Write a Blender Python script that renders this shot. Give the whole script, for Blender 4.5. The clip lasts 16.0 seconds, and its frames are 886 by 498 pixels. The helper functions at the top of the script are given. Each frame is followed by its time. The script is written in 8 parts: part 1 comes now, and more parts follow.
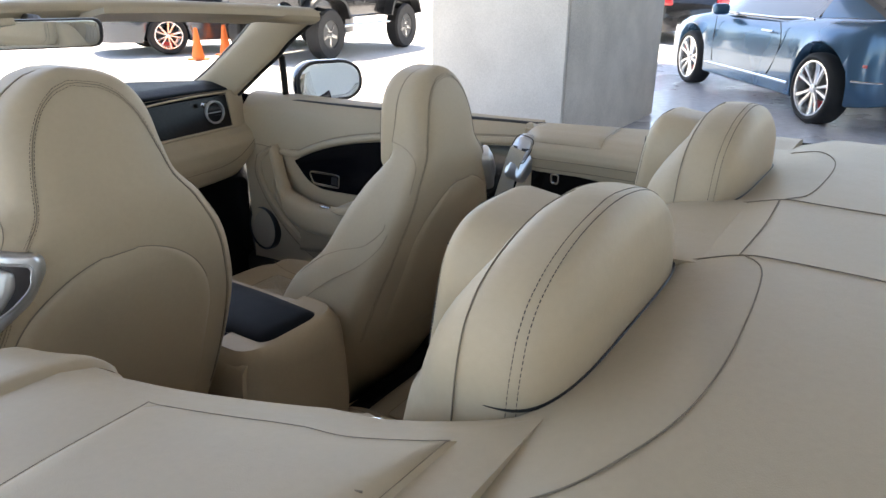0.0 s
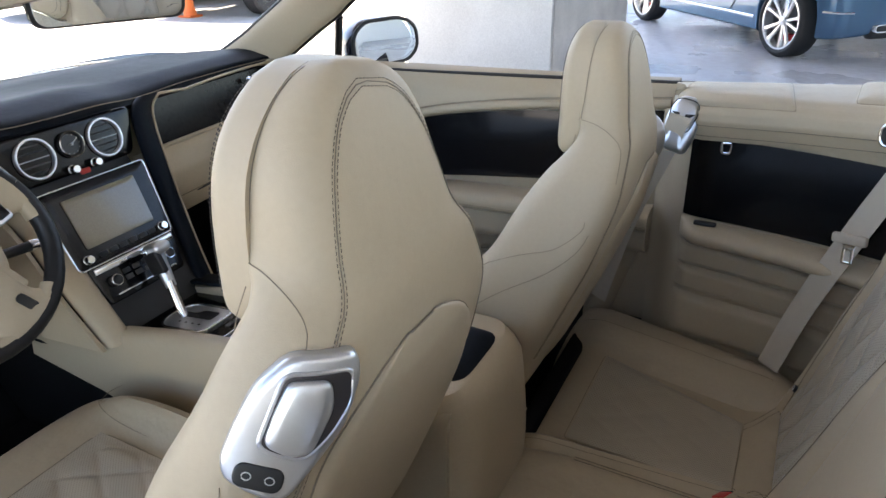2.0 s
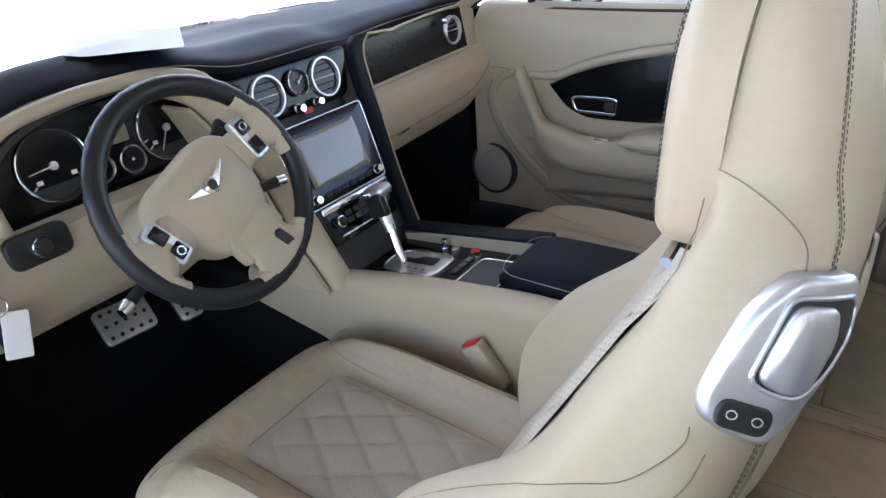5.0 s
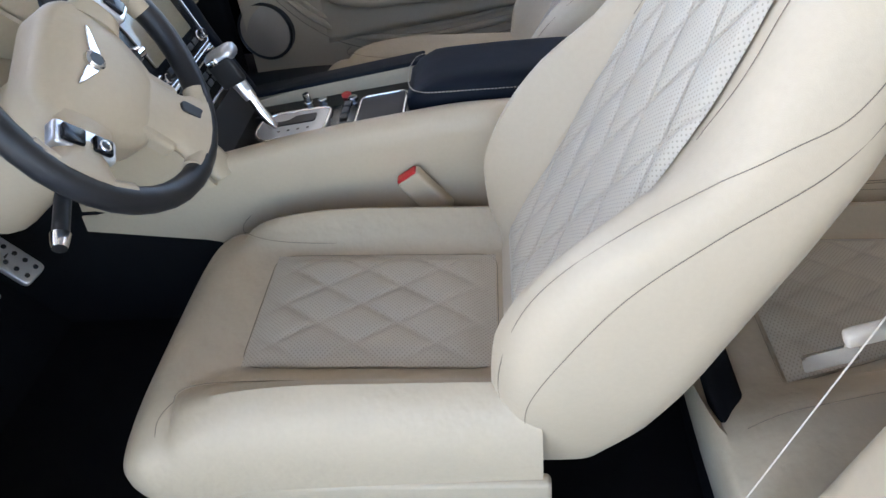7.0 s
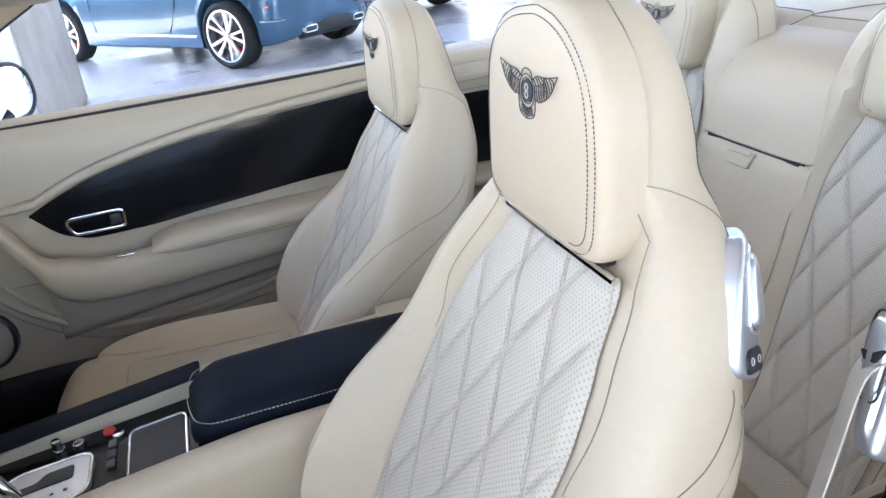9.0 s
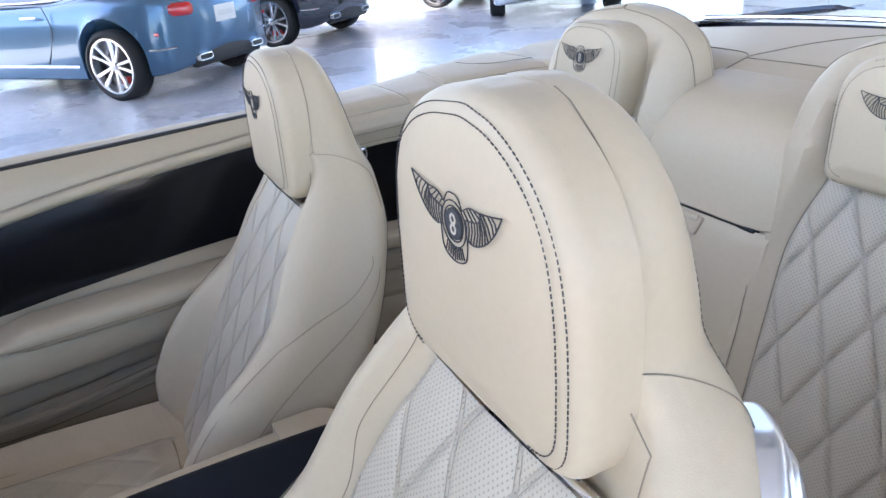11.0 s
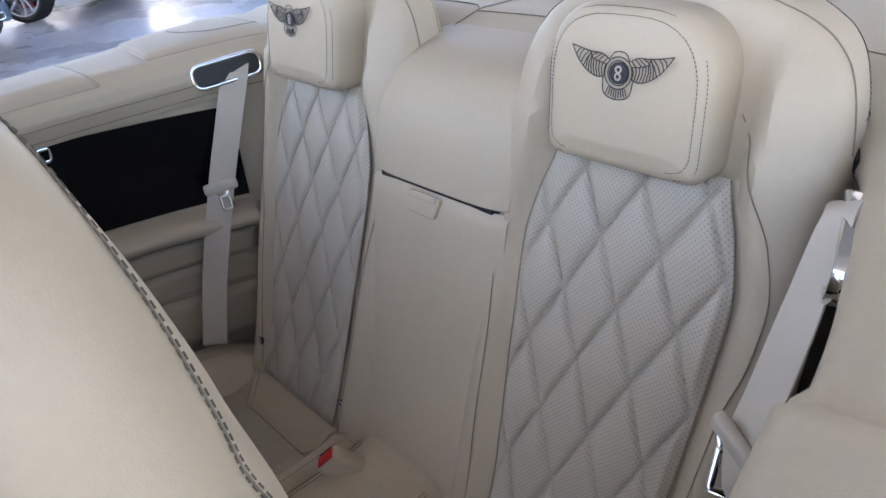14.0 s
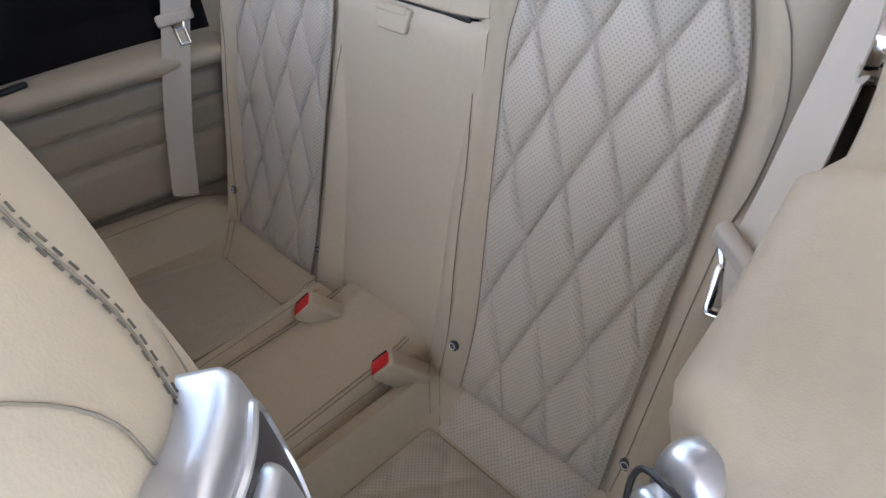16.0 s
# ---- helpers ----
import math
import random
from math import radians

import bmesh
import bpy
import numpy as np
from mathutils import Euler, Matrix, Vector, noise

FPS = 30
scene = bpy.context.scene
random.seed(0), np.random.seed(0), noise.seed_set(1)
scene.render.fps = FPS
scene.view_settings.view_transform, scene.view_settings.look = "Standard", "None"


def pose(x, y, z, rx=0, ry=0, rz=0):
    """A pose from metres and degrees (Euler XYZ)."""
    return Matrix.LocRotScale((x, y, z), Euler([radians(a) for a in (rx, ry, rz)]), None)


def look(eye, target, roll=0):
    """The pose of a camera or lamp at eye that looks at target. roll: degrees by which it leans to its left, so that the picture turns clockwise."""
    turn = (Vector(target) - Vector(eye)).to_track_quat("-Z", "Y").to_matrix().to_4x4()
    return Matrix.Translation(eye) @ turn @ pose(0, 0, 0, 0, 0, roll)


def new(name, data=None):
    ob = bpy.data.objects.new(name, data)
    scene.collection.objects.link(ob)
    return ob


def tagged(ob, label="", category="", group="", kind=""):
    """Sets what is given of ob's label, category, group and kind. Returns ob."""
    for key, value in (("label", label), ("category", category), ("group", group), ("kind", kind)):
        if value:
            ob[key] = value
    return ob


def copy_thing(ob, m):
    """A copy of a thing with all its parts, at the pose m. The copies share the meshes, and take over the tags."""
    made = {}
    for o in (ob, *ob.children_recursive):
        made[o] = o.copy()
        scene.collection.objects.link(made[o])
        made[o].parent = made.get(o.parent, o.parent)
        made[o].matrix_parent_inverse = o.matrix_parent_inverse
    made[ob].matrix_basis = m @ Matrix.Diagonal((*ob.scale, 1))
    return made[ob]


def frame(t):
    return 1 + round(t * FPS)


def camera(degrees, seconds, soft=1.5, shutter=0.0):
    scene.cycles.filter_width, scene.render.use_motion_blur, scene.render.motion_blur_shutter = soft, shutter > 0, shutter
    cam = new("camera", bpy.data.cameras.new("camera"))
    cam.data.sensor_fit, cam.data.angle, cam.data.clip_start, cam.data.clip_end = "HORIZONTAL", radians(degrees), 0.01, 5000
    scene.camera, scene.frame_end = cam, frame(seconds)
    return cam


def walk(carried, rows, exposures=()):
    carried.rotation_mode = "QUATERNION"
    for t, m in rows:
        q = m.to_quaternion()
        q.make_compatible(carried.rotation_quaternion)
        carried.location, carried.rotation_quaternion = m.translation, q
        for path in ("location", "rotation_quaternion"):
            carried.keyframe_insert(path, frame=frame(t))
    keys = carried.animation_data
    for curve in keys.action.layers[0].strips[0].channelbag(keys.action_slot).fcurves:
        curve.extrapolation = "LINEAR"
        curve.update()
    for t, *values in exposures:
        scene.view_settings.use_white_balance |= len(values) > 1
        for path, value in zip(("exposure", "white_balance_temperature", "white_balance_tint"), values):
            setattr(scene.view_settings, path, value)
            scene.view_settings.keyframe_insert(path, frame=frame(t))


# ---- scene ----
cam = camera(64.9, 16.0)
PATH = [
    (0, (-0.858, -0.954, 1.35), (0.692, 0.073, 0.612), 0.5),
    (0.5, (-0.866, -0.825, 1.361), (0.684, 0.167, 0.579), 1.0),
    (1, (-0.834, -0.674, 1.361), (0.697, 0.325, 0.549), 1.3),
    (1.5, (-0.839, -0.533, 1.349), (0.679, 0.446, 0.49), 0.2),
    (2, (-0.862, -0.412, 1.343), (0.735, 0.42, 0.473), -1.3),
    (2.5, (-0.847, -0.304, 1.339), (0.751, 0.516, 0.459), -0.4),
    (3, (-0.843, -0.244, 1.327), (0.713, 0.688, 0.485), -1.5),
    (3.5, (-0.871, -0.259, 1.335), (0.711, 0.611, 0.475), 1.1),
    (4, (-0.889, -0.252, 1.327), (0.667, 0.63, 0.433), 2.1),
    (4.5, (-0.915, -0.236, 1.318), (0.583, 0.722, 0.404), -1.6),
    (5, (-0.959, -0.148, 1.28), (0.473, 0.885, 0.34), -3.6),
    (5.2, (-0.979, -0.116, 1.256), (0.452, 0.898, 0.295), -4.2),
    (7.3, (-1.1, 0.262, 1.19), (0.491, 0.289, -0.022), -7.1),
    (7.5, (-1.094, 0.273, 1.21), (0.539, 0.193, 0.059), -7.2),
    (8, (-1.055, 0.271, 1.265), (0.657, -0.043, 0.279), -5.8),
    (8.5, (-0.985, 0.268, 1.291), (0.744, -0.146, 0.375), -6.6),
    (8.7, (-0.963, 0.272, 1.297), (0.763, -0.205, 0.406), -6.1),
    (10.8, (-0.748, 0.191, 1.324), (0.894, -0.573, 0.476), -3.9),
    (11, (-0.725, 0.175, 1.319), (0.909, -0.616, 0.48), -4.8),
    (11.5, (-0.698, 0.135, 1.318), (0.886, -0.748, 0.473), -4.5),
    (12, (-0.679, 0.081, 1.326), (0.855, -0.887, 0.481), -4.6),
    (12.5, (-0.671, 0.043, 1.318), (0.783, -1.036, 0.468), -4.1),
    (13, (-0.672, 0.01, 1.317), (0.721, -1.131, 0.447), -3.8),
    (13.5, (-0.664, -0.026, 1.298), (0.703, -1.174, 0.397), -4.4),
    (14, (-0.654, -0.056, 1.274), (0.666, -1.207, 0.308), -4.9),
    (14.5, (-0.641, -0.083, 1.246), (0.639, -1.217, 0.209), -5.3),
    (15, (-0.635, -0.101, 1.214), (0.61, -1.191, 0.09), -6.1),
    (15.5, (-0.634, -0.108, 1.189), (0.57, -1.142, -0.028), -6.3),
    (16, (-0.637, -0.106, 1.178), (0.556, -1.092, -0.089), -6.8),
]
walk(cam, [(t, look(eye, target, roll)) for t, eye, target, roll in PATH], exposures=[(0, 2.15, 7000, 12), (1.5, 2.5, 6850, 13), (3, 2.57, 6850, 13), (4.5, 2.78, 6550, 14), (5, 2.82, 6500, 15), (8, 3.2, 6350, 14), (11, 2.8, 6300, 16), (14, 2.6, 6350, 18), (15, 2.72, 6500, 17), (16, 3.0, 6650, 17)])

# ---- world, sun, exposure ----
SUN_EL, SUN_AZ = 60.0, 36.0
world = bpy.data.worlds.new("sky")
scene.world = world
world.use_nodes = True
wn = world.node_tree.nodes
sky = wn.new("ShaderNodeTexSky")
sky.sky_type, sky.sun_disc = "NISHITA", False
sky.sun_elevation, sky.sun_rotation = radians(SUN_EL), radians(SUN_AZ)
world.node_tree.links.new(sky.outputs[0], wn["Background"].inputs[0])
wn["Background"].inputs[1].default_value = 0.13
sun = new("sun", bpy.data.lights.new("sun", "SUN"))
sun.data.energy, sun.data.angle, sun.data.color = 5.0, radians(0.5), (1.0, 0.93, 0.83)
sa, se = radians(SUN_AZ), radians(SUN_EL)
sun.matrix_world = look((0, 0, 0), (-math.sin(sa) * math.cos(se), -math.cos(sa) * math.cos(se), -math.sin(se)))

# ---- materials ----
def material(name, colour, rough=0.5, metal=0.0, bump=0.0, scale=60.0, vary=0.06, coat=0.0, spec=0.5, detail=4.0, stain=0.0):
    """A surface with colour that varies at two scales, uneven gloss and fine relief."""
    m = bpy.data.materials.new(name)
    m.use_nodes = True
    n, l = m.node_tree.nodes, m.node_tree.links
    b = n["Principled BSDF"]
    b.inputs["Metallic"].default_value = metal
    b.inputs["Coat Weight"].default_value = coat
    b.inputs["Coat Roughness"].default_value = 0.04
    b.inputs["Specular IOR Level"].default_value = spec
    co = n.new("ShaderNodeTexCoord")
    big, fine = n.new("ShaderNodeTexNoise"), n.new("ShaderNodeTexNoise")
    big.inputs["Scale"].default_value, big.inputs["Detail"].default_value = scale / 12, 3
    fine.inputs["Scale"].default_value, fine.inputs["Detail"].default_value = scale * 4, detail
    l.new(co.outputs["Object"], big.inputs["Vector"])
    l.new(co.outputs["Object"], fine.inputs["Vector"])
    add = n.new("ShaderNodeMath")
    add.operation = "ADD"
    l.new(big.outputs["Fac"], add.inputs[0])
    l.new(fine.outputs["Fac"], add.inputs[1])
    ramp = n.new("ShaderNodeMapRange")
    ramp.inputs["From Min"].default_value, ramp.inputs["From Max"].default_value = 0.6, 1.4
    ramp.inputs["To Min"].default_value, ramp.inputs["To Max"].default_value = 1 - vary - stain, 1 + vary
    l.new(add.outputs[0], ramp.inputs["Value"])
    mix = n.new("ShaderNodeVectorMath")
    mix.operation = "SCALE"
    mix.inputs[0].default_value = colour
    l.new(ramp.outputs[0], mix.inputs["Scale"])
    l.new(mix.outputs[0], b.inputs["Base Color"])
    rr = n.new("ShaderNodeMapRange")
    rr.inputs["To Min"].default_value, rr.inputs["To Max"].default_value = max(0.02, rough * 0.82), min(1, rough * 1.18)
    l.new(big.outputs["Fac"], rr.inputs["Value"])
    l.new(rr.outputs[0], b.inputs["Roughness"])
    if bump:
        bp = n.new("ShaderNodeBump")
        bp.inputs["Strength"].default_value, bp.inputs["Distance"].default_value = bump, 0.001
        l.new(fine.outputs["Fac"], bp.inputs["Height"])
        l.new(bp.outputs[0], b.inputs["Normal"])
    return m


def leather(name, colour, holes=False, rough=0.48, spec=0.35, crease=0.25):
    """Grained hide: pebbled relief, and rows of punched holes where it is perforated."""
    m = material(name, colour, rough, bump=0.0, scale=40, vary=0.035, spec=spec)
    n, l = m.node_tree.nodes, m.node_tree.links
    b = n["Principled BSDF"]
    co = n["Texture Coordinate"]
    grain = n.new("ShaderNodeTexVoronoi")
    grain.inputs["Scale"].default_value = 900
    l.new(co.outputs["Object"], grain.inputs["Vector"])
    soft = n.new("ShaderNodeTexNoise")
    soft.inputs["Scale"].default_value, soft.inputs["Detail"].default_value = 22, 3
    l.new(co.outputs["Object"], soft.inputs["Vector"])
    bp = n.new("ShaderNodeBump")
    bp.inputs["Strength"].default_value, bp.inputs["Distance"].default_value = 0.22, 0.0004
    l.new(grain.outputs["Distance"], bp.inputs["Height"])
    bq = n.new("ShaderNodeBump")
    bq.inputs["Strength"].default_value, bq.inputs["Distance"].default_value = crease, 0.004 if crease < 0.3 else 0.012
    l.new(soft.outputs["Fac"], bq.inputs["Height"])
    l.new(bp.outputs[0], bq.inputs["Normal"])
    l.new(bq.outputs[0], b.inputs["Normal"])
    if holes:
        mp = n.new("ShaderNodeMapping")
        mp.inputs["Rotation"].default_value = (0, 0, radians(45))
        uv = n.new("ShaderNodeUVMap")
        l.new(uv.outputs[0], mp.inputs["Vector"])
        dots = n.new("ShaderNodeTexVoronoi")
        dots.voronoi_dimensions = "2D"
        dots.inputs["Scale"].default_value, dots.inputs["Randomness"].default_value = 235, 0.0
        l.new(mp.outputs[0], dots.inputs["Vector"])
        cut = n.new("ShaderNodeMapRange")
        cut.inputs["From Min"].default_value, cut.inputs["From Max"].default_value = 0.16, 0.24
        cut.inputs["To Min"].default_value, cut.inputs["To Max"].default_value = 0.62, 1.0
        l.new(dots.outputs["Distance"], cut.inputs["Value"])
        old = b.inputs["Base Color"].links[0].from_socket
        sc = n.new("ShaderNodeVectorMath")
        sc.operation = "SCALE"
        l.new(old, sc.inputs[0])
        l.new(cut.outputs[0], sc.inputs["Scale"])
        l.new(sc.outputs[0], b.inputs["Base Color"])
    return m


def glass(name, colour=(1, 1, 1), rough=0.0):
    m = bpy.data.materials.new(name)
    m.use_nodes = True
    b = m.node_tree.nodes["Principled BSDF"]
    b.inputs["Base Color"].default_value = (*colour, 1)
    b.inputs["Transmission Weight"].default_value = 1.0
    b.inputs["Roughness"].default_value = rough
    b.inputs["IOR"].default_value = 1.03
    return m


CREAM_RGB = (0.435, 0.358, 0.250)
CREAM = leather("cream_leather", CREAM_RGB)
CREAM_SOFT = leather("creased_cream_leather", CREAM_RGB, crease=0.35)
CREAM_PERF = leather("cream_perforated_leather", (0.423, 0.368, 0.283), holes=True)
NAVY = leather("navy_leather", (0.0065, 0.0088, 0.0135), rough=0.55, spec=0.07)
BLACK_HIDE = leather("black_leather", (0.012, 0.012, 0.013), rough=0.4)
THREAD_DARK = material("dark_thread", (0.05, 0.045, 0.045), 0.8, scale=300)
PALE_THREAD = material("cream_thread", (0.40, 0.35, 0.28), 0.8, scale=300)
THREAD_UMBER = material("umber_thread", (0.10, 0.083, 0.063), 0.8, scale=300)
# Crease shade along the cream leather's seams, coloured into thin brown cords.
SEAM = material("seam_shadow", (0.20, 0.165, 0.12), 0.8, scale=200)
PIANO = material("piano_black", (0.004, 0.004, 0.005), 0.16, coat=0.12, spec=0.25, vary=0.02, scale=20)
WOOD = material("dark_stained_veneer", (0.010, 0.0085, 0.008), 0.20, coat=0.0, spec=0.2, vary=0.5, scale=30)
CHROME = material("chrome", (0.78, 0.79, 0.80), 0.07, 1.0, vary=0.02, scale=30)
RECESS = material("dark_satin_metal", (0.045, 0.04, 0.042), 0.35, 0.4, vary=0.05)
SATIN = material("satin_silver", (0.60, 0.61, 0.63), 0.30, 0.85, bump=0.02, vary=0.03, scale=60)
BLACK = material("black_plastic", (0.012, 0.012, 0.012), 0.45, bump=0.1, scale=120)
DARK_GREY = material("dark_grey_plastic", (0.05, 0.05, 0.05), 0.5, bump=0.1, scale=120)
CARPET = material("black_carpet", (0.008, 0.008, 0.009), 0.95, bump=1.0, scale=400, vary=0.3, spec=0.1)
WEB = material("belt_webbing", (0.50, 0.44, 0.35), 0.75, bump=0.4, scale=500, vary=0.05, spec=0.2)
CLOTH = material("cream_speaker_cloth", (0.36, 0.31, 0.24), 0.8, bump=0.5, scale=300)
RED = material("red_plastic", (0.52, 0.02, 0.02), 0.35, vary=0.04)
WHITE = material("white_plastic", (0.72, 0.71, 0.68), 0.4, vary=0.03)
PAPER = material("white_paper", (0.80, 0.80, 0.78), 0.7, vary=0.02)
RUBBER = material("tyre_rubber", (0.016, 0.016, 0.017), 0.75, bump=0.5, scale=120, vary=0.15)
ALLOY = material("bright_alloy", (0.72, 0.72, 0.72), 0.22, 0.9, vary=0.05)
PAINT_NAVY = material("deep_navy_paint", (0.008, 0.012, 0.03), 0.2, 0.2, coat=1.0, vary=0.03)
PAINT_BLUE = material("metallic_mid_blue_paint", (0.05, 0.125, 0.215), 0.25, 0.45, coat=0.7, vary=0.03, scale=40)
PAINT_DARK = material("dark_blue_black_paint", (0.012, 0.016, 0.032), 0.2, 0.3, coat=1.0, vary=0.03)
PAINT_BLACK = material("black_paint", (0.012, 0.012, 0.013), 0.25, 0.1, coat=1.0, vary=0.05)
PAINT_GREY = material("dark_grey_paint", (0.035, 0.045, 0.06), 0.22, 0.5, coat=1.0, vary=0.03)
PAINT_SILVER = material("pale_silver_blue_paint", (0.62, 0.68, 0.74), 0.25, 0.4, coat=1.0, vary=0.03)
DARK_GLASS = material("dark_tinted_glass", (0.06, 0.07, 0.08), 0.04, coat=1.0, vary=0.0)
TAIL_RED = material("red_lamp_glass", (0.55, 0.02, 0.025), 0.1, coat=1.0)
LAMP_CLEAR = material("clear_lamp_glass", (0.55, 0.58, 0.6), 0.08, 0.3, coat=1.0)
ORANGE = material("orange_cone_plastic", (0.80, 0.17, 0.03), 0.5, vary=0.1)
BARS = material("pale_marking", (0.62, 0.62, 0.60), 0.5)
BAR_RED = material("red_marking", (0.6, 0.05, 0.04), 0.5)
EMBLEM = material("dark_embroidery_thread", (0.03, 0.03, 0.034), 0.75, bump=0.5, scale=600)
DIAL = material("dial_face", (0.02, 0.022, 0.024), 0.35, vary=0.1)
SCREEN = material("unlit_screen_glass", (0.20, 0.175, 0.12), 0.12, coat=0.6, vary=0.16, scale=90)
MIRROR = material("mirror_glass", (0.86, 0.88, 0.88), 0.0, 1.0, vary=0.0)
CLEAR = glass("windscreen_glass")


def floor_material():
    """Sealed grey concrete under the canopy, worn and dull here, polished there."""
    m = material("sealed_grey_floor", (0.53, 0.54, 0.58), 0.28, scale=3.0, vary=0.22, spec=0.5, stain=0.1, coat=0.25)
    n, l = m.node_tree.nodes, m.node_tree.links
    b = n["Principled BSDF"]
    b.inputs["Coat Roughness"].default_value = 0.14
    co = n["Texture Coordinate"]
    st = n.new("ShaderNodeTexNoise")
    st.inputs["Scale"].default_value, st.inputs["Detail"].default_value = 1.3, 7
    l.new(co.outputs["Object"], st.inputs["Vector"])
    mr = n.new("ShaderNodeMapRange")
    mr.inputs["From Min"].default_value, mr.inputs["From Max"].default_value = 0.35, 0.7
    mr.inputs["To Min"].default_value, mr.inputs["To Max"].default_value = 0.20, 0.46
    l.new(st.outputs["Fac"], mr.inputs["Value"])
    l.new(mr.outputs[0], b.inputs["Roughness"])
    bp = n.new("ShaderNodeBump")
    bp.inputs["Strength"].default_value, bp.inputs["Distance"].default_value = 0.06, 0.004
    l.new(st.outputs["Fac"], bp.inputs["Height"])
    l.new(bp.outputs[0], b.inputs["Normal"])
    return m


FLOOR = floor_material()
LOT = material("pale_concrete_lot", (0.58, 0.555, 0.52), 0.85, bump=0.3, scale=4, vary=0.12, stain=0.06)
CONCRETE = material("smooth_grey_concrete", (0.60, 0.585, 0.555), 0.85, bump=0.6, scale=26, vary=0.12, stain=0.07)
CONCRETE_ROUGH = material("rough_brown_grey_concrete", (0.56, 0.515, 0.46), 0.9, bump=1.0, scale=34, vary=0.2, stain=0.1)
# Unseen canopy, kept this dark so that less light falls from above.
CEILING = material("light_cutting_canopy", (0.16, 0.16, 0.16), 0.9, bump=0.3, scale=12, vary=0.1)
PLASTER = material("white_plaster", (0.74, 0.74, 0.72), 0.8, bump=0.2, scale=10, vary=0.05)

# ---- shape helpers ----
def origin(ob):
    v = Vector((0, 0, 0))
    while ob is not None:
        v += ob.location
        ob = ob.parent
    return v


def link(name, mesh, mat, parent=None, label="", sharp=40):
    if mat is not None:
        mesh.materials.append(mat)
    mesh.shade_smooth()
    mesh.set_sharp_from_angle(angle=radians(sharp))
    ob = new(name, mesh)
    if parent is not None:
        ob.parent = parent
    if label:
        ob["label"] = label
    return ob


def part(name, bm, mat, parent=None, label="", sharp=40):
    """Links a bmesh, built in world coordinates, as one mesh under a thing or a part."""
    if parent is not None:
        bmesh.ops.translate(bm, vec=-origin(parent), verts=bm.verts)
    mesh = bpy.data.meshes.new(name)
    bmesh.ops.recalc_face_normals(bm, faces=bm.faces)
    bm.to_mesh(mesh)
    bm.free()
    return link(name, mesh, mat, parent, label, sharp)


def thing(name, base, label, category, group="", kind=""):
    ob = new(name)
    ob.location = base
    ob.empty_display_size = 0.05
    return tagged(ob, label, category, group, kind)


def smooth(keys):
    """A smooth curve through (position, value) keys: monotone between neighbours."""
    xs = np.array([k[0] for k in keys], float)
    ys = np.array([k[1] for k in keys], float)
    d = np.diff(ys) / np.diff(xs)
    m = np.r_[d[0], np.where(d[:-1] * d[1:] > 0, 2 * d[:-1] * d[1:] / np.where(d[:-1] + d[1:] == 0, 1, d[:-1] + d[1:]), 0), d[-1]]

    def at(x):
        x = min(max(x, xs[0]), xs[-1])
        i = min(int(np.searchsorted(xs, x, "right")) - 1, len(xs) - 2)
        h = xs[i + 1] - xs[i]
        t = (x - xs[i]) / h
        return float((2 * t**3 - 3 * t**2 + 1) * ys[i] + (t**3 - 2 * t**2 + t) * h * m[i] + (3 * t**2 - 2 * t**3) * ys[i + 1] + (t**3 - t**2) * h * m[i + 1])

    return at


def spline(points, n=40, closed=False):
    """Catmull-Rom points along a polyline."""
    p = [Vector(q) for q in points]
    k = len(p)
    out = []
    spans = k if closed else k - 1
    for i in range(spans):
        if closed:
            a, b, c, d = p[i - 1], p[i], p[(i + 1) % k], p[(i + 2) % k]
        else:
            a, b, c, d = p[max(i - 1, 0)], p[i], p[i + 1], p[min(i + 2, k - 1)]
        steps = max(2, n // spans)
        for s in range(steps):
            t = s / steps
            out.append(0.5 * (2 * b + (c - a) * t + (2 * a - 5 * b + 4 * c - d) * t * t + (3 * b - a - 3 * c + d) * t**3))
    if not closed:
        out.append(p[-1])
    return out


def loft(rings, cap=True, closed=True):
    """Faces between rings of equal count."""
    bm = bmesh.new()
    rows = [[bm.verts.new(p) for p in r] for r in rings]
    k = len(rows[0])
    for a, b in zip(rows, rows[1:]):
        for i in range(k if closed else k - 1):
            j = (i + 1) % k
            bm.faces.new((a[i], a[j], b[j], b[i]))
    if cap and closed:
        bm.faces.new(list(reversed(rows[0])))
        bm.faces.new(rows[-1])
    bmesh.ops.remove_doubles(bm, verts=bm.verts, dist=1e-6)
    bmesh.ops.recalc_face_normals(bm, faces=bm.faces)
    return bm


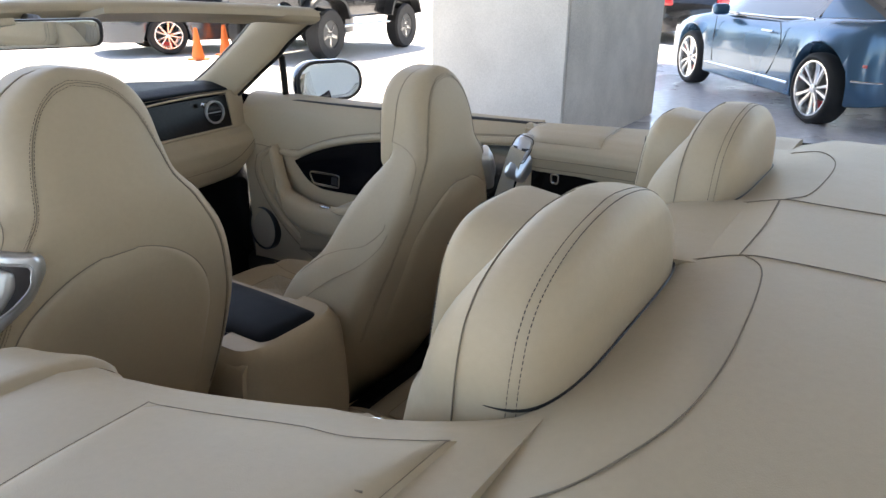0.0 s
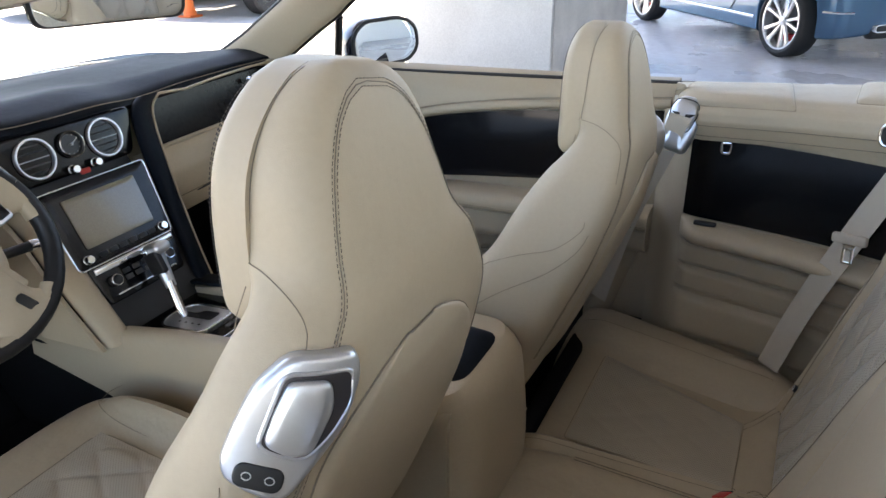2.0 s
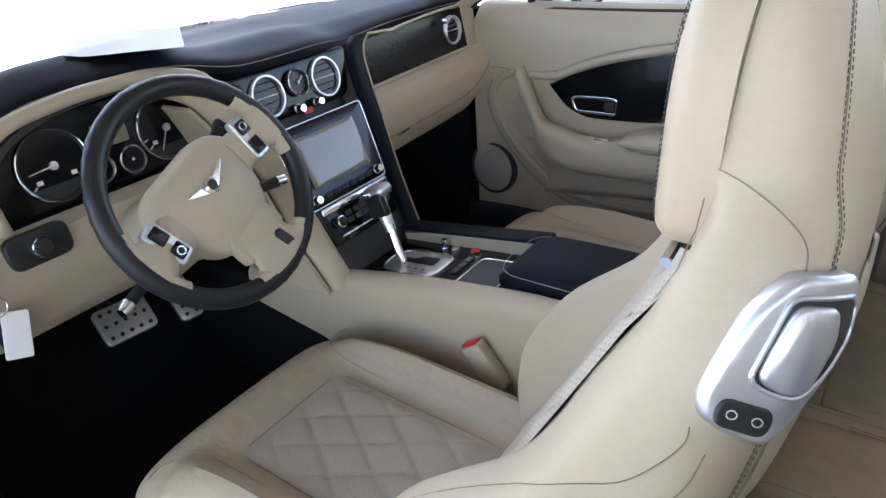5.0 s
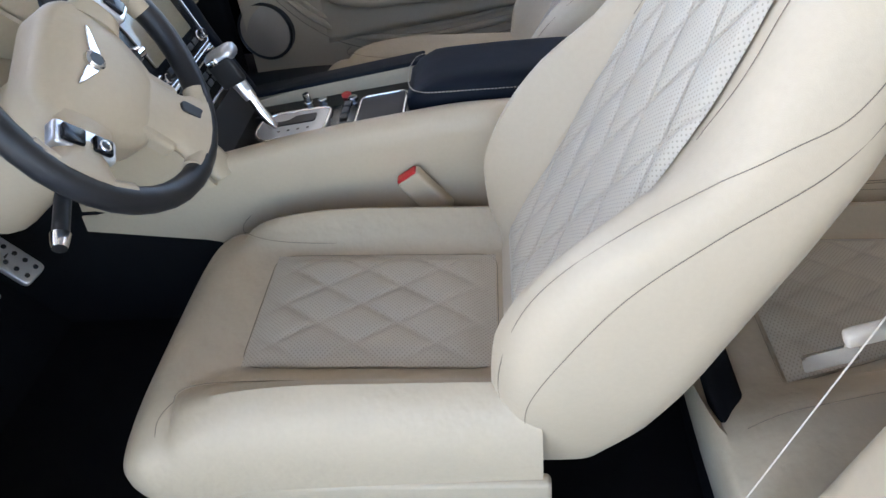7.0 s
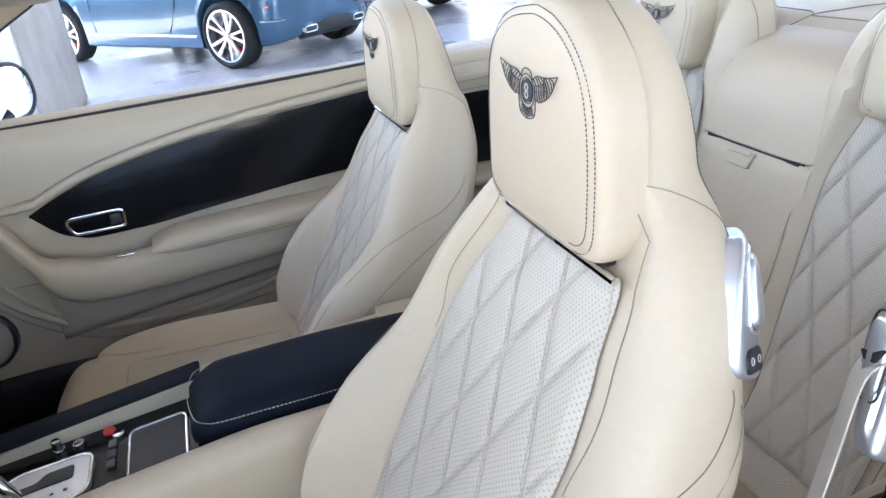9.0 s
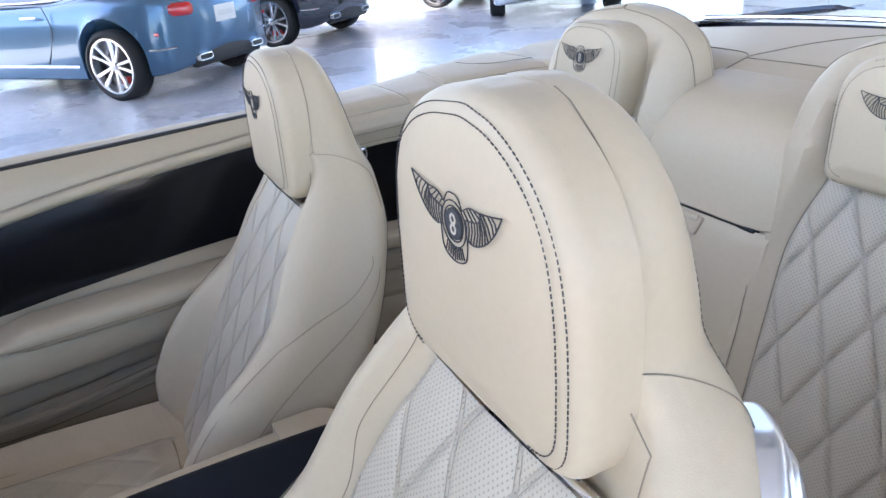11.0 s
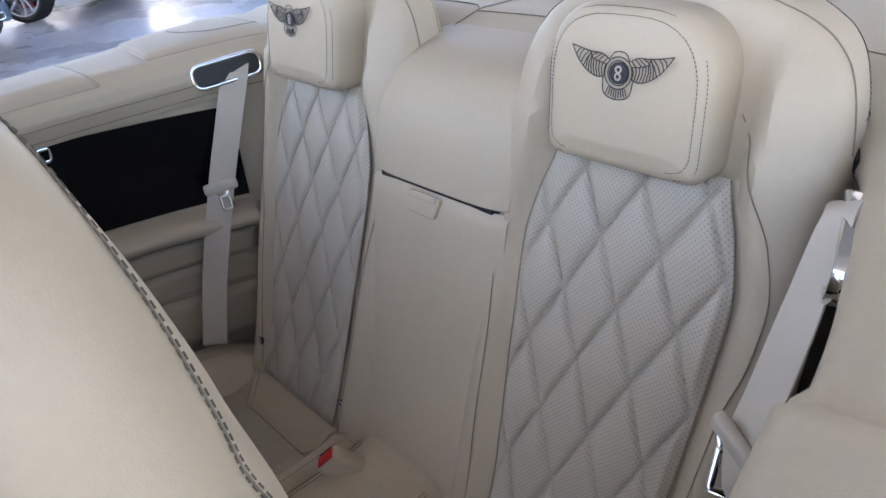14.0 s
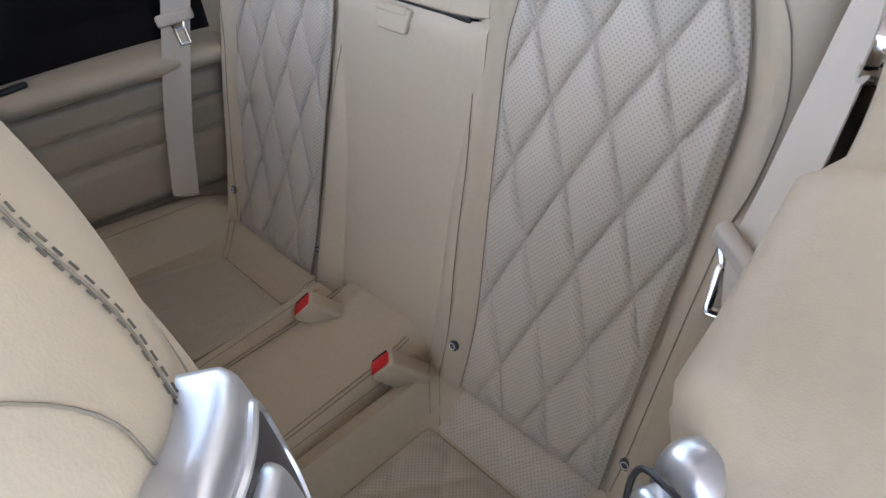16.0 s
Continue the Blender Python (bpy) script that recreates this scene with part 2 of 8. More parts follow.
def sheet(fn, us, vs, thick=0.0, uv=None):
    """A grid of fn(u, v); with thickness it becomes a closed shell that goes back along its normals."""
    bm = bmesh.new()
    pts = [[Vector(fn(u, v)) for v in vs] for u in us]
    rows = [[bm.verts.new(p) for p in r] for r in pts]
    nu, nv = len(us), len(vs)
    lay = bm.loops.layers.uv.new("UVMap") if uv else None

    def face(vertices, keys):
        f = bm.faces.new(vertices)
        if lay:
            for lp, (a, b) in zip(f.loops, keys):
                lp[lay].uv = uv(us[a], vs[b])

    for i in range(nu - 1):
        for j in range(nv - 1):
            q = ((i, j), (i + 1, j), (i + 1, j + 1), (i, j + 1))
            face([rows[a][b] for a, b in q], q)
    if thick:
        def nrm(i, j):
            a = pts[min(i + 1, nu - 1)][j] - pts[max(i - 1, 0)][j]
            b = pts[i][min(j + 1, nv - 1)] - pts[i][max(j - 1, 0)]
            c = a.cross(b)
            return c.normalized() if c.length > 1e-12 else Vector((0, 0, 1))
        back = [[bm.verts.new(pts[i][j] - nrm(i, j) * thick) for j in range(nv)] for i in range(nu)]
        for i in range(nu - 1):
            for j in range(nv - 1):
                face([back[i][j + 1], back[i + 1][j + 1], back[i + 1][j], back[i][j]], ((i, j + 1), (i + 1, j + 1), (i + 1, j), (i, j)))
        edge = [(i, 0) for i in range(nu)] + [(nu - 1, j) for j in range(1, nv)] + [(i, nv - 1) for i in range(nu - 2, -1, -1)] + [(0, j) for j in range(nv - 2, 0, -1)]
        for a, b in zip(edge, edge[1:] + edge[:1]):
            face([rows[b[0]][b[1]], rows[a[0]][a[1]], back[a[0]][a[1]], back[b[0]][b[1]]], (b, a, a, b))
    return bm


def tube(points, r, n=8, closed=False, cap=True):
    """A round bar along points; r may be a function of the way along (0..1)."""
    p = [Vector(q) for q in points]
    k = len(p)
    rings = []
    ref = Vector((0.31, 0.22, 0.93)).normalized()
    for i in range(k):
        a = p[i - 1] if (i or closed) else p[i]
        b = p[(i + 1) % k] if (i < k - 1 or closed) else p[i]
        d = (b - a).normalized() if (b - a).length > 1e-9 else Vector((0, 0, 1))
        side = d.cross(ref)
        if side.length < 0.05:
            side = d.cross(Vector((1, 0, 0)))
        side.normalize()
        up = side.cross(d)
        rad = r(i / max(k - 1, 1)) if callable(r) else r
        rings.append([p[i] + rad * (math.cos(2 * math.pi * s / n) * side + math.sin(2 * math.pi * s / n) * up) for s in range(n)])
    if closed:
        rings.append(rings[0])
    return loft(rings, cap=cap and not closed)


def dashes(points, step=0.0045, fill=0.62, r=0.0007, lift=None):
    """Stitches: short slim bars along a line, each one lying on the surface."""
    p = [Vector(q) for q in points]
    acc = [0.0]
    for a, b in zip(p, p[1:]):
        acc.append(acc[-1] + (b - a).length)
    px, py, pz = ([q[i] for q in p] for i in range(3))

    def at(s):
        return Vector((np.interp(s, acc, px), np.interp(s, acc, py), np.interp(s, acc, pz)))

    verts, faces = [], []
    s = 0.0
    while s + step < acc[-1]:
        a, b = at(s), at(s + step * fill)
        d = (b - a).normalized()
        side = d.cross(Vector((0.3, 0.5, 0.81))).normalized() * r
        up = d.cross(side).normalized() * r
        k = len(verts)
        for q in (a, b):
            verts += [q + side, q + up, q - side, q - up]
        for i in range(4):
            j = (i + 1) % 4
            faces.append((k + i, k + j, k + 4 + j, k + 4 + i))
        faces += [(k + 3, k + 2, k + 1, k), (k + 4, k + 5, k + 6, k + 7)]
        s += step
    return verts, faces


def stitch_part(name, lines, mat, parent, label="", step=0.0045, r=0.0007):
    verts, faces = [], []
    base = origin(parent)
    for ln in lines:
        v, f = dashes(ln, step=step, r=r)
        k = len(verts)
        verts += [q - base for q in v]
        faces += [tuple(i + k for i in q) for q in f]
    mesh = bpy.data.meshes.new(name)
    mesh.from_pydata(verts, [], faces)
    return link(name, mesh, mat, parent, label)


def lines_part(name, lines, r, mat, parent, label=""):
    """Several thin cords in one mesh, such as the seams of one cover."""
    verts, faces = [], []
    base = origin(parent)
    for ln in lines:
        bm = tube(ln, r, 6)
        bm.verts.index_update()
        k = len(verts)
        verts += [v.co - base for v in bm.verts]
        faces += [tuple(v.index + k for v in f.verts) for f in bm.faces]
        bm.free()
    mesh = bpy.data.meshes.new(name)
    mesh.from_pydata(verts, [], faces)
    return link(name, mesh, mat, parent, label)


def rounded(points, r, n=5):
    """A closed outline in the plane with its corners rounded."""
    p = [Vector((q[0], q[1])) for q in points]
    k = len(p)
    out = []
    for i in range(k):
        a, b, c = p[i - 1], p[i], p[(i + 1) % k]
        rr = r[i] if isinstance(r, (list, tuple)) else r
        u, v = (a - b), (c - b)
        d = min(rr, u.length * 0.48, v.length * 0.48)
        u, v = b + u.normalized() * d, b + v.normalized() * d
        for s in range(n + 1):
            t = s / n
            out.append((1 - t) ** 2 * u + 2 * t * (1 - t) * b + t * t * v)
    return out


def frame_of(origin_, normal, up=(0, 0, 1)):
    """A pose whose local z is the given normal and whose y is as near to up as it can be."""
    z = Vector(normal).normalized()
    x = Vector(up).cross(z).normalized()
    y = z.cross(x)
    m = Matrix((x, y, z)).transposed().to_4x4()
    m.translation = Vector(origin_)
    return m


def plate(outline, m, thick=0.01, r=0.003, crown=0.0, n=4, inner=4):
    """A slab with an outline in the local xy plane, its front at local z = 0 with a rounded rim and a crowned face."""
    if crown:
        longest = max((Vector((a[0], a[1])) - Vector((b[0], b[1]))).length for a, b in zip(outline, outline[1:]))
        dense = []
        for a, b in zip(outline, list(outline[1:]) + [outline[0]]):
            a, b = Vector((a[0], a[1])), Vector((b[0], b[1]))
            k = max(1, int((b - a).length / (longest / 10)))
            dense += [a.lerp(b, i / k) for i in range(k)]
        outline = dense
    c = sum((Vector((q[0], q[1])) for q in outline), Vector((0, 0))) / len(outline)
    size = max((Vector((q[0], q[1])) - c).length for q in outline)
    nrm = []
    k = len(outline)
    area = sum(outline[i - 1][0] * outline[i][1] - outline[i][0] * outline[i - 1][1] for i in range(k))
    sgn = 1 if area > 0 else -1
    for i in range(k):
        t = Vector((outline[(i + 1) % k][0] - outline[i - 1][0], outline[(i + 1) % k][1] - outline[i - 1][1]))
        nv = Vector((t.y, -t.x)) * sgn
        nrm.append(nv.normalized() if nv.length > 1e-12 else Vector((0, 0)))
    rings = []

    def ring(inset, z, s=1.0):
        return [m @ Vector((c.x + (q[0] - nv.x * inset - c.x) * s, c.y + (q[1] - nv.y * inset - c.y) * s, z)) for q, nv in zip(outline, nrm)]

    rings.append(ring(0, -thick))
    for s in range(n + 1):
        a = math.pi / 2 * s / n
        rings.append(ring(r * (1 - math.cos(a)), -r + r * math.sin(a)))
    for s in range(1, inner + 1):
        f = 1 - s / (inner + 0.5)
        flat = ring(r, 0.0, f)
        if crown:
            hx = max(abs(q[0] - c.x) for q in outline)
            hy = max(abs(q[1] - c.y) for q in outline)
            puffed = []
            for p, q, nv in zip(flat, outline, nrm):
                x, y = (q[0] - nv.x * r - c.x) * f / hx, (q[1] - nv.y * r - c.y) * f / hy
                puffed.append(p + (m.to_3x3() @ Vector((0, 0, 1))) * crown * max(0, 1 - x * x) * max(0, 1 - y * y))
            flat = puffed
        rings.append(flat)
    return loft(rings)


def box(sx, sy, sz, m, r=0.004, n=3):
    o = rounded([(-sx / 2, -sy / 2), (sx / 2, -sy / 2), (sx / 2, sy / 2), (-sx / 2, sy / 2)], min(r * 1.5, sx * 0.4, sy * 0.4), 4)
    top = [(q, 0) for q in o]
    c = Vector((0, 0))
    rings = []
    r = min(r, sz * 0.45, sx * 0.4, sy * 0.4)
    for s in range(n + 1):
        a = math.pi / 2 * s / n
        rings.append([m @ Vector((q.x * (1 - 2 * r * (1 - math.sin(a)) / sx), q.y * (1 - 2 * r * (1 - math.sin(a)) / sy), -sz / 2 + r * (1 - math.cos(a)))) for q in o])
    for s in range(n + 1):
        a = math.pi / 2 * s / n
        rings.append([m @ Vector((q.x * (1 - 2 * r * (1 - math.cos(a)) / sx), q.y * (1 - 2 * r * (1 - math.cos(a)) / sy), sz / 2 - r + r * math.sin(a))) for q in o])
    return loft(rings)


def turned(profile, m, n=32, close=False):
    """A body of revolution about local z from (radius, height) pairs."""
    rings = [[m @ Vector((max(r, 1e-5) * math.cos(2 * math.pi * i / n), max(r, 1e-5) * math.sin(2 * math.pi * i / n), z)) for i in range(n)] for r, z in profile]
    if close:
        rings.append(rings[0])
    return loft(rings, cap=not close)


def torus(m, big, small, n=64, k=14, squash=1.0):
    return turned([(big + small * math.cos(2 * math.pi * i / k), squash * small * math.sin(2 * math.pi * i / k)) for i in range(k)], m, n, close=True)


def hoop(outline, m, width, depth, r=0.002):
    """A flat ring that follows an outline, width wide, depth deep, with its front at local z = 0."""
    k = len(outline)
    area = sum(outline[i - 1][0] * outline[i][1] - outline[i][0] * outline[i - 1][1] for i in range(k))
    sgn = 1 if area > 0 else -1
    nv = []
    for i in range(k):
        t = Vector((outline[(i + 1) % k][0] - outline[i - 1][0], outline[(i + 1) % k][1] - outline[i - 1][1]))
        v = Vector((t.y, -t.x)) * sgn
        nv.append(v.normalized())
    prof = [(0, -depth), (0, -r), (r * 0.3, -r * 0.3), (r, 0), (width - r, 0), (width - r * 0.3, -r * 0.3), (width, -r), (width, -depth)]
    rings = [[m @ Vector((q[0] - v.x * a, q[1] - v.y * a, z)) for q, v in zip(outline, nv)] for a, z in prof]
    rings.append(rings[0])
    return loft(rings, cap=False)


def circle(r, n=32):
    return [Vector((r * math.cos(2 * math.pi * i / n), r * math.sin(2 * math.pi * i / n))) for i in range(n)]


def band(points, across, width, thick=0.0016):
    """Webbing: a flat strap along points; across gives its width direction at each point or for all."""
    p = [Vector(q) for q in points]
    rings = []
    for i, q in enumerate(p):
        d = (p[min(i + 1, len(p) - 1)] - p[max(i - 1, 0)]).normalized()
        w = Vector(across[i] if isinstance(across, list) else across)
        w = (w - d * w.dot(d)).normalized() * (width(i / (len(p) - 1)) if callable(width) else width) / 2
        u = d.cross(w).normalized() * thick / 2
        rings.append([q + w + u, q - w + u, q - w - u, q + w - u])
    return loft(rings)


def span(a, b, n):
    return [a + (b - a) * i / (n - 1) for i in range(n)]


def step01(x):
    x = min(max(x, 0), 1)
    return x * x * (3 - 2 * x)


def quilt(u, v, du, dv, amp):
    """The height of a diamond-stitched cover: softly domed lozenges with narrow stitched valleys between them."""
    a, b = u / du + v / dv, u / du - v / dv
    fa, fb = abs(a - round(a)) * 2, abs(b - round(b)) * 2
    return amp * ((1 - math.exp(-fa * 11)) * (1 - math.exp(-fb * 11)) * 0.72 + 0.42 * math.sin(fa * math.pi / 2) * math.sin(fb * math.pi / 2) - 0.45)


def quilt_lines(place, du, dv, u0, v0, inside, gap, reach=0.9):
    """Twin stitch lines beside every valley of a quilt: place(u, v) lies on the cover where inside(u, v) holds."""
    out = []
    slope = math.hypot(du, dv)
    for sgn in (-1, 1):
        for k in range(-14, 15):
            for side in (-1, 1):
                run = []
                for i in range(240):
                    v = v0 - reach + 2 * reach * i / 239
                    u = u0 + du * (k - sgn * (v - v0) / dv) + side * gap * slope / dv
                    if inside(u, v):
                        run.append(place(u, v))
                    else:
                        if len(run) > 3:
                            out.append(run)
                        run = []
                if len(run) > 3:
                    out.append(run)
    return out

# ---- the place: ground, canopy, column, walls ----
def slab(name, x0, x1, y0, y1, z0, z1, mat, label, category, kind="structure", bevel=0.0):
    bm = bmesh.new()
    bmesh.ops.create_cube(bm, size=1, matrix=Matrix.Translation(((x0 + x1) / 2, (y0 + y1) / 2, (z0 + z1) / 2)) @ Matrix.Diagonal((x1 - x0, y1 - y0, z1 - z0, 1)))
    if bevel:
        bmesh.ops.bevel(bm, geom=list(bm.edges), offset=bevel, segments=2, affect="EDGES")
    return tagged(part(name, bm, mat), label, category, kind=kind)


EDGE_Y = 2.70
slab("ground", -400, 400, -400, 400, -0.3, -0.012, LOT, "pale sunlit concrete parking lot", "ground")
slab("floor", -9, 26, -24, EDGE_Y, -0.2, 0.0, FLOOR, "polished dark grey sealed concrete floor", "floor")
# Canopy out of view: its height and reach set shade edge and cabin light.
CANOPY = 6.4
slab("ceiling", -9.0, 13, -9.6, 5.65, CANOPY, CANOPY + 0.4, CEILING, "unseen canopy ceiling, sized and darkened to shape the light", "ceiling")


def column():
    base = thing("column", (5.1, 2.0, 0), "broad square grey concrete column on the showroom floor", "column", kind="structure")
    x0, x1, y0, y1 = 4.10, 6.35, 1.25, 2.457
    bm = bmesh.new()
    bmesh.ops.create_cube(bm, size=1, matrix=Matrix.Translation(((x0 + x1) / 2, (y0 + y1) / 2, CANOPY / 2)) @ Matrix.Diagonal((x1 - x0 - 0.03, y1 - y0 - 0.03, CANOPY, 1)))
    part("core", bm, CONCRETE, base)
    bm = bmesh.new()
    bmesh.ops.create_cube(bm, size=1, matrix=Matrix.Translation((x0 + 0.006, (y0 + y1) / 2, CANOPY / 2)) @ Matrix.Diagonal((0.02, y1 - y0, CANOPY - 0.02, 1)))
    bmesh.ops.bevel(bm, geom=list(bm.edges), offset=0.006, segments=2, affect="EDGES")
    part("face_panel", bm, CONCRETE, base)
    bm = bmesh.new()
    bmesh.ops.create_cube(bm, size=1, matrix=Matrix.Translation(((x0 + x1) / 2 + 0.01, y0 + 0.006, CANOPY / 2)) @ Matrix.Diagonal((x1 - x0 - 0.02, 0.02, CANOPY - 0.02, 1)))
    bmesh.ops.bevel(bm, geom=list(bm.edges), offset=0.006, segments=2, affect="EDGES")
    part("face_panel", bm, CONCRETE_ROUGH, base, "rough brown-grey face")
    return base


column()


def square_pier(x0, x1, y0, y1, name, label):
    return slab(name, x0, x1, y0, y1, 0.0, CANOPY, PLASTER, label, "wall", bevel=0.01)


square_pier(5.15, 6.45, -9.5, -8.25, "wall_pier", "white plastered square pier at the back of the canopy")
# The stretch left of x -2 is added unseen, to cut light from behind.
square_pier(-8.9, 4.30, -9.0, -8.28, "wall_back", "white plastered back wall, stretched unseen to the left to block light")

# ---- front seats ----
SW = smooth([(0.42, 0.190), (0.5, 0.212), (0.6, 0.230), (0.75, 0.232), (0.88, 0.218), (0.95, 0.199), (1.0, 0.180), (1.05, 0.150), (1.09, 0.122), (1.128, 0.1152), (1.165, 0.111), (1.193, 0.100), (1.2165, 0.079), (1.2305, 0.050), (1.237, 0.012)])
SB = smooth([(0.42, 0.10), (0.5, 0.05), (0.6, 0.0), (0.7, -0.045), (0.8, -0.085), (0.9, -0.12), (1.0, -0.142), (1.05, -0.140), (1.1, -0.130), (1.15, -0.118), (1.19, -0.106), (1.216, -0.096), (1.230, -0.084), (1.237, -0.074)])
SF = smooth([(0.42, 0.28), (0.52, 0.235), (0.65, 0.165), (0.8, 0.085), (0.95, 0.005), (1.02, -0.032), (1.06, -0.03), (1.1746, -0.028), (1.2165, -0.036), (1.237, -0.050)])
SG = smooth([(0.42, 0.215), (0.5, 0.245), (0.56, 0.268), (0.62, 0.275), (0.68, 0.262), (0.77, 0.205), (0.855, 0.110), (0.97, 0.045), (1.05, 0.002), (1.10, -0.033), (1.147, -0.03), (1.193, -0.032), (1.237, -0.050)])


SGO = smooth([(0.42, 0.240), (0.5, 0.258), (0.56, 0.268), (0.63, 0.263), (0.69, 0.240), (0.75, 0.197), (0.80, 0.140), (0.835, 0.086), (0.87, 0.056), (0.93, 0.024), (1.0, -0.012), (1.05, -0.020), (1.10, -0.033), (1.147, -0.030), (1.193, -0.032), (1.237, -0.050)])
SEAT_INSERT = smooth([(0.53, 0.122), (0.62, 0.130), (0.72, 0.140), (0.80, 0.146), (0.87, 0.143), (0.93, 0.130), (0.975, 0.113), (1.012, 0.101)])
STITCH = smooth([(0.6, 313), (1.08, 313.5), (1.12, 312), (1.154, 308), (1.181, 303), (1.202, 297), (1.214, 289), (1.221, 280), (1.224, 270)])
SHOULDER = smooth([(1.06, 0.0), (1.10, 1.0), (1.237, 1.0)])
SEAM_Y = smooth([(1.06, -0.048), (1.10, -0.048), (1.13, -0.051), (1.16, -0.053), (1.19, -0.054), (1.22, -0.054), (1.237, -0.056)])


HEAD_OUT = smooth([(0.98, 1.0), (1.03, 0.97), (1.08, 0.885), (1.10, 0.868), (1.145, 0.845), (1.182, 0.79), (1.198, 0.75), (1.214, 0.69), (1.224, 0.64), (1.237, 0.62)])


def seat_mid(z):
    """Where the sides turn from front to back; over the head this is the seam's line."""
    low = SB(z) + 0.45 * (max(SF(z), SG(z)) - SB(z))
    k = min(1, max(0, SHOULDER(z)))
    return low + (SEAM_Y(z) - low) * k


def seat_front(x, z):
    """The front of the backrest: a flat middle between bolsters that stand forward."""
    return SF(z) + ((SGO(z) if x > 0 else SG(z)) - SF(z)) * step01((abs(x) - SEAT_INSERT(z) + 0.004) / 0.052)


def back_power(z, outer):
    """How square the back's corners are: the outer one is rounder, and both soften towards the head."""
    return 4.0 - (1.6 * step01((z - 0.84) / 0.12) - 0.7 * step01((z - 1.06) / 0.06) if outer else 0.6 * step01((z - 1.10) / 0.10))


def seat_ring(z, n=72):
    return [on_seat(z, 360 * i / n, 0) for i in range(n)]


def on_seat(z, a, out=0.0006):
    """A point on the backrest at height z and angle a (0: the outer side, 90: the front, 270: the back)."""
    c, s = math.cos(radians(a)), math.sin(radians(a))
    w, e = SW(z), 4.4 - 1.8 * step01((z - 0.92) / 0.13) if s >= 0 else back_power(z, c > 0)
    x = w * math.copysign(abs(c) ** (2 / e), c)
    if c < 0 and s < 0:
        x *= 1 + 0.09 * step01((z - 0.5) / 0.2) * step01((1.16 - z) / 0.1) * abs(s) ** 0.8
    t = abs(s) ** (2 / e)
    if c > 0:
        x *= HEAD_OUT(z)
    mid = seat_mid(z)
    y = mid + (seat_front(x, z) - mid) * t if s > 0 else mid + (SB(z) - mid) * t
    k = Vector((c, s, 0)) * out
    return Vector((x, y, z)) + k


def on_front(x, z, out=0.0008):
    """A point on the front of a front backrest."""
    e = 4.4 - 1.8 * step01((z - 0.92) / 0.13)
    t = max(0.0, 1 - min(1, abs(x) / SW(z)) ** e) ** (1 / e)
    mid = seat_mid(z)
    return Vector((x, mid + (seat_front(x, z) - mid) * t + out, z))


def emblem(m, size, parent, r_line=0.0005):
    """A plain winged badge in dark embroidery: a dark disc in a ring, a fan tail and feathered wings."""
    def ring(r):
        return [Vector((q.x * size * r, q.y * size * r, 0)) for q in circle(1, 24)] + [Vector((size * r, 0, 0))]
    ls = [ring(0.104), ring(0.135)]
    for s in (-1, 1):
        top = spline([(s * size * x, size * y, 0) for x, y in ((0.10, 0.105), (0.18, 0.145), (0.28, 0.150), (0.40, 0.168), (0.5, 0.190))], 28)
        low = spline([(s * size * x, size * y, 0) for x, y in ((0.13, -0.035), (0.21, -0.055), (0.32, -0.015), (0.42, 0.070), (0.5, 0.190))], 28)
        inner = spline([(s * size * x, size * y, 0) for x, y in ((0.12, 0.060), (0.20, 0.075), (0.27, 0.095), (0.30, 0.150))], 16)
        ls += [top, low, inner]
        k, q = len(low) - 1, len(inner) - 1
        for i in range(1, 13):
            f = i / 13
            b = low[int(f * 0.92 * k)]
            a = inner[int(min(1, f * 1.6) * q)] if f < 0.62 else top[int((0.42 + (f - 0.62) * 1.2) * k)]
            ls.append([a, a.lerp(b, 0.5) + Vector((s * size * 0.012, size * 0.006, 0)), b])
        for i in range(1, 5):
            ls.append([top[int(i * 0.09 * k)], inner[int(i * 0.2 * q)]])
    for i in range(-4, 5):
        ls.append([Vector((size * 0.020 * i, -0.135 * size + abs(i) * size * 0.004, 0)), Vector((size * 0.026 * i, -0.215 * size + abs(i) * size * 0.008, 0))])
    ls.append(spline([(size * x, size * y, 0) for x, y in ((-0.150, -0.045), (-0.125, -0.18), (0, -0.225), (0.125, -0.18), (0.150, -0.045))], 20))
    ls.append(spline([(size * x, size * y, 0) for x, y in ((-0.10, 0.105), (-0.06, 0.165), (0, 0.178), (0.06, 0.165), (0.10, 0.105))], 16))
    made = lines_part("emblem", [[m @ q for q in l] for l in ls], r_line, EMBLEM, parent, "dark embroidered winged badge")
    part("disc", turned([(size * 0.092, -0.002), (size * 0.092, 0.0003), (0.0001, 0.0005)], m, 24), EMBLEM, made)
    for y in (-0.030, 0.030):
        part("disc_loop", torus(m @ Matrix.Translation((0, size * y, 0.0006)), size * 0.026, size * 0.009, 16, 6, 0.4), PALE_THREAD, made)
    return made


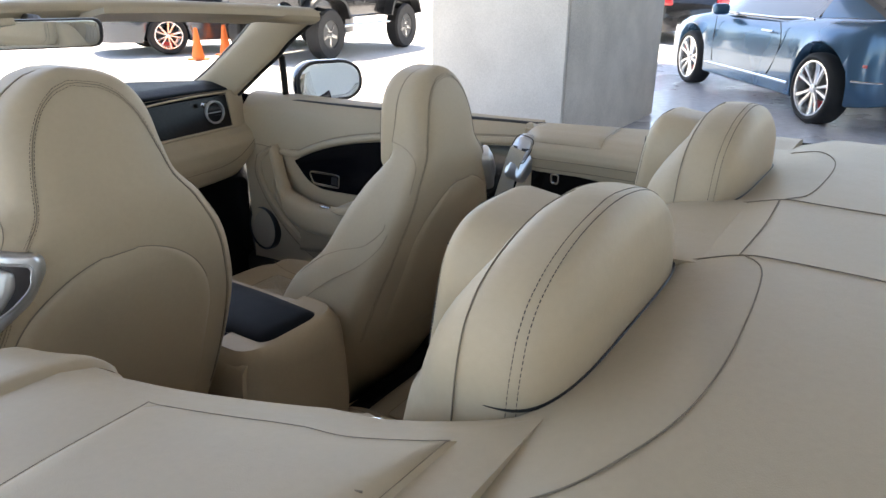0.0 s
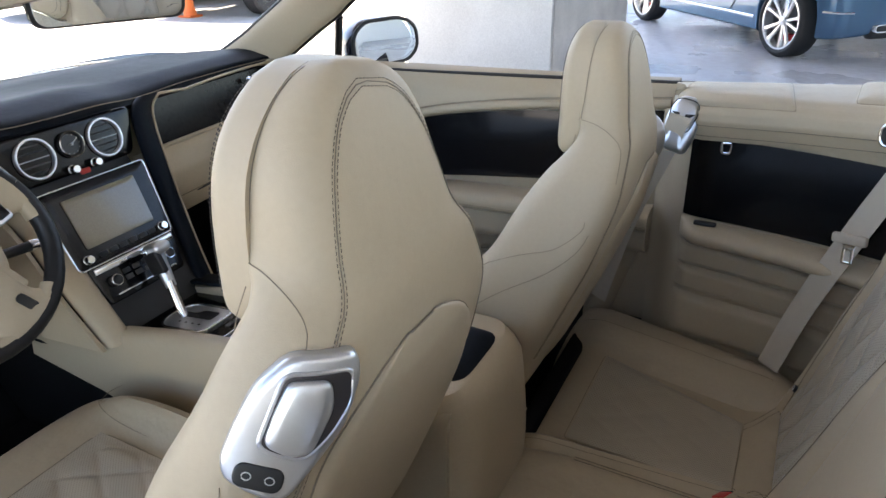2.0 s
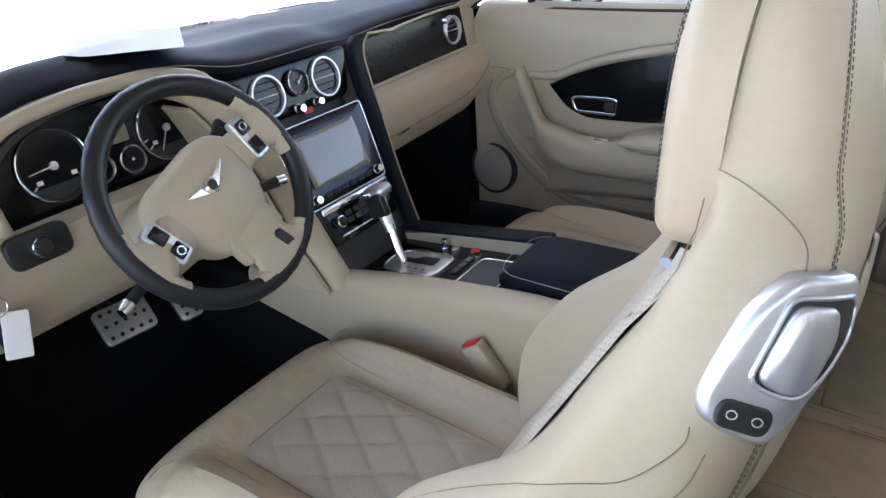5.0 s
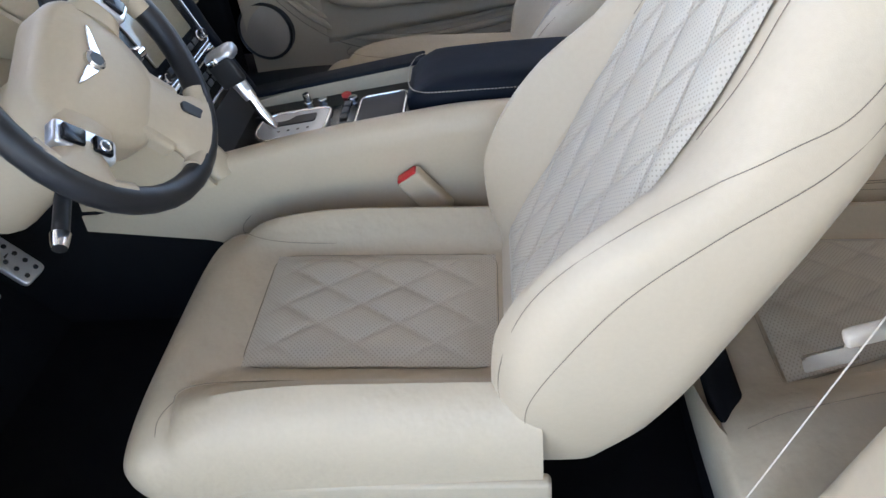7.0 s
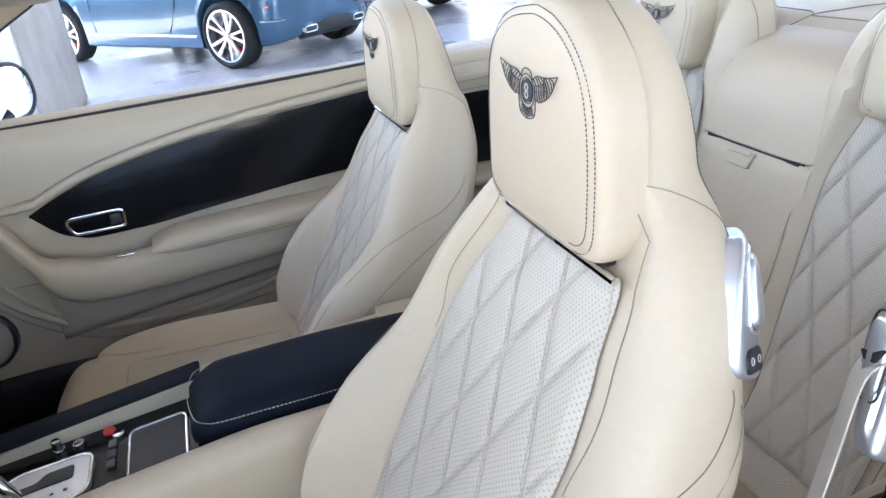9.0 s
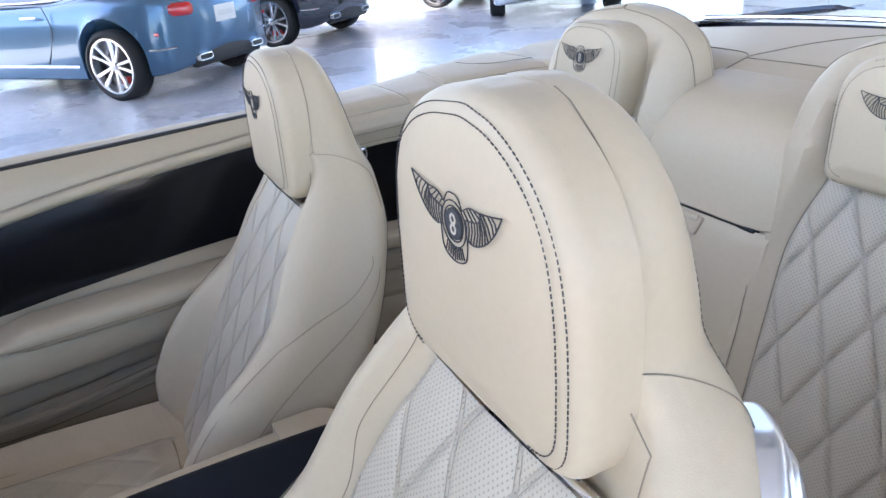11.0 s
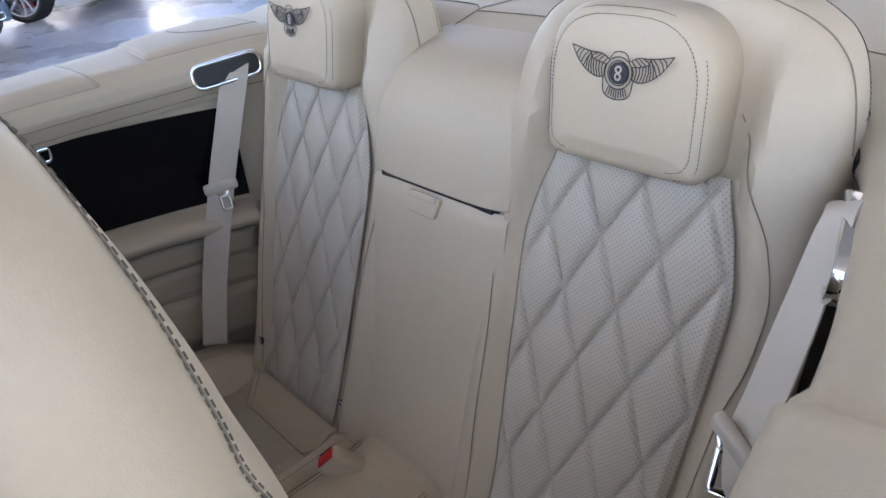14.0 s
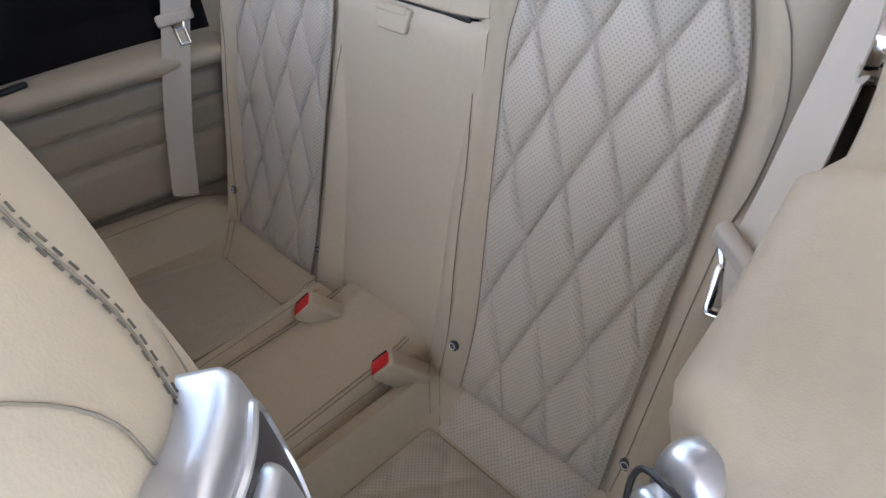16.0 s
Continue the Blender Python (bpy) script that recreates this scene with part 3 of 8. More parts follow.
def front_seat(s, cx, dy, dz, cush_dz, label):
    """A front seat; s is -1 for the driver's, +1 for the passenger's: the side on which its outer edge lies."""
    base = thing("front_seat", (cx, 0.42 + dy, 0.26), label, "car seat", "front seats")

    def put(p):
        return Vector((cx + s * p[0], p[1] + dy, p[2] + dz))

    zs = span(0.42, 1.0, 30) + span(1.01, 1.19, 22) + span(1.195, 1.226, 9) + [1.230, 1.2335, 1.2357, 1.237]
    back = part("backrest", loft([[put(p) for p in seat_ring(z)] for z in zs]), CREAM, base, "cream leather backrest with tall side bolsters")
    # head cushion
    mh = frame_of(put((0, -0.003, 1.162)), (0, 1, 0.02))
    def head_outline(ins):
        """The head cushion's outline: it follows the shell behind it."""
        right = [(min(0.1158, SW(z) + 0.0006) - ins, (z - 1.162) / 0.995) for z in span(1.10, 1.19, 9) + [1.201, 1.210, 1.217, 1.223, 1.227, 1.230, 1.232, 1.234, 1.2357, 1.2368]]
        right = [q for q in right if q[0] > 0.003]
        right = [(x, y - ins * max(0, (y - 0.02) / 0.065)) for x, y in right]
        foot = [(q.x, q.y) for q in rounded([(-0.02, -0.137 + ins), (0.1158 - ins, -0.137 + ins), (0.1158 - ins, -0.06)], 0.034, 8)[9:18]]
        return [Vector((q[0] * (1.05 * HEAD_OUT(max(1.10, 1.162 + q[1])) if -s * q[0] > 0 else 1.0), q[1])) for q in foot + right + [(-x, y) for x, y in reversed(foot + right)]]
    o = head_outline(0.0)
    head = part("head_restraint", plate(o, mh, 0.046, 0.020, 0.006, 8, 8), CREAM, base, "cream leather head restraint with double stitching")
    emblem(frame_of(put((-0.002, 0.0036, 1.160)), (0, 1, 0.02)), 0.108, head, 0.00048)
    rows = []
    for ins, z in ((0.0085, -0.0032), (0.0155, -0.0002)):
        rows.append([mh @ Vector((q.x, q.y, z + 0.0008)) for q in head_outline(ins)])
    stitch_part("stitching", rows, THREAD_DARK, head, "dark double stitching", 0.0040, 0.0005)
    # seams: over the head, down the shoulders and round the back
    seams = []
    over = [on_seat(z, 4) for z in span(1.10, 1.234, 30)] + [on_seat(z, 176) for z in span(1.234, 1.10, 30)]
    seams.append(over)
    for k in (0, 1):
        def line(keys, n=40, k=k):
            return spline([on_seat(z, a if k == 0 else 180 - a) for z, a in keys], n)
        j = on_seat(1.10, 4 if k == 0 else 176)
        seams.append([j] + line([(1.096, 2), (1.089, 355), (1.075, 343.5), (1.061, 334), (1.045, 328.5), (1.01, 326)], 24))
        side = 1 - 2 * k
        seams.append([j] + line([(1.098, 10), (1.092, 24), (1.084, 33)], 12) + [on_front(side * (SEAT_INSERT(z) + 0.020 - 0.012 * step01((0.93 - z) / 0.07)), z) for z in span(1.055, 0.852, 40)])
        seams.append(line([(0.848, 26), (0.80, 36), (0.74, 42), (0.68, 44), (0.60, 45), (0.53, 45), (0.46, 42)], 60))
        seams.append(line([(0.95, 349), (0.937, 348), (0.917, 354), (0.896, 359.5), (0.879, 4), (0.864, 14), (0.848, 26)]))
        seams.append(line([(0.93, 338), (0.898, 343), (0.853, 357), (0.798, 1), (0.733, 6), (0.646, 11), (0.573, 20), (0.51, 24), (0.465, 15)], 60))
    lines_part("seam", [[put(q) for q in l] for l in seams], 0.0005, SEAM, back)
    rear = []
    for off, turn in ((0.0, 0), (0.006, -3.2)):
        half = [(z, max(270, STITCH(z + off) + turn)) for z in span(0.66, 1.224 - off, 90)]
        rear.append([put(on_seat(z, a, 0.0008)) for z, a in half] + [put(on_seat(z, 540 - a, 0.0008)) for z, a in reversed(half)])
    stitch_part("stitching", rear, THREAD_UMBER, back, "dark brown double stitching", 0.0050, 0.0004)
    fold = [(z, max(270, STITCH(z + 0.003) - 1.6)) for z in span(0.66, 1.220, 90)]
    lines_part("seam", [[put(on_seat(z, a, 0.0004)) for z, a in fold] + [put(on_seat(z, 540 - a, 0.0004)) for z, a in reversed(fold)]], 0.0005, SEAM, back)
    # quilted insert
    def insert(u, v):
        z = 1.012 - 0.475 * v
        return padded(u * SEAT_INSERT(z), z)

    def padded(x, z):
        u, v = x / SEAT_INSERT(z), (1.012 - z) / 0.475
        edge = min(1, (1 - abs(u)) * 12) * min(1, v * 30 + 0.2) * min(1, (1 - v) * 30)
        y = seat_front(x, z) + 0.002
        h = 0.005 * edge + quilt(x, z, 0.076, 0.150, 0.0052) * edge
        return put((x, y + h * 0.9, z + h * 0.45))
    quilted = part("quilted_insert", sheet(insert, span(-1, 1, 90), span(0, 1, 170), 0, uv=lambda u, v: (u * 0.13, v * 0.475)), CREAM_PERF, back, "diamond-quilted perforated leather panel", 60)
    twin = quilt_lines(lambda x, z: padded(x, z) + Vector((0, 0.0004, 0.0002)), 0.076, 0.150, 0.0, 0.0, lambda x, z: 0.54 < z < 1.008 and abs(x) < SEAT_INSERT(z) - 0.002, 0.0022, 1.1)
    lines_part("stitching", twin, 0.00035, PALE_THREAD, quilted, "cream twin stitching")
    # bright strip under the head cushion, over a black bar for the gap's shade
    part("trim_strip", tube([put((x, -0.019 + 0.006 * (1 - abs(x) / 0.11), 1.022 - 0.004 * abs(x) / 0.1)) for x in span(-0.108, 0.108, 9)], 0.0045, 8), CHROME, back, "bright metal strip")
    part("gap_shade", box(0.17, 0.05, 0.02, Matrix.Translation(put((0, -0.045, 1.028))), 0.004), BLACK, back)
    # raised panel on the back
    def rear_panel(u, v):
        z = 0.62 + 0.39 * v
        hw = 0.158 * (1 - 0.05 * v) * min(1, math.sqrt(max(1e-4, 1 - max(0, v - 0.62) ** 2 / 0.1448)))
        x = u * hw
        edge = min(1, (1 - abs(u)) * 9) * min(1, (1 - v) * 12) * min(1, v * 12)
        w, e = SW(z), back_power(z, x > 0)
        mid = seat_mid(z)
        t = (1 - min(0.999, abs(x) / w) ** e) ** (1 / e)
        return put((x, mid + (SB(z) - mid) * t - 0.0005 - 0.0065 * edge**0.5, z))
    rise = span(0, 0.60, 20) + [0.62 + 0.376 * math.sin(t) for t in span(0.0, 1.53, 30)]
    part("back_panel", sheet(rear_panel, span(-1, 1, 41), rise), CREAM, back, "", 60)
    rim = [rear_panel(-1, v) for v in rise] + [rear_panel(u, rise[-1]) for u in span(-0.8, 0.8, 9)] + [rear_panel(1, v) for v in reversed(rise)]
    lines_part("seam", [rim], 0.0010, SEAM, back)
    # release handle at the outer shoulder
    mr = frame_of(put((0.164, -0.106, 0.984)), (s * 0.70, -0.68, 0.22), (0, -0.20, 1))

    def shape(points, r, n=6):
        o = rounded(points, r, n)
        return o if s < 0 else [Vector((-q.x, q.y)) for q in reversed(o)]

    def bowed(bm):
        """Wraps a flat piece round the shoulder's corner."""
        inv = mr.inverted()
        for v in bm.verts:
            q = inv @ v.co
            x = q.x if s < 0 else -q.x
            q.z -= 5.0 * max(0.0, x - 0.012) ** 2 + 3.0 * min(0.0, x - 0.012) ** 2
            v.co = mr @ q
        return bm
    frame_line = [(0.008, 0.070), (0.032, 0.068), (0.060, 0.068), (0.065, 0.048), (0.053, 0.008), (0.031, -0.019), (0.005, -0.050), (-0.018, -0.043), (-0.040, -0.030), (-0.043, -0.014), (-0.034, 0.012), (-0.018, 0.046)]
    front = 0.0075
    handle = part("release_handle", bowed(plate(shape(list(reversed(frame_line)), 0.013), mr @ Matrix.Translation((0, 0, front)), 0.030, 0.006, 0, 6, 10)), SATIN, base, "satin silver seat release surround")
    mouth = shape(list(reversed([(0.004, 0.056), (0.033, 0.055), (0.057, 0.055), (0.057, 0.028), (0.041, 0.004), (0.021, -0.014), (0.002, -0.010), (-0.016, -0.001), (-0.006, 0.028)])), 0.009)
    part("recess", bowed(plate(mouth, mr @ Matrix.Translation((0, 0, front + 0.0008)), 0.004, 0.0006, 0, 4, 10)), RECESS, handle, "dark finger recess")
    part("lip", bowed(tube([mr @ Vector((q.x, q.y, front)) for q in mouth], 0.0020, 8, closed=True)), SATIN, handle)
    lev = shape(list(reversed([(0.007, 0.052), (0.040, 0.049), (0.042, 0.026), (0.025, -0.009), (0.008, -0.010), (-0.012, 0.001), (-0.004, 0.026)])), 0.009)
    part("lever", bowed(plate(lev, mr @ Matrix.Translation((0, 0, front + 0.0055)), 0.010, 0.0045, 0.0015, 6, 8)), SATIN, handle, "brushed silver lever")
    sw = rounded([(-0.0195, -0.0105), (0.0195, -0.0105), (0.0195, 0.0105), (-0.0195, 0.0105)], 0.010, 6)
    ms = mr @ Matrix.Translation((0.0145 * s, -0.0262, front - 0.0008)) @ Matrix.Rotation(radians(15 * s), 4, "Z") @ Matrix.Rotation(radians(9 * s), 4, "Y")
    swt = part("switch", plate(sw, ms, 0.008, 0.002), BLACK, handle, "black seat switch with two arrows")
    for k in (-1, 1):
        part("marking", tube([ms @ Vector((k * 0.009 + 0.0036 * math.cos(a), 0.003 * math.sin(a), 0.0004)) for a in span(0, 2 * math.pi, 13)], 0.0005, 5), BARS, swt)
    # cushion
    def low(p):
        return put(p) + Vector((0, 0, cush_dz - dz))

    def bolster(f):
        """The side bolsters' height along the cushion: full behind, ending in a round nose."""
        return math.sqrt(max(0.0, 1 - (max(0, f - 0.45) / 0.40) ** 2))

    def cushion_ring(f):
        y = 0.20 + 0.535 * f
        drop = 0.055 * max(0, (f - 0.86) / 0.14) ** 2.4
        wide = 0.236 - 0.012 * (1 - f) - 0.02 * max(0, (f - 0.9) / 0.1) ** 2
        out = []
        for i in range(56):
            a = 2 * math.pi * i / 56
            c, si = math.cos(a), math.sin(a)
            x = wide * math.copysign(abs(c) ** 0.55, c)
            t = abs(si) ** 0.6
            q = abs(x) / wide
            top = 0.506 + 0.024 * f + 0.066 * step01((q - 0.55) / 0.24) * bolster(f) - drop
            z = 0.43 + (top - 0.43) * t if si > 0 else 0.43 - 0.07 * t
            out.append(low((x, y, z)))
        return out
    fs = span(0, 0.9, 44) + span(0.92, 1.0, 8)
    rings = [cushion_ring(f) for f in fs]
    c = sum(rings[-1], Vector()) / len(rings[-1])
    for k in (0.9, 0.7, 0.4):
        rings.append([c + (q - c) * k + Vector((0, 0.012 * math.sqrt(1 - k * k), -0.006 * (1 - k))) for q in rings[-1 if k == 0.9 else -1]])
    cush = part("seat_cushion", loft(rings), CREAM_SOFT, base, "cream leather seat cushion with raised side bolsters")
    def pad(u, v):
        x, y = u * 0.112, 0.250 + 0.335 * v
        edge = step01((1 - abs(u)) * 4) * step01(v * 6) * step01((1 - v) * 6)
        f = (y - 0.20) / 0.535
        return low((x, y, 0.506 + 0.024 * f + 0.0015 + edge * 0.006 + quilt(x, y, 0.075, 0.110, 0.0055) * edge))
    part("quilted_insert", sheet(pad, span(-1, 1, 60), span(0, 1, 64), 0, uv=lambda u, v: (u * 0.112, v * 0.335)), CREAM_PERF, cush, "diamond-quilted perforated leather panel", 60)
    o = rounded([(-0.114, 0.248), (0.114, 0.248), (0.114, 0.587), (-0.114, 0.587)], 0.03, 6)
    def top_at(x, y, up=0.001):
        f = (y - 0.20) / 0.535
        return low((x, y, 0.506 + 0.024 * f + up + 0.066 * step01((abs(x) / 0.236 - 0.55) / 0.24) * bolster(f) - 0.055 * max(0, (f - 0.86) / 0.14) ** 2.4))
    ls = [[top_at(q.x, q.y) for q in o] + [top_at(o[0].x, o[0].y)]]
    for k in (-1, 1):
        ls.append([top_at(k * x, y, 0.001) for x, y in ((q.x, q.y) for q in spline([(0.138, 0.24, 0), (0.138, 0.40, 0), (0.140, 0.55, 0), (0.148, 0.62, 0), (0.166, 0.652, 0), (0.195, 0.665, 0), (0.222, 0.660, 0)], 40))])
    lines_part("seam", ls, 0.0006, SEAM, cush)
    part("plinth", box(0.40, 0.44, 0.14, Matrix.Translation(put((0, 0.44, 0.345 - dz))), 0.02), BLACK, base, "black plastic seat base")
    for k in (-1, 1):
        part("rail", box(0.03, 0.50, 0.03, Matrix.Translation(Vector((cx + k * 0.15, 0.44 + dy, 0.272))), 0.004), DARK_GREY, base)
    part("side_trim", box(0.02, 0.46, 0.09, Matrix.Translation(put((0.222, 0.42, 0.385))), 0.012), CREAM, base)
    # buckle beside the tunnel
    mb = Matrix.Translation(put((-0.244, 0.362, 0.540 - dz))) @ Euler((radians(-34), radians(6 * s), 0)).to_matrix().to_4x4()
    bk = part("buckle", box(0.024, 0.046, 0.095, mb, 0.005), CREAM, base, "cream belt buckle with a red button")
    part("button", box(0.018, 0.038, 0.008, mb @ Matrix.Translation((0, 0, 0.0465)), 0.002), RED, bk, "red push button")
    part("stalk", tube([mb @ Vector((0, 0, -0.04)), mb @ Vector((0, 0.0, -0.08)), mb @ Vector((0, -0.01, -0.13))], 0.011, 8), CREAM, bk)
    return base


front_seat(-1, -0.39, 0.0, 0.0, 0.0, "cream leather driver's sport seat with quilted panels, beside the console")
front_seat(1, 0.366, -0.052, -0.066, -0.03, "cream leather passenger's sport seat, set a little lower and further back")

# ---- rear seats ----
RW = smooth([(0.44, 0.182), (0.6, 0.190), (0.85, 0.192), (1.0, 0.186), (1.0512, 0.181), (1.0938, 0.171), (1.1194, 0.156), (1.1364, 0.134), (1.150, 0.105), (1.160, 0.066), (1.1675, 0.015)])
RWI = smooth([(0.44, 0.196), (0.53, 0.200), (0.70, 0.196), (0.80, 0.190), (0.88, 0.187), (1.0, 0.186), (1.0512, 0.181), (1.0938, 0.171), (1.1194, 0.156), (1.1364, 0.134), (1.150, 0.105), (1.160, 0.066), (1.1675, 0.015)])
RF = smooth([(0.44, -0.492), (0.52, -0.526), (0.69, -0.577), (0.77, -0.601), (0.91, -0.640), (1.0, -0.663), (1.0853, -0.680), (1.1364, -0.690), (1.155, -0.700), (1.1675, -0.718)])
RG = smooth([(0.44, -0.466), (0.52, -0.497), (0.69, -0.547), (0.77, -0.572), (0.91, -0.611), (1.0, -0.626), (1.0682, -0.645), (1.1194, -0.675), (1.150, -0.694), (1.1675, -0.712)])
RB = smooth([(0.44, -0.66), (0.9, -0.750), (0.98, -0.773), (1.051, -0.786), (1.10, -0.786), (1.13, -0.781), (1.15, -0.773), (1.161, -0.764), (1.1675, -0.752)])
REAR_INSERT = smooth([(0.44, 0.112), (0.52, 0.112), (0.65, 0.119), (0.77, 0.127), (0.87, 0.131), (0.93, 0.120), (0.972, 0.106), (1.0, 0.099)])
ROWS = [(0.43, -0.352), (0.505, -0.292), (0.592, -0.219), (0.675, -0.146), (0.755, -0.073), (0.829, 0.0), (0.900, 0.073), (0.969, 0.146), (1.01, 0.19)]
ROW, UNROW = smooth(ROWS), smooth([(b, a) for a, b in ROWS])
SEAM_IN = smooth([(0.45, 0.142), (0.50, 0.141), (0.615, 0.148), (0.727, 0.153), (0.815, 0.164), (0.875, 0.176)])
SEAM_OUT = smooth([(0.45, 0.124), (0.50, 0.130), (0.626, 0.140), (0.772, 0.152), (0.831, 0.164), (0.883, 0.167), (0.946, 0.155), (1.0, 0.128), (1.03, 0.111), (1.055, 0.092)])


def rear_front(x, z):
    return RF(z) + (RG(z) - RF(z)) * step01((abs(x) - REAR_INSERT(z) - 0.002) / 0.030)


def on_rear(z, a, out=0.0006):
    c, s = math.cos(radians(a)), math.sin(radians(a))
    w, e = RW(z) if c > 0 else RWI(z), (3.2 if z < 1.02 else 2.7) if s >= 0 else 4.2 - 1.0 * step01((z - 1.05) / 0.1)
    x = w * math.copysign(abs(c) ** (2 / e), c)
    t = abs(s) ** (2 / e)
    mid = RB(z) + 0.55 * (RG(z) - RB(z))
    y = mid + (rear_front(x, z) - mid) * t if s > 0 else mid + (RB(z) - mid) * t
    return Vector((x, y, z)) + Vector((c, s, 0)) * out


def rear_cover(x, z, out=0.0008):
    """A point on the front of a rear backrest."""
    w, e = RW(z) if x > 0 else RWI(z), 3.2 if z < 1.02 else 2.7
    t = max(0.0, 1 - min(1, abs(x) / w) ** e) ** (1 / e)
    mid = RB(z) + 0.55 * (RG(z) - RB(z))
    return Vector((x, mid + (rear_front(x, z) - mid) * t + out, z))


def fairing_line(y, zs, right=True):
    """A line up one side of the fairing, keeping its place from front to back."""
    out = []
    for z in zs:
        lo, hi = -89.0, 89.0
        for _ in range(24):
            mid = (lo + hi) / 2
            if on_rear(z, mid, 0).y < y:
                lo = mid
            else:
                hi = mid
        out.append(on_rear(z, lo if right else 180 - lo, 0.0009))
    return out


def rear_seat(s, cx, label):
    base = thing("bucket_seat", (cx, -0.4, 0.36), label, "car seat", "rear seats")

    def put(p):
        return Vector((cx + s * p[0], p[1], p[2]))

    zs = span(0.44, 1.0, 30) + span(1.01, 1.12, 16) + [1.1279, 1.1347, 1.1407, 1.1458, 1.1501, 1.1540, 1.1575, 1.1605, 1.1630, 1.1650, 1.1665, 1.1675]
    back = part("backrest", loft([[put(on_rear(z, 360 * i / 72, 0)) for i in range(72)] for z in zs]), CREAM, base, "cream leather backrest rising into a rounded fairing")
    mh = frame_of(put((0.001, -0.618, 1.066)), (0, 0.985, 0.13))
    low_in, low_out, top_in, top_out = 0.090, 0.091, 0.099, 0.085
    turn = 1 if mh.col[0].x * s > 0 else -1
    corners = [(-low_in, -0.073), (low_out, -0.073), (top_out, 0.086), (-top_in, 0.086)]
    if turn < 0:
        corners = [(-corners[i][0], corners[i][1]) for i in (1, 0, 3, 2)]
    radii = [0.022, 0.022, 0.070, 0.070]
    head = part("head_restraint", plate(rounded(corners, radii, 8), mh, 0.075, 0.018, 0.005, 8, 8), CREAM, base, "cream leather head restraint with double stitching")
    emblem(frame_of(put((0.0, -0.6135, 1.090)), (0, 0.985, 0.13)), 0.110, head, 0.0005)
    rows = []
    for ins, z in ((0.0045, -0.0062), (0.0115, -0.0012)):
        oo = rounded([(x - math.copysign(ins, x), y - math.copysign(ins, y)) for x, y in corners], radii, 8)
        rows.append([mh @ Vector((q.x, q.y, z + 0.0008)) for q in oo[9:] + oo[:9]])
    stitch_part("stitching", rows, THREAD_DARK, head, "dark double stitching", 0.0040, 0.0005)
    DU, DV, U0 = 0.0725, 0.146, 0.0125

    def cover(x, z):
        hw = REAR_INSERT(z)
        u, v = x / hw, (0.992 - z) / 0.548
        edge = min(1, (1 - abs(u)) * 12) * min(1, v * 30 + 0.2) * min(1, (1 - v) * 30)
        h = 0.005 * edge + quilt(x - U0, ROW(z), DU, DV, 0.0095) * edge
        return Vector((x, RF(z) + 0.002 + h * 0.95, z + h * 0.25))

    def insert(u, v):
        z = 0.992 - 0.548 * v
        return put(cover(u * REAR_INSERT(z), z))
    quilted = part("quilted_insert", sheet(insert, span(-1, 1, 96), span(0, 1, 200), 0, uv=lambda u, v: (u * 0.125, v * 0.548)), CREAM_PERF, back, "diamond-quilted perforated leather panel", 60)
    twin = quilt_lines(lambda x, r: put(cover(x, UNROW(r)) + Vector((0, 0.0004, 0))), DU, DV, U0, 0.0, lambda x, r: 0.447 < UNROW(r) < 0.988 and abs(x) < REAR_INSERT(UNROW(r)) - 0.002, 0.0019)
    lines_part("stitching", twin, 0.00035, PALE_THREAD, quilted, "cream twin stitching")
    seams = []
    for k in (-1, 1):
        seams.append([insert(k, v) + Vector((0, 0.001, 0)) for v in span(0, 1, 60)])
        keys = SEAM_IN if k < 0 else SEAM_OUT
        seams.append([put(rear_cover(k * keys(z), z)) for z in span(0.45, 0.875 if k < 0 else 1.05, 60)])
    up = span(1.02, 1.15, 30) + [1.155, 1.159, 1.162, 1.1645, 1.1665, 1.1675]
    seams.append([put(q) for q in fairing_line(-0.706, up)] + [put(q) for q in reversed(fairing_line(-0.706, up, False))])
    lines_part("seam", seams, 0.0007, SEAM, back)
    twin = []
    for y in (-0.750, -0.757):
        peak = max(z for z in span(1.15, 1.1675, 71) if RB(z) <= y)
        rise = [z for z in up if z < peak - 0.0004] + [peak]
        twin.append([put(q) for q in fairing_line(y, rise)] + [put(q) for q in reversed(fairing_line(y, rise, False))])
    stitch_part("stitching", twin, THREAD_DARK, back, "dark double stitching", 0.0048, 0.00042)
    # child-seat anchor badges at the foot of the backrest
    for k in (-1, 1):
        m = frame_of(put(rear_cover(k * 0.133, 0.499, 0.0012)), (0, 0.95, 0.3))
        bd = part("anchor_badge", turned([(0.0075, -0.004), (0.0075, 0.0), (0.006, 0.0015), (0.0001, 0.0015)], m, 16), DARK_GREY, back, "small round anchor badge")
        part("marking", tube([m @ Vector((0.0045 * math.cos(t), 0.0045 * math.sin(t), 0.0018)) for t in span(0, 2 * math.pi, 13)], 0.0006, 5), BARS, bd)
    # cushion, widening outwards to the front
    def half(f, outer):
        return 0.190 + 0.012 * f + (0.105 * f if outer else 0)

    def top_z(x, f):
        q = min(1, abs(x) / half(f, x > 0))
        rise = step01((q - (0.67 if x > 0 else 0.60)) / 0.20)
        return 0.408 + 0.022 * f + 0.062 * rise * (1 - 0.35 * f) * step01(f * 5) - 0.032 * max(0, (f - 0.82) / 0.18) ** 2.2 + 0.034 * (1 - step01((f - 0.05) * 6.5))

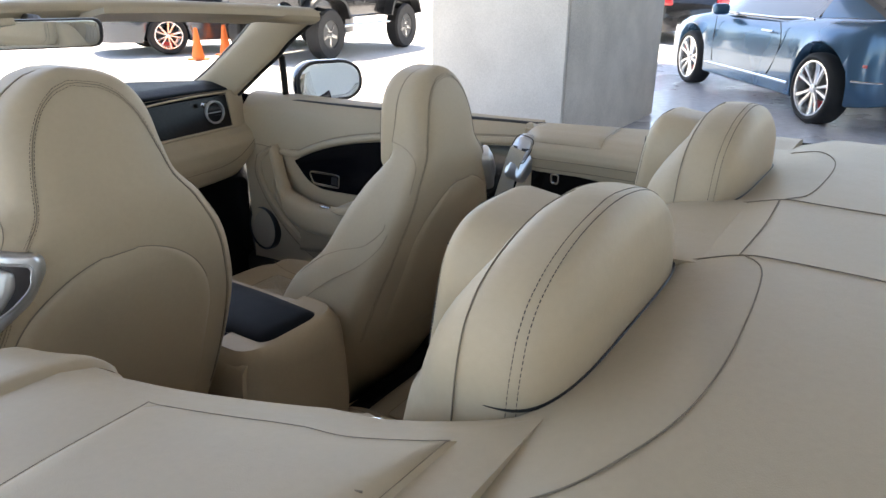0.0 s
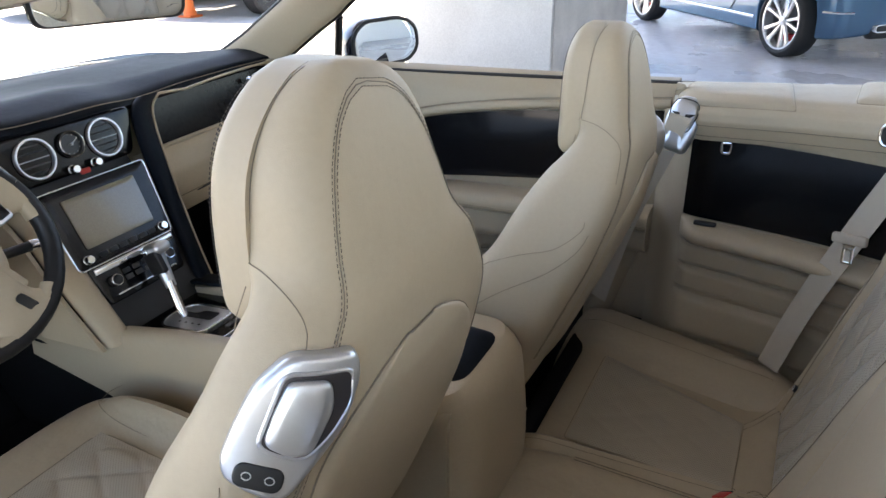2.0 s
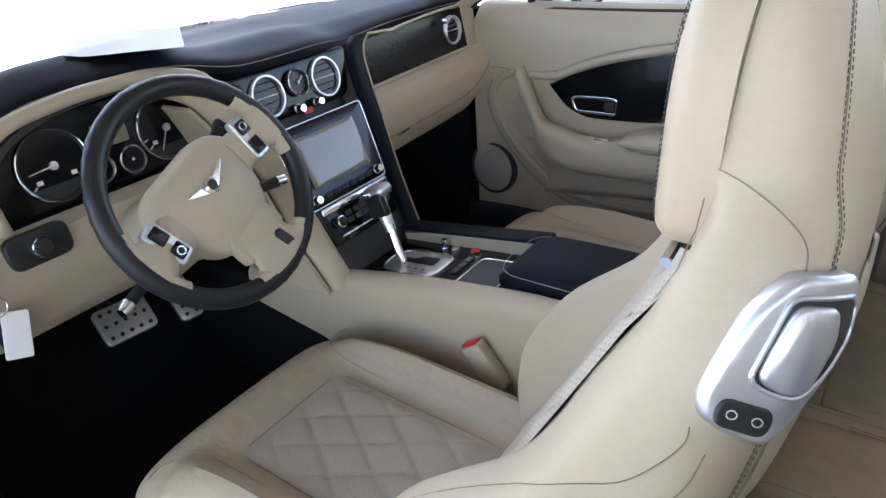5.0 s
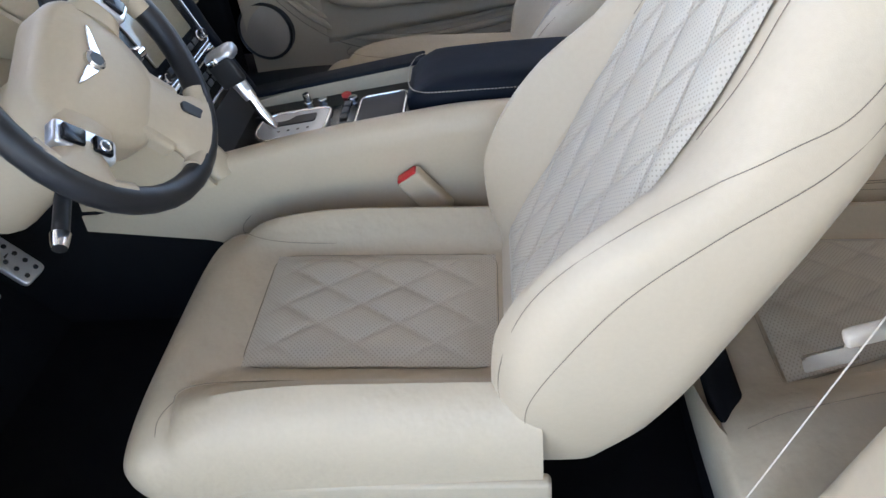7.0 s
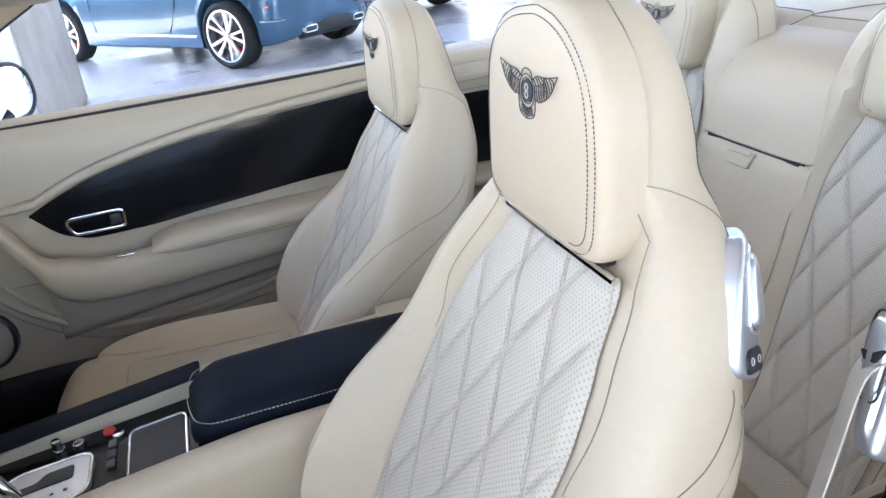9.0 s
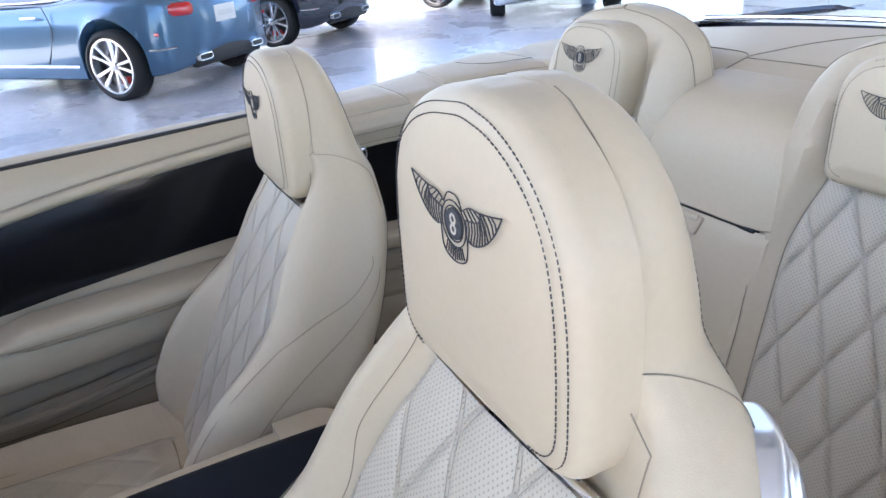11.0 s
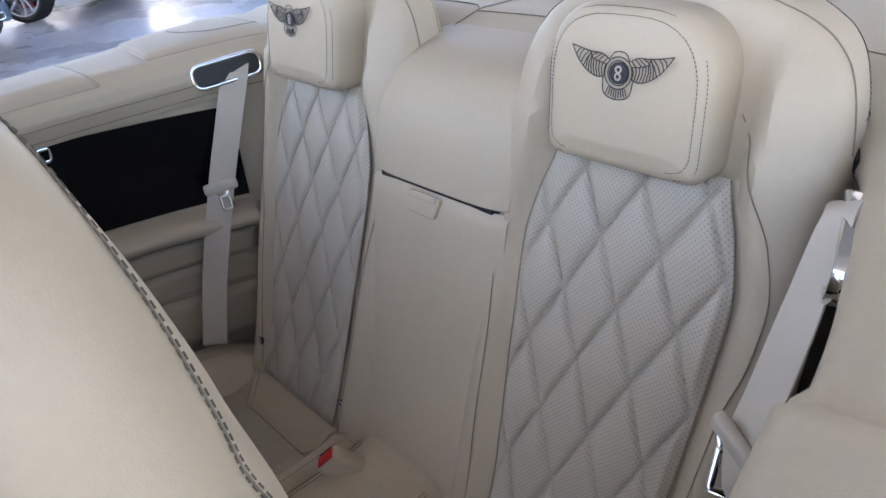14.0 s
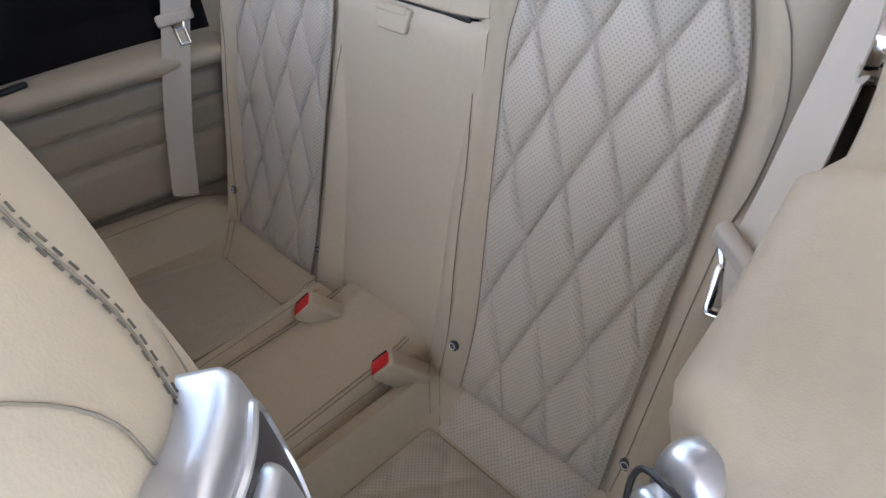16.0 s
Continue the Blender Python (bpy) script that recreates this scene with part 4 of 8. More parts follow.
    def cushion_ring(f):
        out = []
        for i in range(56):
            a = 2 * math.pi * i / 56
            c, si = math.cos(a), math.sin(a)
            reach = half(f, c > 0) + (0.08 + 0.03 * f if c > 0 else 0)
            x = reach * math.copysign(abs(c) ** 0.5, c)
            t = abs(si) ** 0.5
            z = 0.38 + (top_z(x, f) - 0.38) * t if si > 0 else 0.38 - 0.06 * t
            out.append(put((x, -0.53 + 0.50 * f, z)))
        return out
    rings = [cushion_ring(f) for f in span(0, 0.84, 18) + span(0.86, 1.0, 8)]
    c = sum(rings[-1], Vector()) / len(rings[-1])
    last = rings[-1]
    for k in (0.92, 0.75, 0.45):
        rings.append([c + (q - c) * k + Vector((0, 0.014 * math.sqrt(1 - k * k), 0)) for q in last])
    cush = part("seat_cushion", loft(rings), CREAM_SOFT, base, "cream leather seat cushion")

    def pad(u, v):
        x, y = u * (0.090 + 0.100 * v if u > 0 else 0.112), -0.430 + 0.300 * v
        edge = min(1, (1 - abs(u)) * 8) * min(1, v * 12) * min(1, (1 - v) * 12)
        return put((x, y, 0.408 + 0.022 * (y + 0.53) / 0.5 + 0.004 + 0.004 * edge + quilt(x, y, 0.076, 0.11, 0.006 if s < 0 else 0.0016) * edge))
    part("quilted_insert", sheet(pad, span(-1, 1, 50), span(0, 1, 56), 0, uv=lambda u, v: (u * 0.112, v * 0.300)), CREAM_PERF, cush, "diamond-quilted perforated leather panel", 60)

    def top_at(x, y, up=0.001):
        return put((x, y, top_z(x, (y + 0.53) / 0.5) + up))
    if s < 0:
        def rear_strip(u, v):
            x, y = u * 0.104, -0.437 - 0.062 * v
            edge = min(1, (1 - abs(u)) * 10) * min(1, v * 6) * min(1, (1 - v) * 6)
            return top_at(x, y, 0.0015 + 0.003 * edge + quilt(x, y, 0.076, 0.11, 0.005) * edge)
        part("quilted_insert", sheet(rear_strip, span(-1, 1, 40), span(0, 1, 16), 0, uv=lambda u, v: (u * 0.104, v * 0.062)), CREAM_PERF, cush, "", 60)
    o = rounded([(-0.115, -0.432), (0.092, -0.432), (0.194, -0.125), (-0.115, -0.125)], 0.014, 5)
    ls = [[top_at(q.x, q.y, 0.0015) for q in o] + [top_at(o[0].x, o[0].y, 0.0015)]]
    for k, x0 in ((-1, 0.113), (1, 0.092)):
        ls.append([top_at(k * 0.92 * half((y + 0.53) / 0.5, k > 0), y, 0.001) for y in span(-0.47, -0.05, 26)])
        for off in (0.0, -0.017):
            ls.append([top_at(k * x, -0.432 - (x - x0 - off) * 1.1, 0.001) for x in span(x0 + off, x0 + off + 0.053, 8)])
    lines_part("seam", ls, 0.0005, SEAM, cush)
    return base


rear_seat(-1, -0.285, "cream leather rear seat with quilted back, behind the driver's seat")
rear_seat(1, 0.285, "cream leather rear seat with quilted back, behind the passenger's seat")

# ---- the open car: shell, deck, trims ----
BELT = smooth([(-0.9, 1.015), (-0.55, 1.008), (-0.1, 0.985), (0.4, 0.975), (0.9, 0.966), (1.2, 0.962)])


def body_shell():
    base = thing("convertible", (0, 0.3, 0.0), "deep navy open convertible with a cream leather cabin", "car")
    wide = smooth([(-2.15, 0.62), (-2.0, 0.80), (-1.6, 0.92), (-1.0, 0.965), (-0.3, 0.94), (0.6, 0.93), (1.2, 0.94), (1.8, 0.955), (2.3, 0.90), (2.6, 0.72), (2.7, 0.5)])
    top = smooth([(-2.15, 0.90), (-1.9, 1.0), (-1.3, 1.005), (-0.8, 1.0), (-0.1, 0.972), (0.9, 0.945), (1.4, 0.94), (2.0, 0.86), (2.5, 0.74), (2.7, 0.6)])

    def side(k, y0, y1, n, name="body_side"):
        def fn(u, v):
            y = y0 + (y1 - y0) * u
            w, t = wide(y), top(y)
            prof = [(0.85, t), (0.92, t - 0.02), (0.975, t - 0.09), (1.0, t - 0.25), (1.0, t - 0.40), (0.985, 0.42), (0.96, 0.26), (0.90, 0.22)]
            f = v * (len(prof) - 1)
            i = min(int(f), len(prof) - 2)
            a, b = prof[i], prof[i + 1]
            g = f - i
            x, z = a[0] + (b[0] - a[0]) * g, a[1] + (b[1] - a[1]) * g
            for wy in (-1.0, 1.746):
                d = abs(y - wy)
                if d < 0.39:
                    z = max(z, 0.34 + math.sqrt(0.39**2 - d * d))
            return (k * x * w, y, z)
        return part(name, sheet(fn, span(0, 1, n), span(0, 1, 22), 0.012), PAINT_NAVY, base)

    side(1, -2.15, 2.7, 110)
    side(-1, -2.15, -0.17, 60)
    side(-1, 0.97, 2.7, 40)
    part("bonnet", sheet(lambda u, v: ((2 * u - 1) * wide(1.30 + 1.4 * v) * 0.852, 1.30 + 1.4 * v, top(1.30 + 1.4 * v) + 0.035 * (1 - (2 * u - 1) ** 2)), span(0, 1, 20), span(0, 1, 20), 0.012), PAINT_NAVY, base)
    part("boot_lid", sheet(lambda u, v: ((2 * u - 1) * wide(-1.50 - 0.65 * v) * 0.852, -1.50 - 0.65 * v, top(-1.50 - 0.65 * v) + 0.03 * (1 - (2 * u - 1) ** 2) * (1 - v)), span(0, 1, 20), span(0, 1, 14), -0.012), PAINT_NAVY, base)
    part("boot_panel", box(1.2, 0.05, 0.62, Matrix.Translation((0, -2.13, 0.58)), 0.02), PAINT_NAVY, base)
    part("front_panel", box(1.0, 0.05, 0.42, Matrix.Translation((0, 2.66, 0.42)), 0.02), PAINT_NAVY, base)
    # floor pan, bulkheads, sills
    part("floor_pan", box(1.56, 2.1, 0.05, Matrix.Translation((0, 0.38, 0.235)), 0.01), CARPET, base, "black carpet")
    part("bulkhead", box(1.5, 0.05, 0.70, Matrix.Translation((0, 1.36, 0.59)), 0.01), CARPET, base)
    part("toe_board", box(1.44, 0.05, 0.45, Matrix.Translation((0, 1.26, 0.40)) @ Matrix.Rotation(radians(-38), 4, "X"), 0.01), CARPET, base)
    part("heel_board", box(1.3, 0.04, 0.20, Matrix.Translation((0, -0.05, 0.33)), 0.01), CARPET, base)
    part("rear_bulkhead", box(1.5, 0.05, 0.68, Matrix.Translation((0, -0.88, 0.62)), 0.01), BLACK, base)
    for k in (-1, 1):
        part("sill", box(0.16, 1.9, 0.16, Matrix.Translation((k * 0.80, 0.35, 0.31)), 0.03), BLACK, base)
        part("kick_panel", box(0.05, 0.36, 0.42, Matrix.Translation((k * 0.735, 1.13, 0.46)), 0.02), CARPET, base)
        jamb = []
        for z, yf in ((0.955, -0.195), (0.93, -0.170), (0.85, -0.145), (0.70, -0.095), (0.50, -0.035), (0.34, 0.012), (0.26, 0.02)):
            jamb.append([Vector((k * x, yf + dy, z)) for x, dy in ((0.803, 0.0), (0.86, 0.002), (0.915, -0.006), (0.926, -0.02), (0.926, -0.06), (0.803, -0.06))])
        if k < 0:
            part("door_jamb", loft(jamb), PAINT_NAVY, base, "deep navy door jamb")
        part("bright_belt_strip", tube([(k * (wide(y) * 0.855 - 0.006), y, top(y) + 0.006) for y in span(-1.5, -0.17 if k < 0 else 0.92, 50)], 0.006, 8), CHROME, base, "bright belt-line strip")
        part("window_seal", tube([(k * (wide(y) * 0.855 - 0.020), y, top(y) + 0.010) for y in span(-0.80, -0.19 if k < 0 else 0.90, 40)], 0.007, 8), BLACK, base, "black window seal")
        for wy in (-1.0, 1.746):
            m = Matrix.Translation((k * 0.80, wy, 0.345)) @ Matrix.Rotation(radians(90), 4, "Y")
            w = part("wheel", torus(m, 0.275, 0.07, 40, 12, 1.6), RUBBER, base, "black tyre on a silver rim")
            part("rim", turned([(0.01, k * 0.06), (0.21, k * 0.08), (0.225, k * 0.10), (0.235, k * 0.05), (0.01, -k * 0.05)], m, 40), ALLOY, w)
    part("bright_deck_strip", tube([(x, -1.50 - 0.035 * (1 - (x / 0.8) ** 2) + 0.28 * max(0, abs(x) - 0.5) ** 1.5, 1.022 + 0.02 * (1 - (x / 0.8) ** 2)) for x in span(-0.79, 0.79, 40)], 0.007, 8), CHROME, base, "bright strip behind the deck")
    return base


body_shell()


def deck_z(x, y):
    """The leather deck: highest in the middle just behind the seats, falling to the sides and the tail."""
    r = min(1, abs(x) / 0.80)
    return 1.078 - 0.047 * r**2.6 - 0.022 * step01((-0.86 - y) / -0.10 if y > -0.86 else 0) - 0.050 * max(0, (-0.95 - y) / 0.55) ** 1.6


def deck_front(x):
    return -0.766 + 0.02 * (abs(x) / 0.5) ** 2 + 0.026 * step01((abs(x) - 0.44) / 0.08)


def deck():
    base = thing("tonneau_deck", (0, -1.1, 0.9), "cream leather tonneau deck with stitched seams", "car trim")

    def fn(u, v):
        x = (2 * u - 1) * 0.795
        y1 = -1.50 - 0.035 * (1 - (x / 0.8) ** 2) + 0.26 * max(0, abs(x) - 0.5) ** 1.5
        y = deck_front(x) + (y1 - deck_front(x)) * v
        roll = 0.022 * (1 - min(1, v / 0.03)) ** 2
        return (x, y, deck_z(x, y) - roll)
    part("deck_cover", sheet(fn, span(0, 1, 81), [0, 0.004, 0.01, 0.018, 0.03] + span(0.05, 1, 40), -0.03), CREAM, base, "cream leather cover")
    def along(pts):
        return [Vector((x, y, deck_z(x, y) + 0.0008)) for x, y in ((q[0], q[1]) for q in spline([(a, b, 0) for a, b in pts], 60))]
    ls = [along([(k * 0.128, -0.77), (k * 0.118, -0.84), (k * 0.115, -0.97), (k * 0.125, -1.48)]) for k in (-1, 1)]
    ls.append(along([(-0.118, -0.838), (0.0, -0.842), (0.118, -0.838)]))
    for k in (-1, 1):
        ls.append(along([(k * 0.12, -0.845), (k * 0.145, -0.864), (k * 0.20, -0.873), (k * 0.30, -0.878), (k * 0.37, -0.877), (k * 0.43, -0.870), (k * 0.485, -0.853), (k * 0.53, -0.828), (k * 0.56, -0.79)]))
    for ln in ls:
        part("seam", tube(ln, 0.0008, 6), SEAM, base)
    # shade of the gap between the deck and the seats, laid in as black cords
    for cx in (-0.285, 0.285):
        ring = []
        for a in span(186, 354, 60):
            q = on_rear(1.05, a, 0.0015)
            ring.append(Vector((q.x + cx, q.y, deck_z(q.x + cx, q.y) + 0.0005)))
        part("gap_shade", tube(ring, lambda f: 0.0012 * min(1, f * 8 + 0.3, (1 - f) * 8 + 0.3), 6), BLACK, base)
    part("gap_shade", tube([(x, deck_front(x) + 0.012, deck_z(x, deck_front(x)) - 0.035) for x in span(-0.75, 0.75, 40)], 0.014, 8), BLACK, base)
    return base


deck()

XIN = smooth([(-0.80, 0.40), (-0.74, 0.47), (-0.66, 0.515), (-0.58, 0.545), (-0.45, 0.578), (-0.30, 0.600), (-0.25, 0.606), (-0.215, 0.628), (-0.19, 0.662), (-0.17, 0.692), (-0.12, 0.70)])


def quarter(k):
    side = "right" if k > 0 else "left"
    base = thing("quarter_trim", (k * 0.65, -0.45, 0.3), "cream leather rear quarter trim with a black inlay beside the rear seat", "car trim", "quarter trims")

    def put(x, y, z):
        return Vector((k * x, y, z))

    # top roll, from the belt line to its inner edge and a little down
    def roll(u, v):
        y = -0.175 - 0.605 * u
        xi, zt = XIN(y) - ((0.012 * step01((y + 0.68) / 0.06) + 0.012 * step01((y + 0.405) / 0.02)) * step01((-0.235 - y) / 0.03) if k < 0 else 0), BELT(y) + 0.012 * step01((-0.45 - y) / 0.3) + (0.020 * step01((-0.25 - y) / 0.2) if k < 0 else 0)
        prof = [(0.800, zt - 0.004), (0.785, zt + 0.002), (0.74, zt + 0.006), (0.68, zt + 0.006), (xi + 0.035, zt + 0.003), (xi + 0.004, zt - 0.006), (xi - 0.012, zt - 0.020), (xi - 0.016, zt - 0.038), (xi - 0.004, zt - 0.078)]
        f = v * (len(prof) - 1)
        i = min(int(f), len(prof) - 2)
        g = f - i
        a, b = prof[i], prof[i + 1]
        return put(a[0] + (b[0] - a[0]) * g, y, a[1] + (b[1] - a[1]) * g)
    roll_part = part("top_roll", sheet(roll, span(0, 1, 40), span(0, 1, 33), -0.012 * k), CREAM, base, "padded cream leather top roll", 50)
    ls = [[roll(u, 0.97) for u in span(0, 1, 40)], [roll(u, 0.90) for u in span(0, 1, 40)]]
    lines_part("seam", ls, 0.001, SEAM, roll_part)
    # raised pads on the roll
    def pad(y0, y1, v0, v1, name):
        def fn(a, b):
            e = min(1, a * 10, (1 - a) * 10, b * 6, (1 - b) * 6)
            skew = 0.03 * (b - 0.5)
            u = ((-0.175 - (y0 + (y1 - y0) * a)) / 0.605) + skew * (1 if a > 0.5 else -1)
            p = roll(min(max(u, 0), 1), v0 + (v1 - v0) * b)
            return p + Vector((-k * 0.003 * (b > 0.6), 0, 0.0075 if k > 0 else 0.011)) * max(0, e) ** 0.4
        made = part(name, sheet(fn, span(0, 1, 33), span(0, 1, 17)), CREAM, base, "", 60)
        rim = [fn(a, 0.0) for a in span(0.02, 0.98, 24)] + [fn(0.99, b) for b in span(0.02, 0.98, 10)] + [fn(a, 1.0) for a in span(0.98, 0.02, 24)] + [fn(0.01, b) for b in span(0.98, 0.02, 10)]
        if k > 0 or y1 < -0.5:
            part("seam", tube([q + Vector((0, 0, 0.0008)) for q in rim], 0.00035, 6, closed=True), SEAM, made)
        return made
    pad(-0.19, -0.405 if k > 0 else -0.375, 0.20, 0.66 if k > 0 else 0.80, "pad")
    rear_pad = pad(-0.515, -0.733, 0.10, 0.49, "pad")
    fold = []
    for q in spline([(0.735, -0.605, 0), (0.70, -0.612, 0), (0.665, -0.630, 0), (0.637, -0.652, 0), (0.617, -0.69, 0), (0.603, -0.728, 0)], 24):
        zt = BELT(q.y) + 0.012 * step01((-0.45 - q.y) / 0.3) + (0.020 if k < 0 else 0)
        fold.append(put(q.x, q.y, zt + 0.0137))
    part("seam", tube(fold, 0.0008, 6), SEAM, rear_pad)
    # wall below: frame round the inlay, ledge, lower panel
    def wall(y, z, out=0.0):
        return put(XIN(y) + 0.004 - out + 0.02 * step01((0.75 - z) / 0.3), y, z)
    part("side_wall", sheet(lambda u, v: wall(-0.155 - 0.605 * u, 0.945 - 0.57 * v), span(0, 1, 30), span(0, 1, 24), -0.012 * k), CREAM, base)
    def inlay(u, v):
        y = -0.232 - 0.375 * u
        return wall(y, 0.920 - 0.004 * u - (0.175 - 0.0 * u) * v, 0.004)
    part("inlay", sheet(inlay, span(0, 1, 20), span(0, 1, 10), -0.004 * k), PIANO, base, "gloss black inlay panel")
    # padded ledge under the inlay
    rings = []
    for u in span(0, 1, 24):
        y = -0.230 - 0.385 * u
        x = XIN(y)
        end = min(1, u * 12, (1 - u) * 30 + 0.2)
        w = 0.05 * math.sqrt(max(0.02, min(1, end)))
        rings.append([put(x + 0.02 - (w + 0.02) * max(0, math.cos(a)) ** 0.7 * (1 if math.cos(a) > 0 else 0), y, 0.715 - 0.010 * u + 0.026 * math.sin(a)) for a in span(-math.pi / 2, math.pi / 2, 13)] + [put(x + 0.03, y, 0.715 + 0.026), put(x + 0.03, y, 0.715 - 0.026)])
    ledge = part("arm_ledge", loft(rings), CREAM, base, "padded cream leather ledge")
    part("switch", box(0.014, 0.046, 0.008, Matrix.Translation(put(XIN(-0.285) - 0.018, -0.283, 0.7405)), 0.003), BLACK, ledge, "black window switch")
    for z0, z1, nm in ((0.685, 0.630, "lower_panel"), (0.624, 0.565, "lower_panel"), (0.555, 0.44, "lower_panel")):
        def fn(u, v, z0=z0, z1=z1):
            y = -0.232 - 0.375 * u
            e = min(1, u * 14, (1 - u) * 40, v * 7, (1 - v) * 7)
            return wall(y, z0 - 0.012 * u + (z1 - z0) * v, 0.001 + 0.016 * max(0, e) ** 0.5)
        part(nm, sheet(fn, span(0, 1, 30), span(0, 1, 12)), CREAM, base, "", 60)
    # coat hook
    mk = frame_of(put(XIN(-0.303) - 0.001, -0.300, 0.903), (-k, 0, 0))
    part("coat_hook", hoop(rounded([(-0.011, -0.014), (0.011, -0.014), (0.013, 0.013), (-0.013, 0.013)], 0.009, 5), mk, 0.006, 0.006), CHROME, base, "small bright coat hook")
    # front post with the belt guide
    rings = []
    for z, xi, yf in ((0.972, 0.710, -0.205), (0.964, 0.694, -0.188), (0.93, 0.690, -0.168), (0.85, 0.696, -0.142), (0.70, 0.700, -0.092), (0.50, 0.706, -0.032), (0.34, 0.712, 0.015)):
        xo, dp = 0.802, 0.035
        rings.append([put(xo, yf - 2 * dp, z), put(xo, yf, z)] + [put(xi + 0.03 - 0.03 * math.sin(t), yf - dp + dp * math.cos(t), z) for t in span(0, math.pi, 9)])
    part("post_trim", loft(rings), CREAM, base, "cream door post trim")
    mg = frame_of(put(0.598, -0.206, 0.948), (-0.90, 0.08, 0.42), (0.3, -0.20, 1)) @ Matrix.Diagonal((1.2, 0.92, 1, 1)) if k > 0 else frame_of(put(0.598, -0.212, 0.927), (0.42, 0.85, 0.22), (0.045, -0.035, 0.15)) @ Matrix.Diagonal((0.78, 1.08, 1, 1))
    guide = part("belt_guide", plate(rounded([(-0.020, -0.066), (0.020, -0.066), (0.031, 0.012), (0.017, 0.060), (-0.017, 0.060), (-0.031, 0.012)], [0.012, 0.012, 0.03, 0.016, 0.016, 0.03], 6), mg, 0.03, 0.010, 0.006), SATIN, base, "satin silver belt guide")
    ring = rounded([(-0.018, -0.036), (0.018, -0.036), (0.024, 0.012), (0.018, 0.036), (-0.018, 0.036), (-0.024, 0.012)], [0.012, 0.012, 0.02, 0.016, 0.016, 0.02], 6)
    part("groove", tube([mg @ Vector((q.x, q.y + 0.014, 0.0045)) for q in ring], 0.0012, 6, closed=True), BLACK, guide)
    part("boss", plate([q * 0.86 for q in ring], mg @ Matrix.Translation((0, 0.014, 0.008)), 0.008, 0.004, 0.003), SATIN, guide)
    part("slot", plate(rounded([(-0.019, 0.004), (-0.010, -0.003), (0.012, -0.003), (0.021, 0.010), (0.010, 0.005), (-0.012, 0.005)], 0.002, 4), mg @ Matrix.Translation((0, 0.012, 0.0108)), 0.004, 0.0006), BLACK, guide)
    # bright oval eye of the rear belt
    mo = frame_of(put(0.511 if k > 0 else 0.498, -0.606, 0.985), (-k * 0.945, 0.31, 0.10)) @ Matrix.Rotation(radians(7 * k), 4, "Z")
    oval = part("belt_eye", hoop(rounded([(-0.064, -0.023), (0.064, -0.023), (0.064, 0.023), (-0.064, 0.023)], 0.023, 8), mo, 0.007, 0.016, 0.003), CHROME, base, "bright oval belt eye")
    part("eye_recess", plate(rounded([(-0.058, -0.017), (0.058, -0.017), (0.058, 0.017), (-0.058, 0.017)], 0.0165, 8), mo @ Matrix.Translation((0, 0, -0.004)), 0.01, 0.001), BLACK, oval)
    return base


quarter(1)
quarter(-1)


